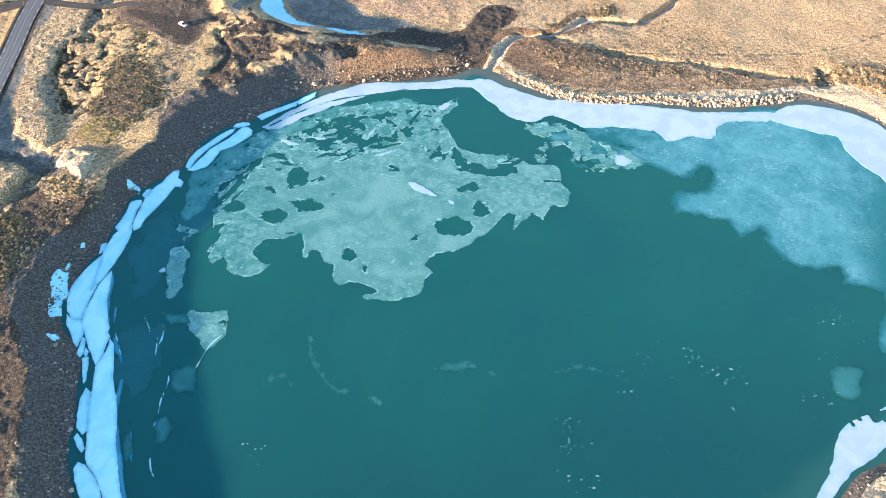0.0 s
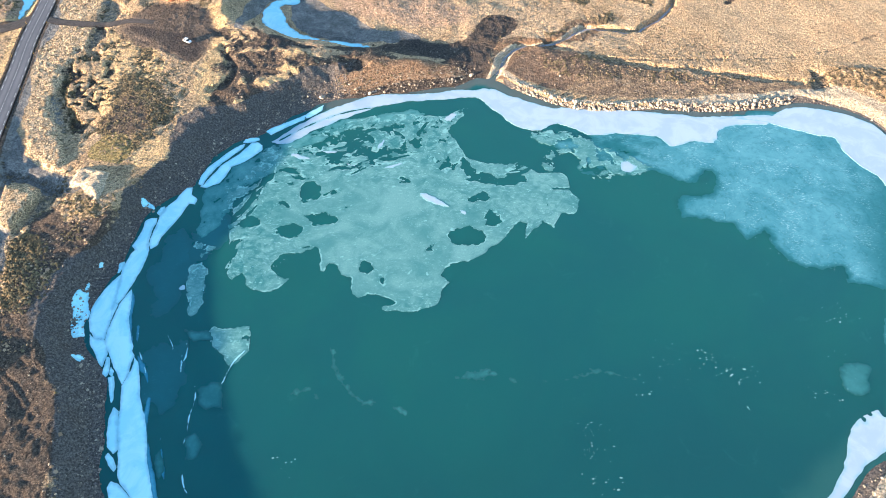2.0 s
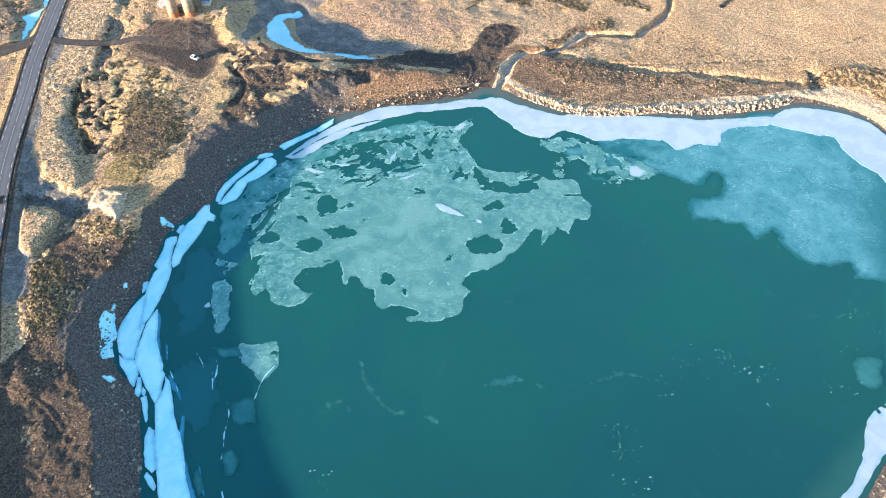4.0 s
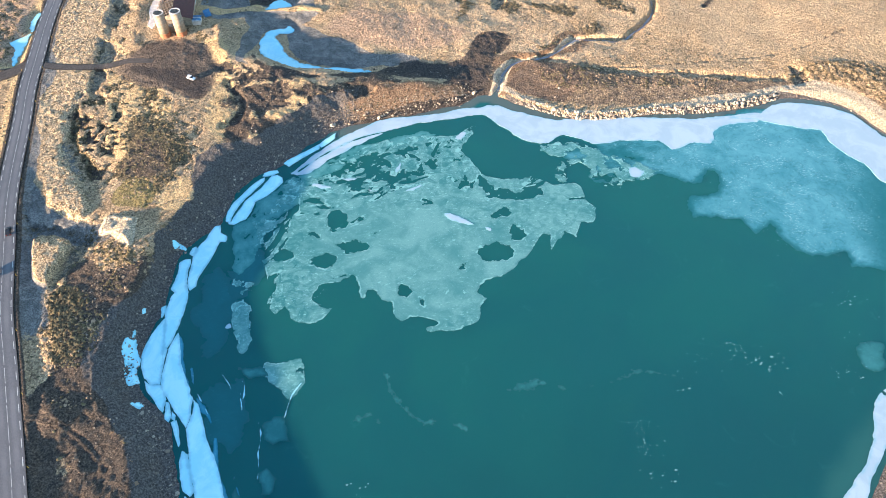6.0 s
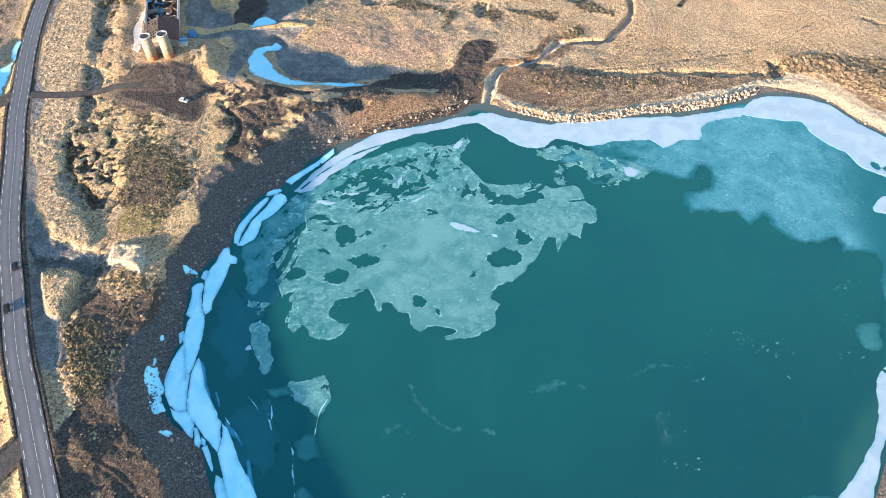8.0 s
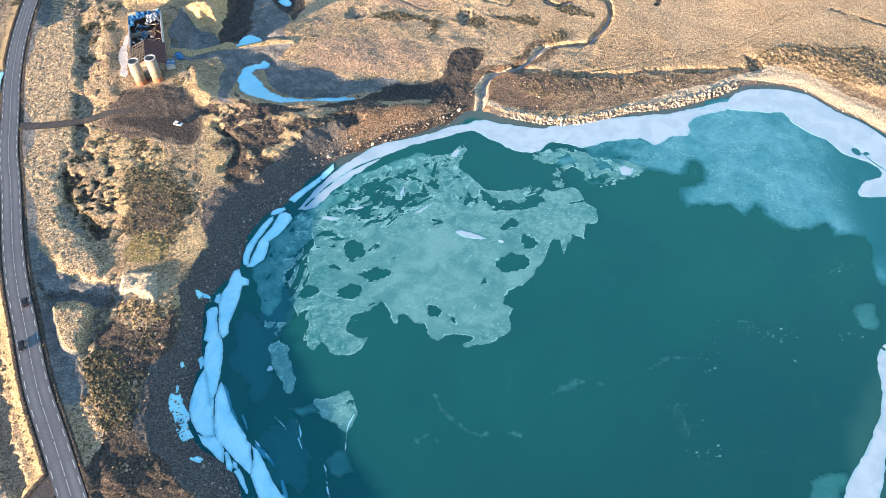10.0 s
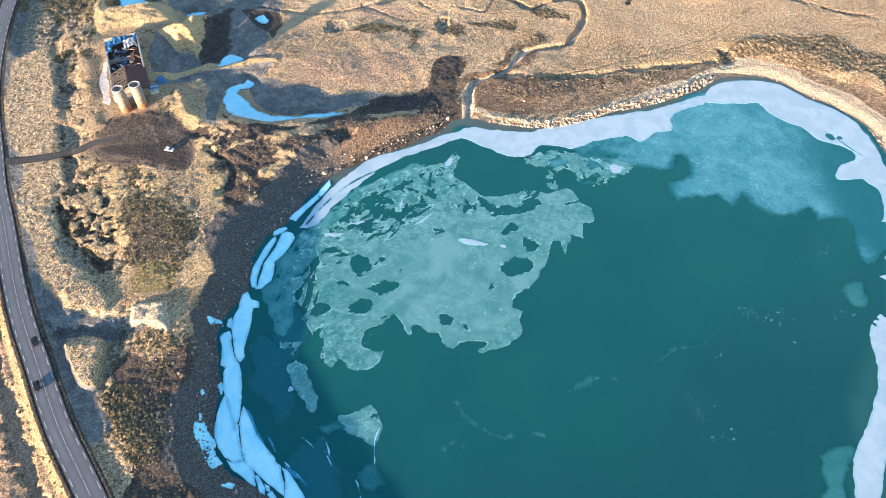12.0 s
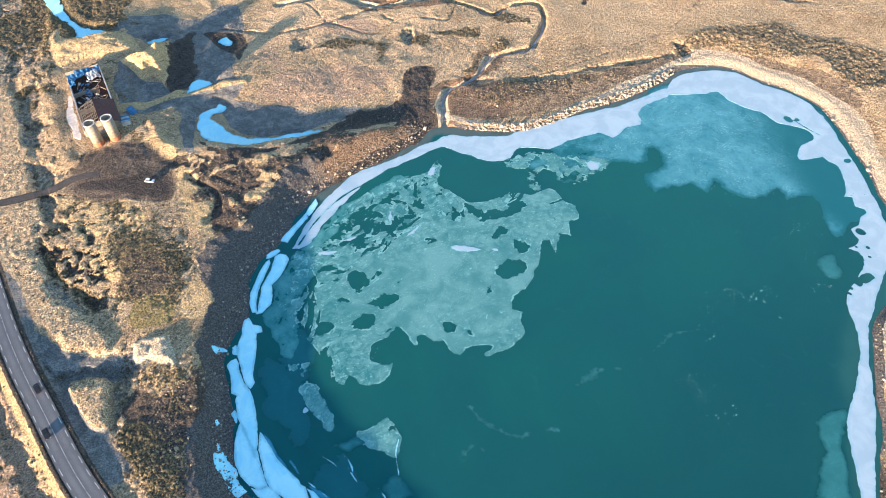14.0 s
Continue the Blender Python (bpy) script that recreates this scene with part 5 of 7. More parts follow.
PLATES.append(([(-93.9, 180.7), (-87, 185.2), (-84.7, 192.2), (-77.4, 197.3), (-73.9, 203.1), (-65.5, 206.4), (-52.9, 214.2), (-44.2, 219.8), (-35, 220.5), (-21.2, 224.7), (-13, 226.5), (-12.9, 219.3), (-34.8, 217.6), (-52.1, 207.3), (-64.5, 199.2), (-69.6, 189.7), (-78.7, 180.7), (-82.8, 169.2), (-88.4, 157.6), (-91.7, 158.9), (-92.7, 172.6)], VEIL, "dim veil of thin ice between floes and the frosted sheet"))
PLATES.append(([(32.7, 210.1), (43, 211.1), (55.8, 204.3), (68.1, 197.7), (77.6, 189.8), (72.7, 186.7), (63.8, 185.2), (57, 183.1), (51.1, 186.8), (47.2, 189.9), (52.2, 194.6), (46.1, 198.8), (40.1, 194.6), (37.4, 189.9), (35.4, 191.5), (38.9, 197.8), (44.2, 201.1), (35.6, 204.4)], FROST, "feathery torn scraps of frosted thin ice"))
PLATES.append(([(-75.2, 202.4), (-68, 200.9), (-75.2, 180.5), (-79.1, 174), (-82.3, 163.4), (-86, 167.7), (-81.5, 178.6), (-89.3, 175.1), (-91.2, 176.9), (-84.3, 181.8), (-77.1, 190.4)], FROST, "feathery torn fringe of frosted thin ice"))
PLATES.append(([(-92.2, 155.3), (-84.8, 153), (-85.9, 150.2), (-91.8, 152.9)], FROST, "feathery torn fringe of frosted thin ice"))
PLATES.append(([(-93.4, 144.9), (-87.6, 143.8), (-86.6, 140), (-91, 141.2)], FROST, "feathery torn fringe of frosted thin ice"))
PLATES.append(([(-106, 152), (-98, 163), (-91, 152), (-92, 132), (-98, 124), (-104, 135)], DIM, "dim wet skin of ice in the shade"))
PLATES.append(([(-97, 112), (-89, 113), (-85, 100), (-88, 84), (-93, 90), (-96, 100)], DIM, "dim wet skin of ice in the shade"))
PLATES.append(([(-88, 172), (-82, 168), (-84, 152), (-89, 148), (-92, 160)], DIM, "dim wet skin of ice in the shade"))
for k, (points, material, words) in enumerate(PLATES):
    ring = rounded(points, True, 2)
    torn = 0.05 if words.startswith("feathery") else 0.45 if material is VEIL else 0.55 if material is FROST else 9.0
    field = lambda x, y, f=ragged_ring(ring, 6.0 if material is DIM else 3.2 if words.startswith("feathery") else 0.5 if material is BLUE else 1.6, 9 if material is DIM else 4, 150 + k), torn=torn, k=k: np.minimum(f(x, y), 2.5 * (torn - fractal(x, y, 5, 5, 320 + k, 0.68)))
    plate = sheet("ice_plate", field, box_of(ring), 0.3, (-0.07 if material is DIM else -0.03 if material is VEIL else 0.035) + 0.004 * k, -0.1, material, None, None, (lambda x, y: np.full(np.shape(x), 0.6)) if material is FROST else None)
    tagged(plate, words, "ice plate", "small ice plates")
DRIFTS = [[(-62.9, 200.2), (-55.8, 197.1), (-59.6, 196.6), (-63.4, 198.6)], [(-12.8, 177.7), (-7.2, 175.2), (-2.2, 170.3), (-7.5, 171.7), (-11.6, 174.2)], [(-3.2, 219.3), (-0.1, 222.9), (3, 222.5), (0, 218.1)], [(1.2, 168.6), (4.1, 167.8), (3.4, 166)], [(-52.1, 201.7), (-45.1, 200.8), (-49.1, 199.3)]]
DRIFTS += [[(-43, 194.6), (-37.8, 193.1), (-39, 191.9)], [(-27.2, 191.6), (-19.1, 194.1), (-23.7, 190.9)], [(65.9, 192.3), (68.6, 193), (71.4, 190.2), (69.9, 187.2), (65.9, 186.9), (64.7, 188.7)], [(-30, 203.6), (-27.2, 207.4), (-27.5, 203.8), (-29.2, 201.8)], [(-93.6, 134.9), (-92.7, 136.7), (-91.6, 136.7), (-91.3, 134.6)]]
for k, points in enumerate(DRIFTS):
    ring = rounded(points, True, 2)
    drift = sheet("snow_drift", lambda x, y, r=ring, k=k: inside(r, x, y) - 0.25 + 0.5 * fractal(x, y, 2, 4, 170 + k), box_of(ring), 0.2, 0.10, 0.0, SNOW)
    tagged(drift, "white drift of snow lying on thin ice", "snow drift", "snow drifts on the ice")
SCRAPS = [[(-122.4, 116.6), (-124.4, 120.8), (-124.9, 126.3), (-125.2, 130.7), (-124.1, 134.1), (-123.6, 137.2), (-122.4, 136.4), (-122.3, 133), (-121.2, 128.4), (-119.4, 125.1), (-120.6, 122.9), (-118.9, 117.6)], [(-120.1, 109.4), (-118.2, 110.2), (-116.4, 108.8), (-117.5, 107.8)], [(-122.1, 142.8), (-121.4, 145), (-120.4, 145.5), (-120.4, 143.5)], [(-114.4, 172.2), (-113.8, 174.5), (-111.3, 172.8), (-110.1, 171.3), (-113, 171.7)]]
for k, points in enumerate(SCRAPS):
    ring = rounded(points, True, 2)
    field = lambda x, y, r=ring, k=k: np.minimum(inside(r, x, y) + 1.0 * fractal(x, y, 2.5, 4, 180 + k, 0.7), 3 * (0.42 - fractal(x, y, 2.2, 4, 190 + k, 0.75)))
    scrap = sheet("snow_patch", field, box_of(ring), 0.22, 0.14, -0.35, SHADE_BLUE_ICE, None, lambda x, y: land(x, y)[0])
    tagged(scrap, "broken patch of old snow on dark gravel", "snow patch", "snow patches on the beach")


def vein(name, line, half, rough, material, words, seed, top=0.01):
    """A thread of slush or rafted ice along a line in plan."""
    line = rounded(line, False)
    field = lambda x, y: half * (0.7 + 1.2 * fractal(x, y, 9, 3, seed)) - from_line(line, x, y)[0] + rough * fractal(x, y, 3.5, 4, seed + 1, 0.7)
    return tagged(sheet(name, field, box_of(line), 0.25, top + 0.0006 * (seed - 200), -0.05, material), words, "slush", "threads of slush")


vein("slush_thread", [(-85.9, 113.8), (-85.7, 109), (-86.5, 106), (-86, 103.1), (-83.5, 101.1), (-81.2, 99.8), (-79.9, 94.5), (-80.5, 89.1), (-80.1, 83.9), (-80.6, 78.9), (-79.4, 77.2), (-79.3, 74), (-78, 69.2), (-76.2, 66.4), (-72.5, 63.4)], 0.06, 0.36, SHADE_BLUE_ICE, "thin raised seam along the edge of clear ice", 200, 0.022)
vein("slush_thread", [(-40.2, 109.8), (-38.8, 102), (-34.2, 96), (-30, 92.4), (-24.8, 92.8), (-21.4, 91.1), (-17.6, 88.3)], 0.2, 2.6, SLUSH, "faint curl of slush drifting on turquoise water", 204)
vein("slush_thread", [(-38, 101), (-34, 96), (-30, 92.5)], 0.1, 1.2, CLEAR, "pale core of a drifting curl of slush", 208)
vein("slush_thread", [(82.8, 90.8), (83.8, 87.3), (86.2, 84.4)], 0.3, 0.9, FROST, "thin white streak of drifting ice crumbs", 212)
vein("slush_thread", [(30, 98), (42, 101), (52, 98)], 0.5, 2.2, SLUSH, "faint slush on turquoise water", 216)
vein("slush_thread", [(-2, 100), (10, 101), (18, 97), (24, 98)], 0.4, 2.2, SLUSH, "faint slush on turquoise water", 220)
vein("slush_thread", [(-50, 96), (-46, 97), (-44, 94)], 0.5, 1.8, SLUSH, "faint slush on turquoise water", 224)

CRUMB = plain("crumbled ice", (0.10, 0.29, 0.32), (0.24, 0.43, 0.46), 1.0, 0.6)
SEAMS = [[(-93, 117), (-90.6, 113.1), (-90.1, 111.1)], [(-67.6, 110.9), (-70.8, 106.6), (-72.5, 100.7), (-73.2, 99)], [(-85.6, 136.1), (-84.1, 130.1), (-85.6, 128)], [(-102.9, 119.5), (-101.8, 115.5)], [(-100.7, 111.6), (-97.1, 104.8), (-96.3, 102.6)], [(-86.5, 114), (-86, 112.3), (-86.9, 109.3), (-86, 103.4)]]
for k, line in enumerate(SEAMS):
    vein("ice_seam", line, 0.10, 0.32, SHADE_BLUE_ICE, "thin bright rafted seam at the edge of clear ice", 240 + 4 * k, 0.07)


def crumbs():
    """Small bits of white ice, in loose drifts on the water."""
    rng = np.random.RandomState(5)
    verts, faces = [], []
    drifts = [(54, 94, 5, 8), (65, 103, 7, 14), (77, 105, 6, 18), (85, 99, 4, 16), (36, 83, 4, 14), (36, 76, 3, 18), (37, 67, 5, 14), (124, 118, 7, 14), (108, 92, 4, 12), (118, 98, 6, 10), (-50, 74, 4, 8), (104, 166, 14, 20), (122, 160, 12, 25), (110, 185, 16, 12), (-40, 195, 24, 50), (10, 178, 18, 40)]
    drifts += [(-68, 146, 9, 40), (140, 150, 10, 30), (160, 120, 8, 16), (107, 172, 9, 34), (124, 173, 6, 22), (105, 163, 5, 12), (130, 166, 8, 22), (138, 158, 8, 26), (122, 148, 9, 30), (129, 143, 7, 24), (144, 170, 8, 18), (115, 170, 8, 20), (101, 162, 4, 10), (34, 166, 6, 14), (-66, 144, 4, 20), (135, 186, 10, 20)]
    for cx, cy, reach, many in drifts:
        for _ in range(many):
            x, y = cx + reach * rng.normal() * 0.6, cy + reach * rng.normal() * 0.5
            r, turn, first = min(0.42, 0.06 + rng.gamma(1.3, 0.055)), rng.uniform(0, 6.3), len(verts)
            long = rng.uniform(1, 2.2)
            for a in range(5):
                c, s = math.cos(turn + a * 1.257), math.sin(turn + a * 1.257)
                q = r * rng.uniform(0.7, 1.2)
                verts += [(x + q * c * long, y + q * s, 0.0), (x + 0.7 * q * c * long, y + 0.7 * q * s, 0.11)]
            faces.append([first + 1 + 2 * a for a in range(5)])
            faces += [[first + 2 * a, first + 2 * ((a + 1) % 5), first + 2 * ((a + 1) % 5) + 1, first + 2 * a + 1] for a in range(5)]
    return mesh_object("ice_crumbs", verts, faces, CRUMB)


tagged(crumbs(), "small white bits of ice scattered on water and thin ice", "ice crumbs", kind="stuff")
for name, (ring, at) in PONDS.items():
    ice = sheet("pond_ice", lambda x, y, r=ring: inside(r, x, y) + 1.3 * fractal(x, y, 4, 5, 120, 0.65), box_of(ring), 0.5, at, at - 0.4, SHADE_BLUE_ICE)
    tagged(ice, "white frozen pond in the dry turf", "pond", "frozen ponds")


# ---- road ----
def ribbon(name, line, offsets, lift, material, heights, kind=None):
    """A strip along a line in plan, with a vertex at each offset to its right."""
    line = np.array(line)
    way = np.gradient(line, axis=0)
    way /= np.linalg.norm(way, axis=1)[:, None]
    side = np.stack([way[:, 1], -way[:, 0]], 1)
    wide = len(offsets)
    verts = [(*(p + s * o), z + lift) for p, s, z in zip(line, side, heights) for o in offsets]
    faces = [(wide * k + j, wide * k + j + 1, wide * (k + 1) + j + 1, wide * (k + 1) + j) for k in range(len(line) - 1) for j in range(wide - 1)]
    ob = mesh_object(name, verts, faces, material)
    across = np.tile(np.array(offsets, np.float32), len(line))
    ob.data.attributes.new("across", "FLOAT", "POINT").data.foreach_set("value", across)
    return ob


def asphalt_material():
    n = Nodes("asphalt", 0.8)
    across = n.math("ABSOLUTE", n.attr("across"))
    c = n.mix(n.ramp(n.noise(3.0, 5, 0.7), 0.35, 0.65), (0.11, 0.11, 0.12), (0.16, 0.157, 0.165))
    tyre = n.math("MULTIPLY", n.ramp(n.math("ABSOLUTE", n.math("SUBTRACT", across, 1.7)), 0.3, 1.1, 1.0, 0.0), n.ramp(n.noise(0.08, 4), 0.35, 0.65, 0.3, 1.0))
    c = n.mix(n.math("MULTIPLY", tyre, 0.5), c, (0.24, 0.235, 0.245))
    c = n.mix(n.ramp(across, 3.4, 4.0, 0.0, 0.6), c, (0.075, 0.068, 0.062))
    return n.done(c, n.noise(6.0, 3), 0.3, 0.02)


ASPHALT = asphalt_material()
PAINT = plain("worn road paint", (0.42, 0.42, 0.40), (0.62, 0.61, 0.58), 1.2, 0.7)
road_line = rounded(ROAD, False, 4)
kernel = np.ones(15) / 15
road_z = np.convolve(np.pad(land(road_line[:, 0], road_line[:, 1], False)[0] + 0.48, 7, mode="edge"), kernel, "valid")
road = tagged(ribbon("road", road_line, (-3.9, -3.1, -2.3, -1.7, -1.1, -0.4, 0.4, 1.1, 1.7, 2.3, 3.1, 3.9), 0.0, ASPHALT, road_z), "two-lane grey asphalt road on a low embankment", "road", kind="structure")
reach = np.concatenate([[0], np.cumsum(np.linalg.norm(np.diff(road_line, axis=0), axis=1))])


def on_road(s, offset):
    """Place, height and heading at a distance along the road."""
    x, y, z = (np.interp(s, reach, v) for v in (road_line[:, 0], road_line[:, 1], road_z))
    u, v = np.interp(s + 1, reach, road_line[:, 0]) - x, np.interp(s + 1, reach, road_line[:, 1]) - y
    size = math.hypot(u, v)
    return x + v / size * offset, y - u / size * offset, z, math.degrees(math.atan2(v, u))


def dashes(offset, long, gap, wide, start, end):
    verts, faces = [], []
    s = start
    while s < end:
        for a in (s, s + long):
            for o in (offset - wide / 2, offset + wide / 2):
                x, y, z, _ = on_road(a, o)
                verts.append((x, y, z + 0.008))
        k = len(verts) - 4
        faces.append((k, k + 1, k + 3, k + 2))
        s += long + gap
    return mesh_object("road_marking", verts, faces, PAINT)


for offset in (-3.25, 3.25):
    tagged(dashes(offset, 3.0, 3.0, 0.22, 150, 640), "dashed white edge line painted on the asphalt", "road marking", kind="structure")
tagged(dashes(0.0, 6.0, 1.0, 0.14, 150, 640), "worn pale centre line painted on the asphalt", "road marking", kind="structure")

GRAVEL = plain("gravel track", (0.065, 0.056, 0.052), (0.12, 0.102, 0.09), 1.4, 0.95, 0.6, 0.05)
for line, half in zip(TRACKS[:3], (1.8, 3.0, 3.2)):
    line = rounded(line, False, 3)
    z = land(line[:, 0], line[:, 1], False)[0]
    z = np.maximum(z, np.convolve(np.pad(z, 3, mode="edge"), np.ones(7) / 7, "valid"))
    tagged(ribbon("track", line, (-half, -half / 2, 0.0, half / 2, half), 0.07, GRAVEL, z), "narrow dark gravel side track through dry turf", "track", kind="structure")


water_level = 0.05 + 1.4 * smooth(CREEK[:, 1], 245, 300) - 0.14
stream = rounded(CREEK, False, 3)
stream += np.stack([fractal(stream[:, 0], stream[:, 1], 9, 3, 301), fractal(stream[:, 0], stream[:, 1], 9, 3, 302)], 1) * 1.2
stream_z = np.interp(np.arange(len(stream)) / 3, np.arange(len(CREEK)), water_level)
tagged(ribbon("stream", stream, (-0.5, -0.25, 0.0, 0.25, 0.5), 0.03, STREAM, stream_z), "narrow half-frozen stream winding through dry meadow", "stream", kind="structure")


# ---- small tools for things ----
def thing(name, x, y, z, turn, label, category, group=""):
    ob = new(name)
    ob.empty_display_size = 0.5
    ob.matrix_basis = pose(x, y, z, 0, 0, turn)
    return tagged(ob, label, category, group)


def part(name, bm, material, parent, label="", even=False):
    mesh = bpy.data.meshes.new(name)
    bm.to_mesh(mesh)
    bm.free()
    if even:
        mesh.shade_smooth()
    mesh.materials.append(material)
    ob = new(name, mesh)
    ob.parent = parent
    if label:
        ob["label"] = label
    return ob


def block(x0, y0, z0, x1, y1, z1, bevel=0.0, taper=1.0):
    """A box between two corners, its top drawn in by taper, its edges bevelled."""
    bm = bmesh.new()
    bmesh.ops.create_cube(bm, size=1.0)
    for v in bm.verts:
        k = taper if v.co.z > 0 else 1.0
        v.co = ((x0 + x1) / 2 + v.co.x * k * (x1 - x0), (y0 + y1) / 2 + v.co.y * k * (y1 - y0), (z0 + z1) / 2 + v.co.z * (z1 - z0))
    if bevel:
        bmesh.ops.bevel(bm, geom=bm.edges[:], offset=bevel, segments=2, affect="EDGES")
    return bm


def prism(outline, y0, y1, bevel=0.0):
    """An outline in x and z, drawn out along y."""
    bm = bmesh.new()
    low = [bm.verts.new((x, y0, z)) for x, z in outline]
    high = [bm.verts.new((x, y1, z)) for x, z in outline]
    bm.faces.new(low)
    bm.faces.new(high[::-1])
    for k in range(len(outline)):
        j = (k + 1) % len(outline)
        bm.faces.new((low[j], low[k], high[k], high[j]))
    bmesh.ops.recalc_face_normals(bm, faces=bm.faces)
    if bevel:
        bmesh.ops.bevel(bm, geom=bm.edges[:], offset=bevel, segments=2, affect="EDGES")
    return bm


def panel(corners, steps, thick, ripple=0.0, torn=0.0, seed=0, waves=0):
    """A sheet between four corners, rippled across, buckled, and of some thickness."""
    a, b, c, d = (Vector(p) for p in corners)
    n = (b - a).cross(d - a).normalized()
    rng = random.Random(seed)
    m = max(steps, waves * 2)
    bm = bmesh.new()
    layers = []
    for side in (0, 1):
        grid = []
        for i in range(m + 1):
            row = []
            for j in range(steps + 1):
                u, v = i / m, j / steps
                p = a.lerp(b, u).lerp(d.lerp(c, u), v)
                lump = ripple * (0.5 - ((i % 2) if waves else 0)) + torn * (noise.noise(Vector((3 * u + seed, 3 * v, seed * 1.7))))
                row.append(bm.verts.new(p + n * (lump + (thick if side else 0))))
            grid.append(row)
        layers.append(grid)
    for i in range(m):
        for j in range(steps):
            lo, hi = layers
            bm.faces.new((hi[i][j], hi[i + 1][j], hi[i + 1][j + 1], hi[i][j + 1]))
            bm.faces.new((lo[i][j + 1], lo[i + 1][j + 1], lo[i + 1][j], lo[i][j]))
    ring = [(i, 0) for i in range(m)] + [(m, j) for j in range(steps)] + [(i, steps) for i in range(m, 0, -1)] + [(0, j) for j in range(steps, 0, -1)]
    for (i, j), (k, l) in zip(ring, ring[1:] + ring[:1]):
        bm.faces.new((layers[0][i][j], layers[0][k][l], layers[1][k][l], layers[1][i][j]))
    return bm


def broken_wall(x0, y0, x1, y1, high, thick, worn, seed):
    """A wall between two points of the plan, with a broken top."""
    rng = random.Random(seed)
    a, b = Vector((x0, y0, 0)), Vector((x1, y1, 0))
    many = max(2, int((b - a).length / 1.1))
    side = (b - a).normalized().cross(Vector((0, 0, 1))) * thick / 2
    bm = bmesh.new()
    rows = []
    top = high
    for k in range(many + 1):
        p = a.lerp(b, k / many)
        top = max(0.4 * high, min(high, top + rng.uniform(-worn, worn)))
        rows.append([bm.verts.new(p - side), bm.verts.new(p + side), bm.verts.new(p + side + Vector((0, 0, top))), bm.verts.new(p - side + Vector((0, 0, top)))])
    for r, s in zip(rows, rows[1:]):
        for k in range(4):
            j = (k + 1) % 4
            bm.faces.new((r[k], r[j], s[j], s[k]))
    bm.faces.new(rows[0][::-1])
    bm.faces.new(rows[-1])
    bmesh.ops.recalc_face_normals(bm, faces=bm.faces)
    return bm


def tube(r0, r1, z0, z1, thick, sides=32):
    """An open pipe with walls of some thickness."""
    bm = bmesh.new()
    rings = []
    for r, z in ((r0, z0), (r1, z1), (r1 - thick, z1), (r0 - thick, z0)):
        rings.append([bm.verts.new((r * math.cos(math.tau * k / sides), r * math.sin(math.tau * k / sides), z)) for k in range(sides)])
    for a, b in zip(rings, rings[1:] + rings[:1]):
        for k in range(sides):
            j = (k + 1) % sides
            bm.faces.new((a[k], a[j], b[j], b[k]))
    bmesh.ops.recalc_face_normals(bm, faces=bm.faces)
    return bm


def disc(r, z, sides=32, dome=0.0):
    bm = bmesh.new()
    mid = bm.verts.new((0, 0, z + dome))
    ring = [bm.verts.new((r * math.cos(math.tau * k / sides), r * math.sin(math.tau * k / sides), z)) for k in range(sides)]
    for k in range(sides):
        bm.faces.new((mid, ring[k], ring[(k + 1) % sides]))
    return bm


# ---- the ruined farm ----
WHITEWASH = plain("flaking whitewash", (0.48, 0.43, 0.40), (0.68, 0.63, 0.59), 1.0, 0.85)
CONCRETE = plain("weathered concrete", (0.25, 0.21, 0.165), (0.40, 0.34, 0.265), 0.9, 0.9)
RED_IRON = plain("rusty red sheet iron", (0.075, 0.026, 0.024), (0.13, 0.045, 0.038), 1.2, 0.6)
BLUE_IRON = plain("blue sheet iron", (0.035, 0.12, 0.26), (0.09, 0.24, 0.42), 0.8, 0.5)
WHITE_IRON = plain("white sheet iron", (0.26, 0.26, 0.27), (0.48, 0.48, 0.49), 0.8, 0.5)
CHARRED = plain("charred rubble", (0.018, 0.014, 0.013), (0.07, 0.05, 0.042), 1.3, 0.95, 0.8, 0.15)
TIMBER = plain("grey timber", (0.22, 0.16, 0.11), (0.42, 0.33, 0.24), 1.6, 0.9)
ORANGE = plain("orange plaster", (0.50, 0.16, 0.06), (0.62, 0.26, 0.11), 1.0, 0.85)
BRICK = plain("red-brown brick", (0.28, 0.10, 0.055), (0.42, 0.19, 0.10), 1.5, 0.9)
SILO_SHADE = plain("silo shade", (0.03, 0.026, 0.024), (0.06, 0.05, 0.045), 1.0, 0.95)
FARM_Z = 6.4


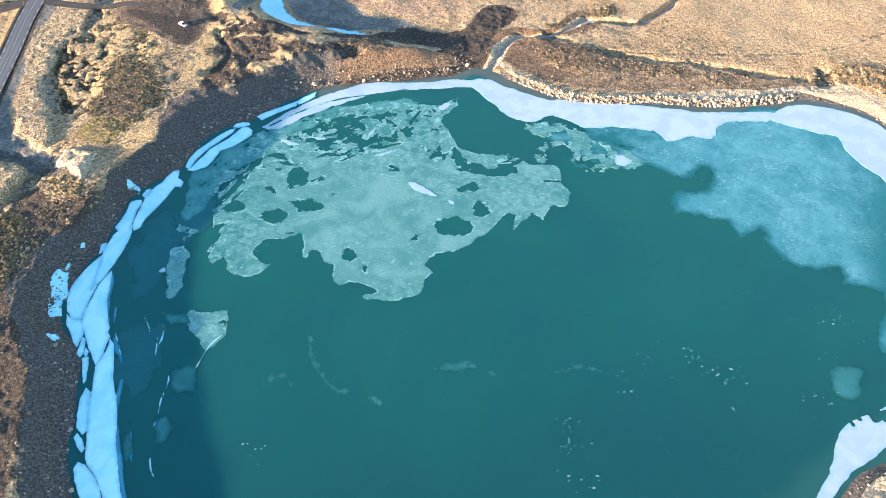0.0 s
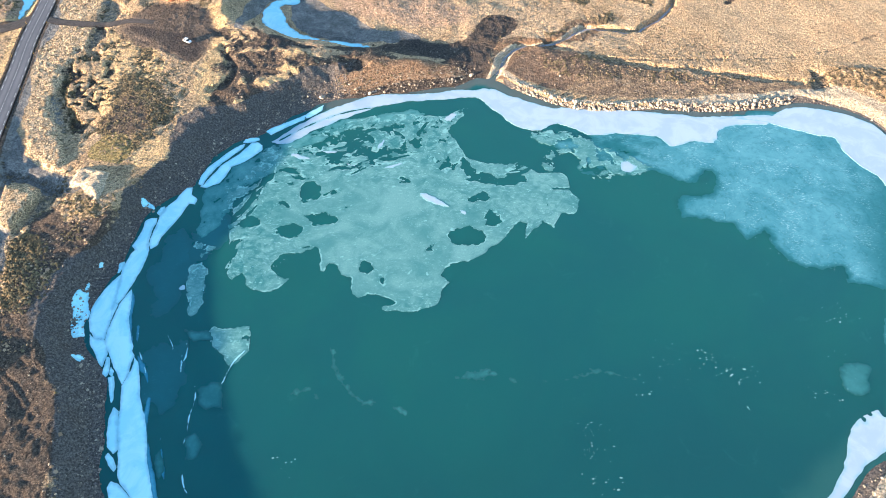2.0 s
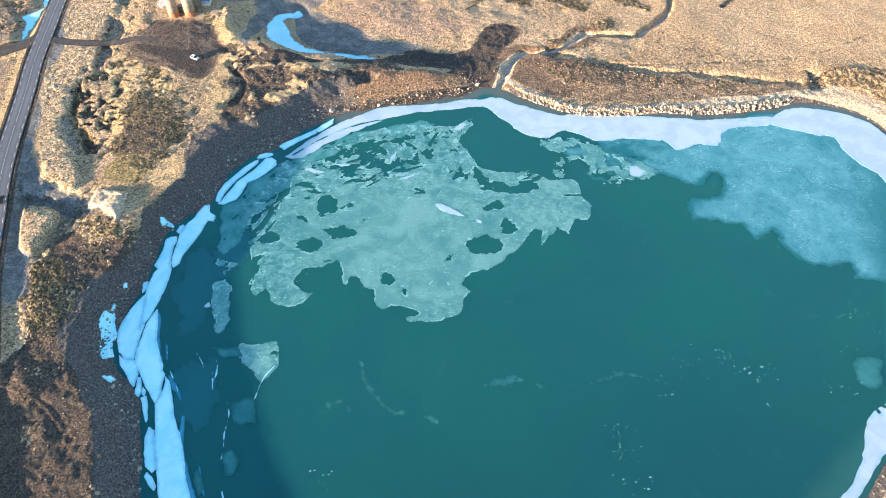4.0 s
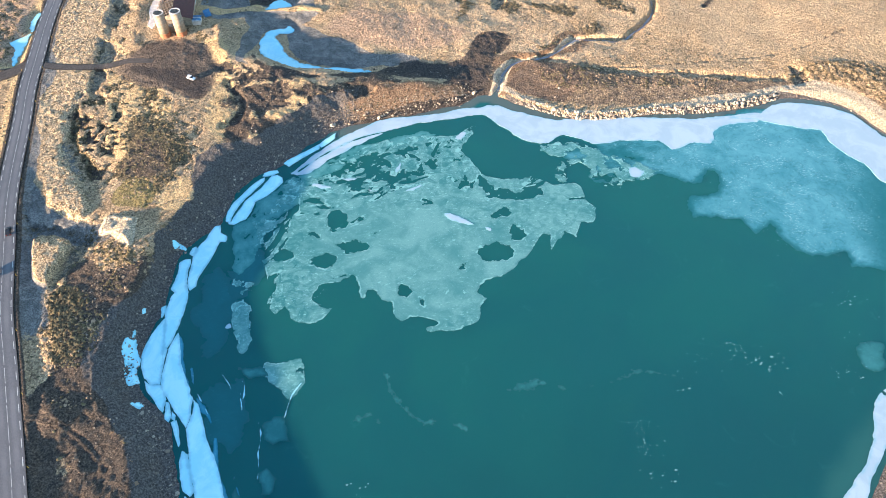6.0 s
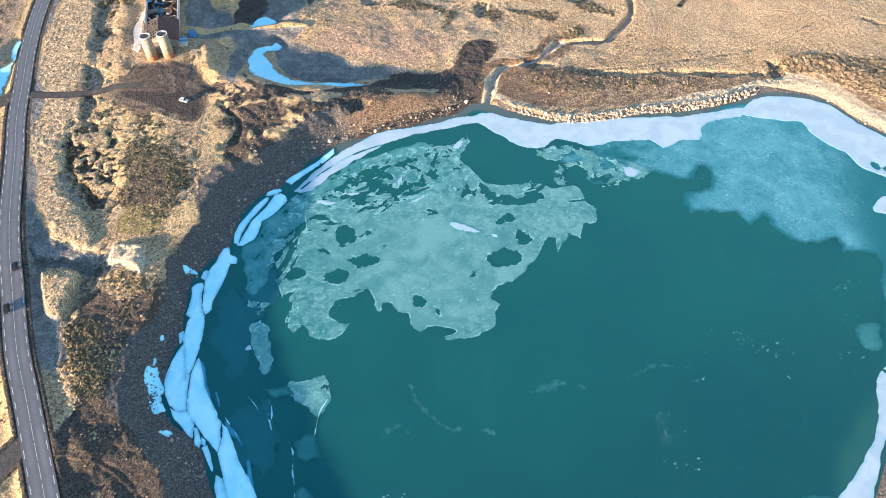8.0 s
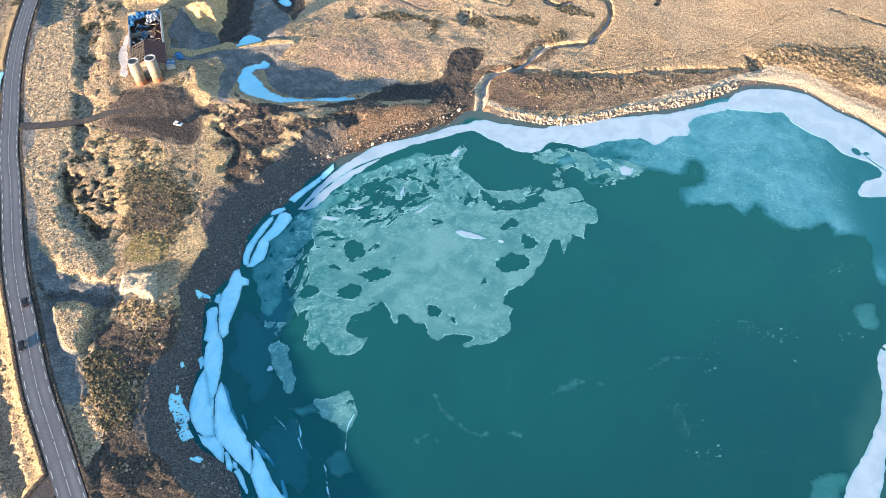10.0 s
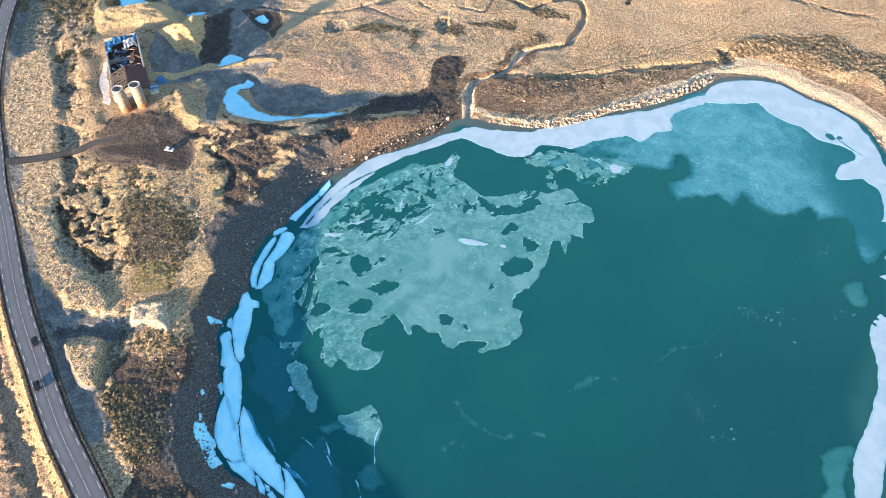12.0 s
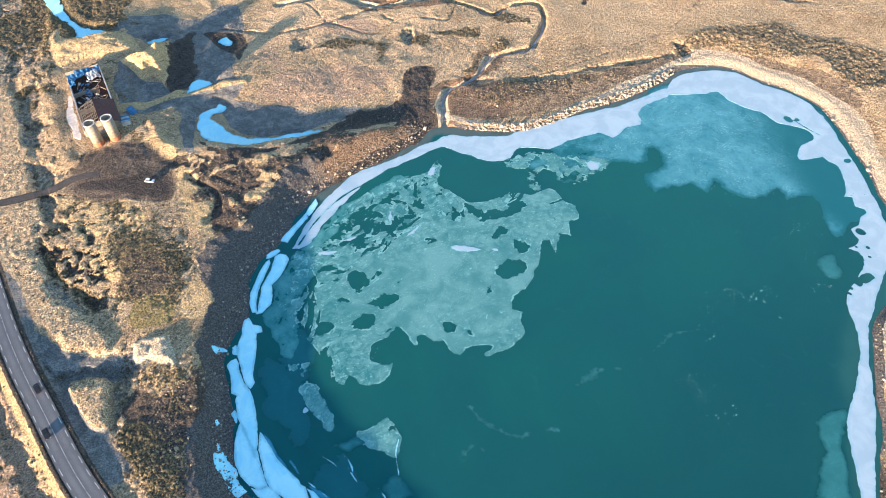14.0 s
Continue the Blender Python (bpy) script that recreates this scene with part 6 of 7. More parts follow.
def farmhouse():
    """A burnt-out barn: a roofless hall to the north, a gabled block with half a roof to the south."""
    t = thing("ruined_barn", -128.5, 334, FARM_Z, 1.5, "burnt-out roofless barn with red and blue iron sheets", "ruin")
    for x0, y0, x1, y1, high, worn, seed, material in ((-8, -16, -8, 25, 3.6, 0.35, 1, WHITEWASH), (8, -8, 8, 25, 3.8, 0.3, 2, WHITEWASH), (-8, 25, 8, 25, 4.2, 0.3, 3, CONCRETE), (-8, -7, 8, -7, 3.4, 0.3, 4, CONCRETE), (-8, 8, 3, 8, 2.2, 0.5, 5, CONCRETE)):
        part("wall", broken_wall(x0, y0, x1, y1, high, 0.4, worn, seed), material, t)
    part("wall", prism([(-8, 0), (8, 0), (8, 3.6), (0, 6.6), (-8, 3.6)], -24.6, -24.2), CONCRETE, t, "cream gable wall")
    part("wall", block(7.8, -24.2, 0, 8.2, -7.2, 3.5, 0.03), CONCRETE, t)
    part("wall", block(-8.2, -24.2, 0, -7.8, -16, 3.5, 0.03), WHITEWASH, t)
    part("floor", panel([(-7.6, -6.6, 0.05), (7.6, -6.6, 0.05), (7.6, 24.6, 0.05), (-7.6, 24.6, 0.05)], 26, 0.3, 0.0, 1.1, 6), CHARRED, t, "floor of black burnt rubble")
    part("floor", block(-7.6, -24, 0.02, 7.6, -7.3, 0.2), CHARRED, t)
    part("roof", panel([(0, -24.8, 6.9), (9, -24.8, 3.5), (9, -6.6, 3.5), (0, -6.6, 6.9)], 8, 0.06, 0.07, 0.1, 7, 26), RED_IRON, t, "red-brown corrugated iron roof slope")
    for k in range(11):
        s = k / 10
        slat = part("roof_batten", block(-8.6 * s - 0.14, -24.6 + 2.6 * (k % 3 == 1), 6.75 - 3.25 * s, -8.6 * s + 0.14, -6.8 - 4.0 * (k % 4 == 2), 6.9 - 3.25 * s, 0.02), TIMBER, t)
    for k in range(8):
        y = -24 + 2.4 * k
        part("rafter", prism([(-8.6, 3.3), (-8.6, 3.5), (0, 6.75), (0, 6.5)], y, y + 0.22), TIMBER, t)
    rng = random.Random(12)
    for k, (x, y, wide, material) in enumerate(((-5.6, 20.5, 2.3, BLUE_IRON), (-2.0, 22.0, 2.1, BLUE_IRON), (1.6, 22.4, 2.0, BLUE_IRON), (4.4, 19.6, 1.9, WHITE_IRON), (6.3, 22.2, 1.6, BLUE_IRON), (-6.4, 16.4, 1.4, BLUE_IRON), (2.2, 17.2, 1.5, WHITE_IRON))):
        z = rng.uniform(3.0, 4.0)
        skew = rng.uniform(-1.2, 1.2)
        part("roof_sheet", panel([(x - wide + skew, y - rng.uniform(2, 3.4), z - rng.uniform(0.4, 1.8)), (x + wide + skew, y - rng.uniform(1.6, 3.0), z - rng.uniform(0.2, 1.4)), (x + wide, y + rng.uniform(1.8, 2.8), z + 0.3), (x - wide, y + rng.uniform(2.0, 2.8), z + 0.2)], 6, 0.05, 0.05, 1.1, 20 + k, 8), material, t, "buckled blue iron roof sheet" if material is BLUE_IRON else "buckled pale iron roof sheet")
    for k in range(30):
        x, y, turn, long = rng.uniform(-6.5, 6.5), rng.uniform(-5, 17), rng.uniform(0, 180), rng.uniform(3, 7)
        beam = part("fallen_beam", block(-long / 2, -0.14, -0.12, long / 2, 0.14, 0.14, 0.02), TIMBER, t)
        beam.matrix_basis = pose(x, y, rng.uniform(0.7, 1.7), rng.uniform(-8, 8), rng.uniform(-14, 14), turn)
    for k in range(16):
        x, y = rng.uniform(-6, 6), rng.uniform(-4, 17)
        s, turn = rng.uniform(0.5, 1.2), rng.uniform(0, 3.1)
        c, d = s * math.cos(turn), s * math.sin(turn)
        z = rng.uniform(0.8, 1.6)
        part("fallen_sheet", panel([(x - c, y - d, z), (x + c, y + d, z + 0.4), (x + c - d, y + d + c, z + 0.6), (x - c - d, y - d + c, z + 0.1)], 4, 0.05, 0.0, 0.5, 40 + k), BLUE_IRON if k < 8 else WHITE_IRON, t, "fallen iron sheet")
    part("plaster", panel([(7.74, 2, 0.4), (7.74, 11, 0.4), (7.74, 10.4, 3.2), (7.74, 2.6, 3.0)], 5, 0.05, 0.0, 0.1, 60), ORANGE, t, "orange plaster on the inner wall")
    part("porch", block(-3.6, -29, 0, 3.2, -24.6, 3.0, 0.05), CONCRETE, t, "cream lean-to between the silos")
    part("porch_roof", panel([(-3.9, -29.3, 3.05), (3.5, -29.3, 3.05), (3.5, -24.7, 3.7), (-3.9, -24.7, 3.7)], 5, 0.08, 0.0, 0.2, 61), TIMBER, t)
    part("shed", block(8.4, -25, 0, 12.2, -20, 2.1, 0.05), WHITEWASH, t, "low white lean-to shed")
    for k in range(4):
        part("shed_roof", panel([(8.3, -25.3 + 1.35 * k, 2.5), (12.6, -25.3 + 1.35 * k, 2.15), (12.6, -24.1 + 1.35 * k, 2.15), (8.3, -24.1 + 1.35 * k, 2.5)], 4, 0.05, 0.04, 0.1, 62 + k, 6), BLUE_IRON if k % 2 else WHITE_IRON, t, "blue or white iron roof strip")
    return t


def silo(x, y, turn):
    t = thing("silo", x, y, FARM_Z, turn, "tall cream concrete silo, open at the top, beside the ruin", "silo", "pair of silos")
    part("base", tube(2.56, 2.53, 0, 2.3, 0.3), BRICK, t, "rust-stained brick-red base")
    part("body", tube(2.5, 2.46, 2.3, 12.2, 0.28), CONCRETE, t, "", True)
    for k in range(5):
        hoop = part("hoop", tube(2.54, 2.54, 3.6 + 1.9 * k, 3.75 + 1.9 * k, 0.12), TIMBER, t)
    part("rim", tube(2.6, 2.6, 12.2, 12.5, 0.5), WHITEWASH, t, "pale worn rim")
    # A near-black disc puts the shade inside the silo into colour.
    part("inner_shade", disc(2.25, 8.5, 32, 0.5), SILO_SHADE, t, "dark disc for the shaded inside")
    return t


farmhouse()
silo(-131.6, 302.2, 10)
silo(-124.0, 302.6, 70)
fallen = rounded([(-138.2, 344.5), (-138.2, 330), (-138.0, 311), (-140.2, 310.5), (-141.6, 317), (-142.6, 325), (-141.8, 331), (-140.4, 336), (-139.6, 342)], True, 2)
slab = sheet("fallen_wall", ragged_ring(fallen, 1.2, 3, 260), box_of(fallen), 0.3, FARM_Z + 0.45, FARM_Z - 0.1, WHITEWASH)
tagged(slab, "fallen whitewashed wall lying beside the ruin", "rubble")
leaf = thing("iron_sheet", -113.5, 318.5, height(-113.5, 318.5) + 0.1, 20, "loose sheet of blue corrugated iron lying on turf", "iron sheet")
part("sheet", panel([(-1.6, -3.2, 0.25), (1.6, -3.2, 0.5), (1.7, 3.2, 0.9), (-1.6, 3.0, 0.5)], 6, 0.05, 0.06, 0.3, 90, 10), BLUE_IRON, leaf)


# ---- cars ----
def paint_material(name, colour):
    n = Nodes(name, 0.3)
    n.p.inputs["Specular IOR Level"].default_value = 0.5
    return n.done(n.mix(n.ramp(n.noise(1.2, 4), 0.4, 0.7, 0.0, 0.25), colour, tuple(0.6 * v for v in colour)), n.noise(0.6), 0.02, 0.02)


GLASS = paint_material("dark car glass", (0.012, 0.014, 0.018))
RUBBER = plain("tyre rubber", (0.015, 0.015, 0.015), (0.03, 0.03, 0.03), 4.0, 0.9)
LAMP = plain("lamp glass", (0.45, 0.45, 0.45), (0.6, 0.6, 0.6), 4.0, 0.2)
TAIL = plain("tail lamp", (0.25, 0.02, 0.02), (0.35, 0.03, 0.03), 4.0, 0.3)
RIM = plain("alloy", (0.35, 0.35, 0.36), (0.5, 0.5, 0.5), 4.0, 0.4, metal=0.8)


def car(x, y, z, turn, colour, label, long=4.3):
    t = thing("car", x, y, z, turn, label, "car", "cars")
    coat = paint_material("car paint", colour)
    k = long / 4.3
    side = [(-2.12, 0.32), (2.1, 0.3), (2.15, 0.62), (1.95, 0.82), (1.0, 0.98), (-1.9, 1.0), (-2.15, 0.75)]
    body = prism([(a * k, b) for a, b in side], -0.88, 0.88, 0.07)
    part("body", body, coat, t)
    cabin = prism([(1.15 * k, 0.95), (0.45 * k, 1.46), (-1.35 * k, 1.5), (-1.95 * k, 0.98)], -0.78, 0.78, 0.06)
    part("cabin", cabin, GLASS, t, "dark window band")
    part("roof", block(-1.42 * k, -0.68, 1.44, 0.42 * k, 0.68, 1.54, 0.04), coat, t)
    part("windscreen", panel([(0.5 * k, -0.7, 1.45), (1.12 * k, -0.74, 1.0), (1.12 * k, 0.74, 1.0), (0.5 * k, 0.7, 1.45)], 2, 0.03), GLASS, t)
    for sx in (-1, 1):
        for sy in (-1, 1):
            bm = bmesh.new()
            bmesh.ops.create_cone(bm, cap_ends=True, segments=18, radius1=0.33, radius2=0.33, depth=0.22, matrix=pose(sx * 1.3 * k, sy * 0.8, 0.33, 90))
            wheel = part("wheel", bm, RUBBER, t)
            bm = bmesh.new()
            bmesh.ops.create_cone(bm, cap_ends=True, segments=12, radius1=0.2, radius2=0.17, depth=0.03, matrix=pose(sx * 1.3 * k, sy * 0.92, 0.33, 90))
            part("hubcap", bm, RIM, wheel, "pale hubcap")
    for sy in (-0.62, 0.62):
        part("headlight", block(2.0 * k, sy - 0.18, 0.58, 2.16 * k, sy + 0.18, 0.74, 0.03), LAMP, t)
        part("tail_light", block(-2.17 * k, sy - 0.16, 0.66, -2.05 * k, sy + 0.16, 0.86, 0.03), TAIL, t)
        part("wing_mirror", block(0.75 * k, 1.4 * sy - 0.1, 0.98, 0.9 * k, 1.4 * sy + 0.1, 1.12, 0.03), coat, t)
    return t


car(-116.0, 266.2, height(-116, 266.2) + 0.12, -35, (0.78, 0.79, 0.80), "white hatchback parked in the dark gravel yard", 4.2)
for x, y, offset, back, label in ((-171, 174, 1.7, 0, "dark hatchback driving on the asphalt road"), (-171, 163, -1.9, 180, "dark estate car driving on the asphalt road")):
    s = reach[np.argmin(np.hypot(road_line[:, 0] - x, road_line[:, 1] - y))] + (0 if back else 8)
    px, py, pz, head = on_road(s, offset)
    car(px, py, pz + 0.01, head + back, (0.02, 0.021, 0.024), label, 4.4)

# ---- marker posts along the road ----
YELLOW = plain("yellow post", (0.55, 0.38, 0.05), (0.65, 0.48, 0.10), 3.0, 0.6)
s = 170.0
while s < 620:
    for offset in (-4.6, 4.6):
        x, y, z, head = on_road(s, offset)
        post = thing("marker_post", x, y, z - 0.15, head, "yellow plastic marker post at the road's edge", "marker post", "marker posts")
        part("post", block(-0.06, -0.05, 0, 0.06, 0.05, 1.05, 0.015), YELLOW, post)
        part("reflector", block(-0.065, -0.04, 0.75, 0.065, 0.04, 0.9, 0.01), WHITE_IRON, post, "pale reflector band")
    s += 25


# ---- stones ----
def stone_material():
    n = Nodes("stones", 0.9)
    c = n.mix(n.island(), (0.14, 0.115, 0.095), (0.54, 0.46, 0.36))
    c = n.mix(n.ramp(n.noise(2.5, 4), 0.4, 0.7, 0.0, 0.5), c, (0.22, 0.17, 0.13))
    return n.done(c, n.noise(4.0, 4), 0.5, 0.05)


def boulder_material():
    n = Nodes("boulders", 0.9)
    c = n.mix(n.chance(), (0.24, 0.19, 0.145), (0.56, 0.46, 0.345))
    c = n.mix(n.ramp(n.noise(2.0, 5), 0.4, 0.7, 0.0, 0.6), c, (0.24, 0.185, 0.14))
    return n.done(c, n.noise(3.0, 4), 0.5, 0.06)


STONES, BOULDERS = stone_material(), boulder_material()


def lump(seed, fine):
    """An angular stone about a metre across."""
    bm = bmesh.new()
    bmesh.ops.create_icosphere(bm, subdivisions=fine, radius=0.5)
    rng = random.Random(seed)
    cuts = [(Vector((rng.uniform(-1, 1), rng.uniform(-1, 1), rng.uniform(-0.4, 1))).normalized(), rng.uniform(0.26, 0.4)) for _ in range(6)]
    for v in bm.verts:
        for n, d in cuts:
            v.co -= n * max(0.0, v.co.dot(n) - d)
        v.co *= 1 + 0.25 * noise.noise(v.co * 3 + Vector((seed, 0, 0)))
        v.co.z *= 0.75
    return bm


boulder_meshes = []
for k in range(8):
    mesh = bpy.data.meshes.new("boulder")
    bm = lump(k, 2)
    bm.to_mesh(mesh)
    bm.free()
    mesh.materials.append(BOULDERS)
    boulder_meshes.append(mesh)
shapes = []
for k in range(6):
    bm = lump(20 + k, 1)
    bm.verts.ensure_lookup_table()
    shapes.append((np.array([v.co[:] for v in bm.verts]), np.array([[v.index for v in f.verts] for f in bm.faces])))
    bm.free()
rng = np.random.RandomState(11)


def along(line, many, lo, hi):
    """Places beside a line in plan, lo to hi metres to its left."""
    line = rounded(line, False, 6)
    gaps = np.concatenate([[0], np.cumsum(np.linalg.norm(np.diff(line, axis=0), axis=1))])
    s = rng.uniform(0, gaps[-1], many)
    x, y = np.interp(s, gaps, line[:, 0]), np.interp(s, gaps, line[:, 1])
    u, v = np.interp(s + 0.5, gaps, line[:, 0]) - np.interp(s - 0.5, gaps, line[:, 0]), np.interp(s + 0.5, gaps, line[:, 1]) - np.interp(s - 0.5, gaps, line[:, 1])
    size, off = np.hypot(u, v) + 1e-6, rng.uniform(lo, hi, many)
    return x - v / size * off, y + u / size * off


def scatter(name, x, y, size, words, sink=0.18):
    """Many stones in one mesh, set into the ground."""
    z = land(x, y)[0]
    verts, faces, count = [], [], 0
    for px, py, pz, s in zip(x, y, z, size):
        v, f = shapes[rng.randint(6)]
        a = rng.uniform(0, 6.28)
        w = v * s * rng.uniform(0.75, 1.3, 3)
        verts.append(np.stack([px + w[:, 0] * math.cos(a) - w[:, 1] * math.sin(a), py + w[:, 0] * math.sin(a) + w[:, 1] * math.cos(a), pz + w[:, 2] + sink * s], 1))
        faces.append(f + count)
        count += len(v)
    return tagged(mesh_object(name, np.concatenate(verts).tolist(), np.concatenate(faces).tolist(), STONES), words, "stones", kind="stuff")


bx, by = along(SHORE_NORTH[1:10], 258, 0.1, 3.6)
cx, cy = along(SHORE_WEST[20:], 30, 0.6, 4.0)
ex, ey = along(SHORE_NORTH[10:], 12, 0.4, 3.0)
bx, by = np.concatenate([bx, cx, ex]), np.concatenate([by, cy, ey])
for x, y, z in zip(bx, by, land(bx, by)[0]):
    size = rng.uniform(0.7, 1.4) if rng.rand() < 0.7 else rng.uniform(1.3, 2.2)
    rock = new("boulder", boulder_meshes[rng.randint(8)])
    rock.matrix_basis = pose(x, y, z + 0.16 * size, rng.uniform(-20, 20), rng.uniform(-20, 20), rng.uniform(0, 360)) @ Matrix.Diagonal((size * rng.uniform(0.8, 1.3), size, size * rng.uniform(0.8, 1.1), 1))
    tagged(rock, "pale weathered boulder on the lake bank", "boulder", "boulders along the bank")
x1, y1 = along(SHORE_NORTH[1:10], 1250, 0.0, 3.6)
x2, y2 = along(SHORE_WEST[19:], 750, 0.5, 9)
x3, y3 = along(SHORE_NORTH[9:], 200, 0.0, 3)
scatter("bank_stones", np.concatenate([x1, x2, x3]), np.concatenate([y1, y2, y3]), np.where(np.arange(2200) < 260, rng.uniform(0.6, 1.4, 2200), rng.gamma(1.8, 0.14, 2200) + 0.15), "pale broken stones along the sunlit lake bank")
x1, y1 = along(SHORE_WEST[3:20], 900, 0.5, 24)
x2, y2 = along(SHORE_WEST[3:20], 1900, 0.0, 6)
x1, y1 = np.concatenate([x1, x2]), np.concatenate([y1, y2])
scatter("beach_stones", x1, y1, np.minimum(1.7, rng.gamma(0.8, 0.20, 2800) + 0.10), "grey stones strewn over the dark beach")
x1, y1 = along([(-95, 252), (-60, 252), (-30, 247), (12, 250)], 800, -12, 18)
scatter("ridge_stones", x1, y1, rng.gamma(1.5, 0.12, 800) + 0.12, "pale stones strewn over the dark ridge")
x1, y1 = along(SHORE_EAST[1:11], 900, 0.6, 8)
scatter("shore_stones", x1, y1, rng.gamma(1.8, 0.14, 900) + 0.14, "pale stones along the sunlit eastern shore")
x1, y1 = along([(45, 240), (90, 236), (130, 236)], 260, -4, 6)
scatter("terrace_stones", x1, y1, rng.gamma(1.5, 0.14, 260) + 0.15, "stones on the bare brown terrace")


# ---- tufts of grass and scrub ----
def tuft_material(name, low, high, dark):
    n = Nodes(name, 0.95)
    c = n.mix(n.island(), low, high)
    c = n.mix(n.ramp(n.noise(0.04, 4), 0.45, 0.7, 0.0, 0.5), c, dark)
    return n.done(c)


def stuff(name, verts, faces, material, words, category):
    """Many small clumps in one mesh."""
    mesh = bpy.data.meshes.new(name)
    mesh.vertices.add(len(verts))
    mesh.vertices.foreach_set("co", verts.ravel())
    mesh.loops.add(faces.size)
    mesh.loops.foreach_set("vertex_index", faces.ravel().astype(np.int32))
    mesh.polygons.add(len(faces))
    mesh.polygons.foreach_set("loop_start", np.arange(0, faces.size, 3, dtype=np.int32))
    mesh.update(calc_edges=True)
    mesh.materials.append(material)
    return tagged(new(name, mesh), words, category, kind="stuff")


def domes(name, x, y, z, r, h, material, words, category):
    """Rounded tussocks: two rings of six and a crown, each leaning its own way."""
    many, sides = len(x), 6
    turn = rng.uniform(0, 6.28, many)[:, None] + np.arange(sides) * math.tau / sides
    lean = rng.uniform(-0.3, 0.3, (2, many)) * r
    rings = []
    for wide, up, drift in ((1.0, -0.15, 0.0), (0.8, 0.65, 0.6)):
        out = r[:, None] * wide * rng.uniform(0.7, 1.25, (many, sides))
        rise = z[:, None] + h[:, None] * up * rng.uniform(0.8, 1.2, (many, sides))
        rings.append(np.stack([x[:, None] + drift * lean[0][:, None] + out * np.cos(turn), y[:, None] + drift * lean[1][:, None] + out * np.sin(turn), rise], -1))
    crown = np.stack([x + lean[0], y + lean[1], z + h], -1)
    verts = np.concatenate([*rings, crown[:, None]], 1).reshape(-1, 3)
    k, a = np.arange(many)[:, None] * (2 * sides + 1), np.arange(sides)
    b = (a + 1) % sides
    faces = np.concatenate([np.stack([k + p, k + q, k + t + 0 * a], -1) for p, q, t in ((a, b, sides + a), (b, sides + b, sides + a), (sides + a, sides + b, 2 * sides))], 1).reshape(-1, 3)
    return stuff(name, verts, faces, material, words, category)


def tufts(name, x, y, z, r, h, material, words, category):
    """Pointed clumps, each a ring of five feet and a tip that leans."""
    many, sides = len(x), 5
    turn = rng.uniform(0, 6.28, many)[:, None] + np.arange(sides) * math.tau / sides
    out = r[:, None] * rng.uniform(0.7, 1.25, (many, sides))
    foot = np.stack([x[:, None] + out * np.cos(turn), y[:, None] + out * np.sin(turn), np.broadcast_to((z - 0.12)[:, None], out.shape)], -1)
    tip = np.stack([x + r * rng.uniform(-0.4, 0.4, many), y + r * rng.uniform(-0.4, 0.4, many), z + h], -1)
    verts = np.concatenate([foot, tip[:, None]], 1).reshape(-1, 3)
    k = np.arange(many)[:, None] * (sides + 1)
    a = np.arange(sides)
    faces = np.stack([k + a, k + (a + 1) % sides, np.broadcast_to(k + sides, (many, sides))], -1).reshape(-1, 3)
    return stuff(name, verts, faces, material, words, category)


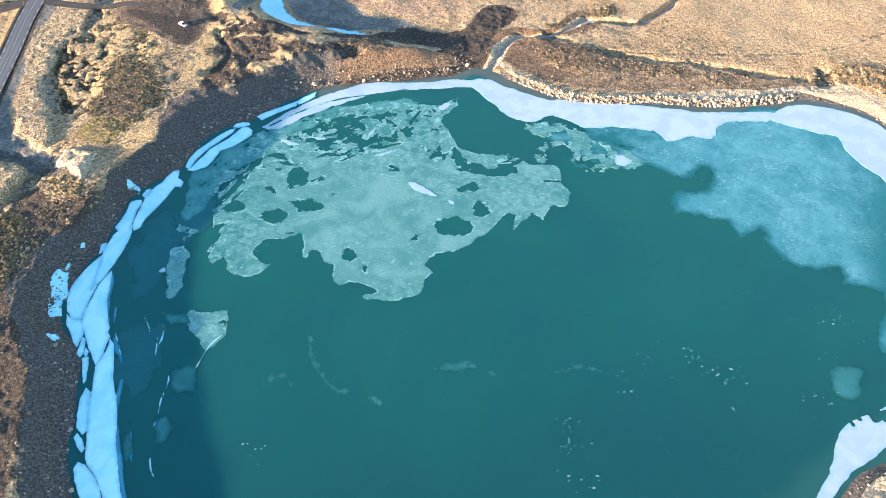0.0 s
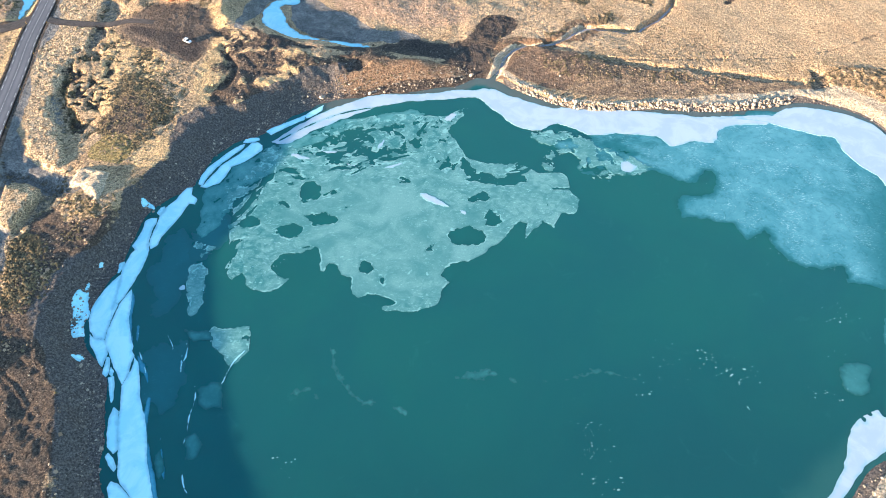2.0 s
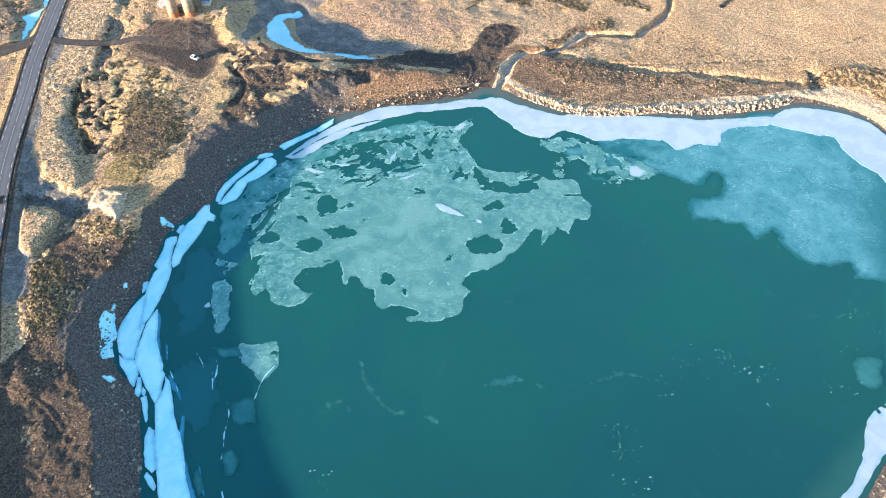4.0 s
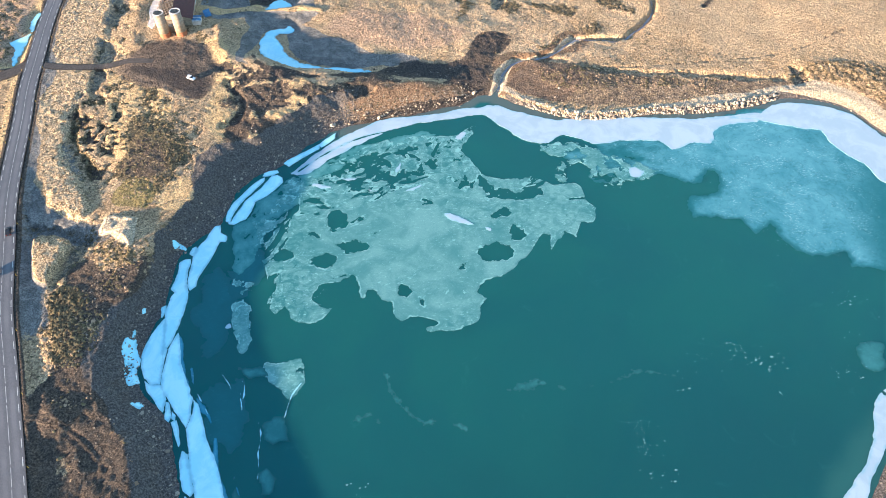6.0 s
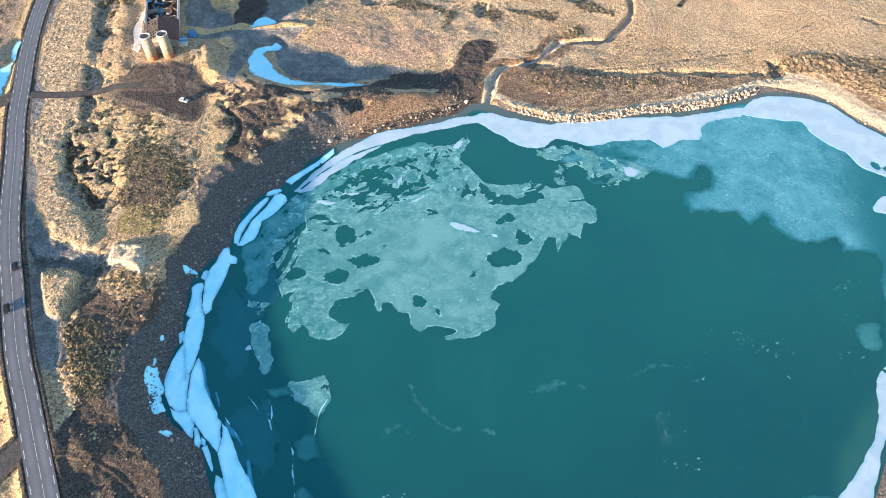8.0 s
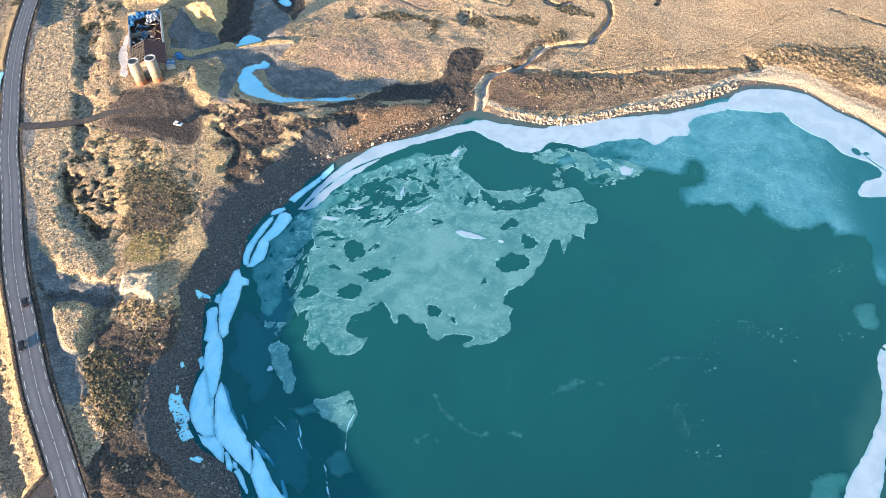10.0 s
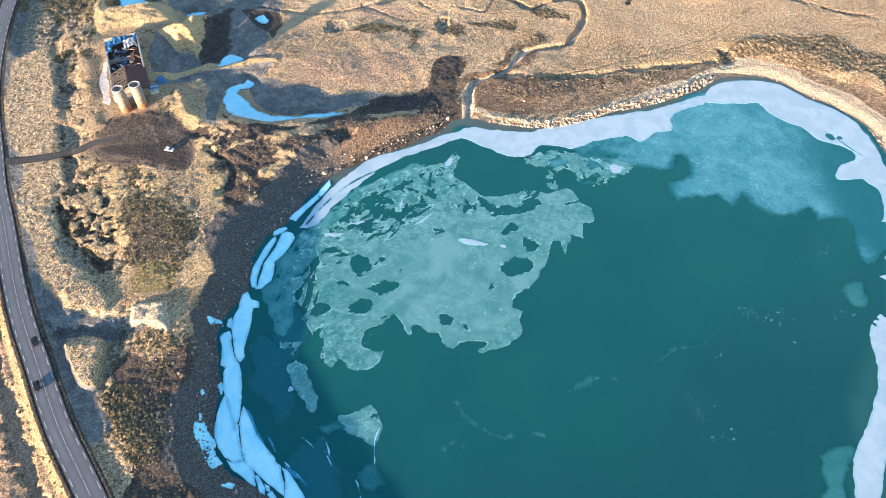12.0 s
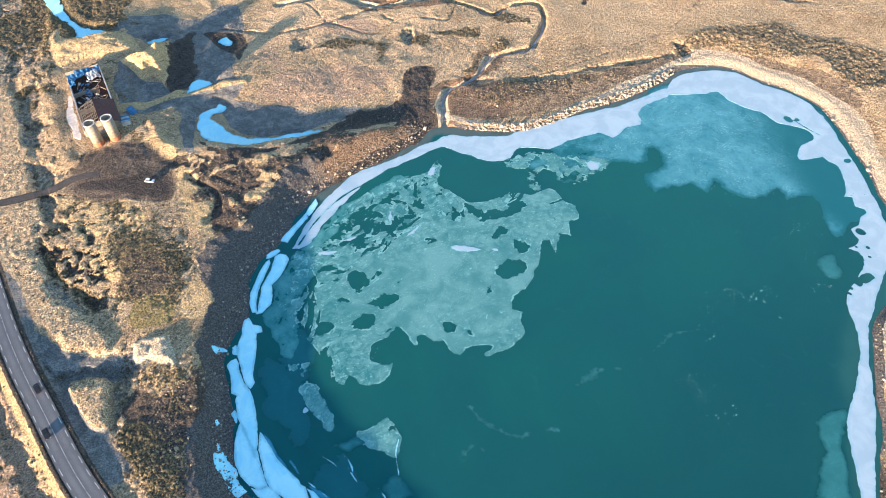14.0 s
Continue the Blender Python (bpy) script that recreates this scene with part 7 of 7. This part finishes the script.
GRASS = tuft_material("dry grass tufts", (0.25, 0.17, 0.10), (0.48, 0.345, 0.22), (0.27, 0.18, 0.11))
BRUSH = tuft_material("heath scrub", (0.065, 0.052, 0.030), (0.245, 0.19, 0.10), (0.11, 0.092, 0.05))
x, y = rng.uniform(-225, 280, 500000), rng.uniform(20, 440, 500000)
seen = (y < 430 - 0.62 * np.clip(x + 140, 0, 400)) & (y > 290 + 1.9 * (x + 215) - 800) & (x > -150 - 0.42 * (y - 80))
x, y = x[seen], y[seen]
z, covers, edge = land(x, y)
turf = (edge > 3) & (covers["bare"] + 0.45 * fractal(x, y, 4, 4, 403, 0.7) < 0.55 + 0.4 * covers["tussock"]) & (covers["pale"] < 0.4) & (covers["murk"] < 0.5) & (covers["mud"] < 0.4 + covers["tussock"]) & ~((np.abs(x + 127) < 16) & (np.abs(y - 331) < 33))
turf &= (from_line(ROAD, x, y, 30)[0] > 5.5) & (z > 0.3)
for ring, _ in PONDS.values():
    turf &= inside(ring, x, y, 25) < -1
for line in TRACKS:
    turf &= from_line(line, x, y, 20)[0] > 2.4
turf &= from_line(CREEK, x, y, 30)[0] > 3.2
patchy = covers["heath"] + 0.5 * fractal(x, y, 5, 4, 401, 0.7)
scrub = turf & (rng.rand(len(x)) < 0.55 * smooth(patchy, 0.35, 0.75) + 0.025 + 0.35 * (np.max([inside(r, x, y, 25) for r in SCRUB], 0) > -1))
grass = turf & ~scrub & (patchy < 0.7) & (rng.rand(len(x)) < (0.6 - 0.25 * covers["wool"]) * (1 - 0.6 * covers["tan"]) * (1 - 0.6 * (y < 165) * (x < -112) * (x > -146)))
tussock = turf & ~scrub & (rng.rand(len(x)) < 0.07 * covers["tussock"] + 0.05 * smooth(fractal(x, y, 18, 4, 407, 0.65), 0.1, 0.4))
tall = rng.rand(len(x)) < 0.03 + 0.10 * smooth(fractal(x, y, 9, 4, 405, 0.7), 0.1, 0.4)
big = 1 + tall * rng.uniform(0.7, 1.5, len(x)) * (1 - 0.6 * covers["tan"])
many = int(grass.sum())
tufts("grass_tufts", x[grass], y[grass], z[grass], rng.uniform(0.16, 0.42, many) * big[grass], rng.uniform(0.05, 0.15, many) * (1 - 0.4 * covers["tan"][grass]) * big[grass], GRASS, "tufts of dry straw-coloured grass on the turf", "grass")
many = int(scrub.sum())
tufts("heath_scrub", x[scrub], y[scrub], z[scrub], rng.uniform(0.3, 0.75, many), rng.uniform(0.2, 0.55, many), BRUSH, "low dark heath scrub with straw-coloured tips", "scrub")
many = int(tussock.sum())
domes("grass_tussocks", x[tussock], y[tussock], z[tussock], rng.uniform(0.22, 0.55, many), rng.uniform(0.08, 0.28, many), GRASS, "rounded tussocks of dry straw-coloured grass", "grass")
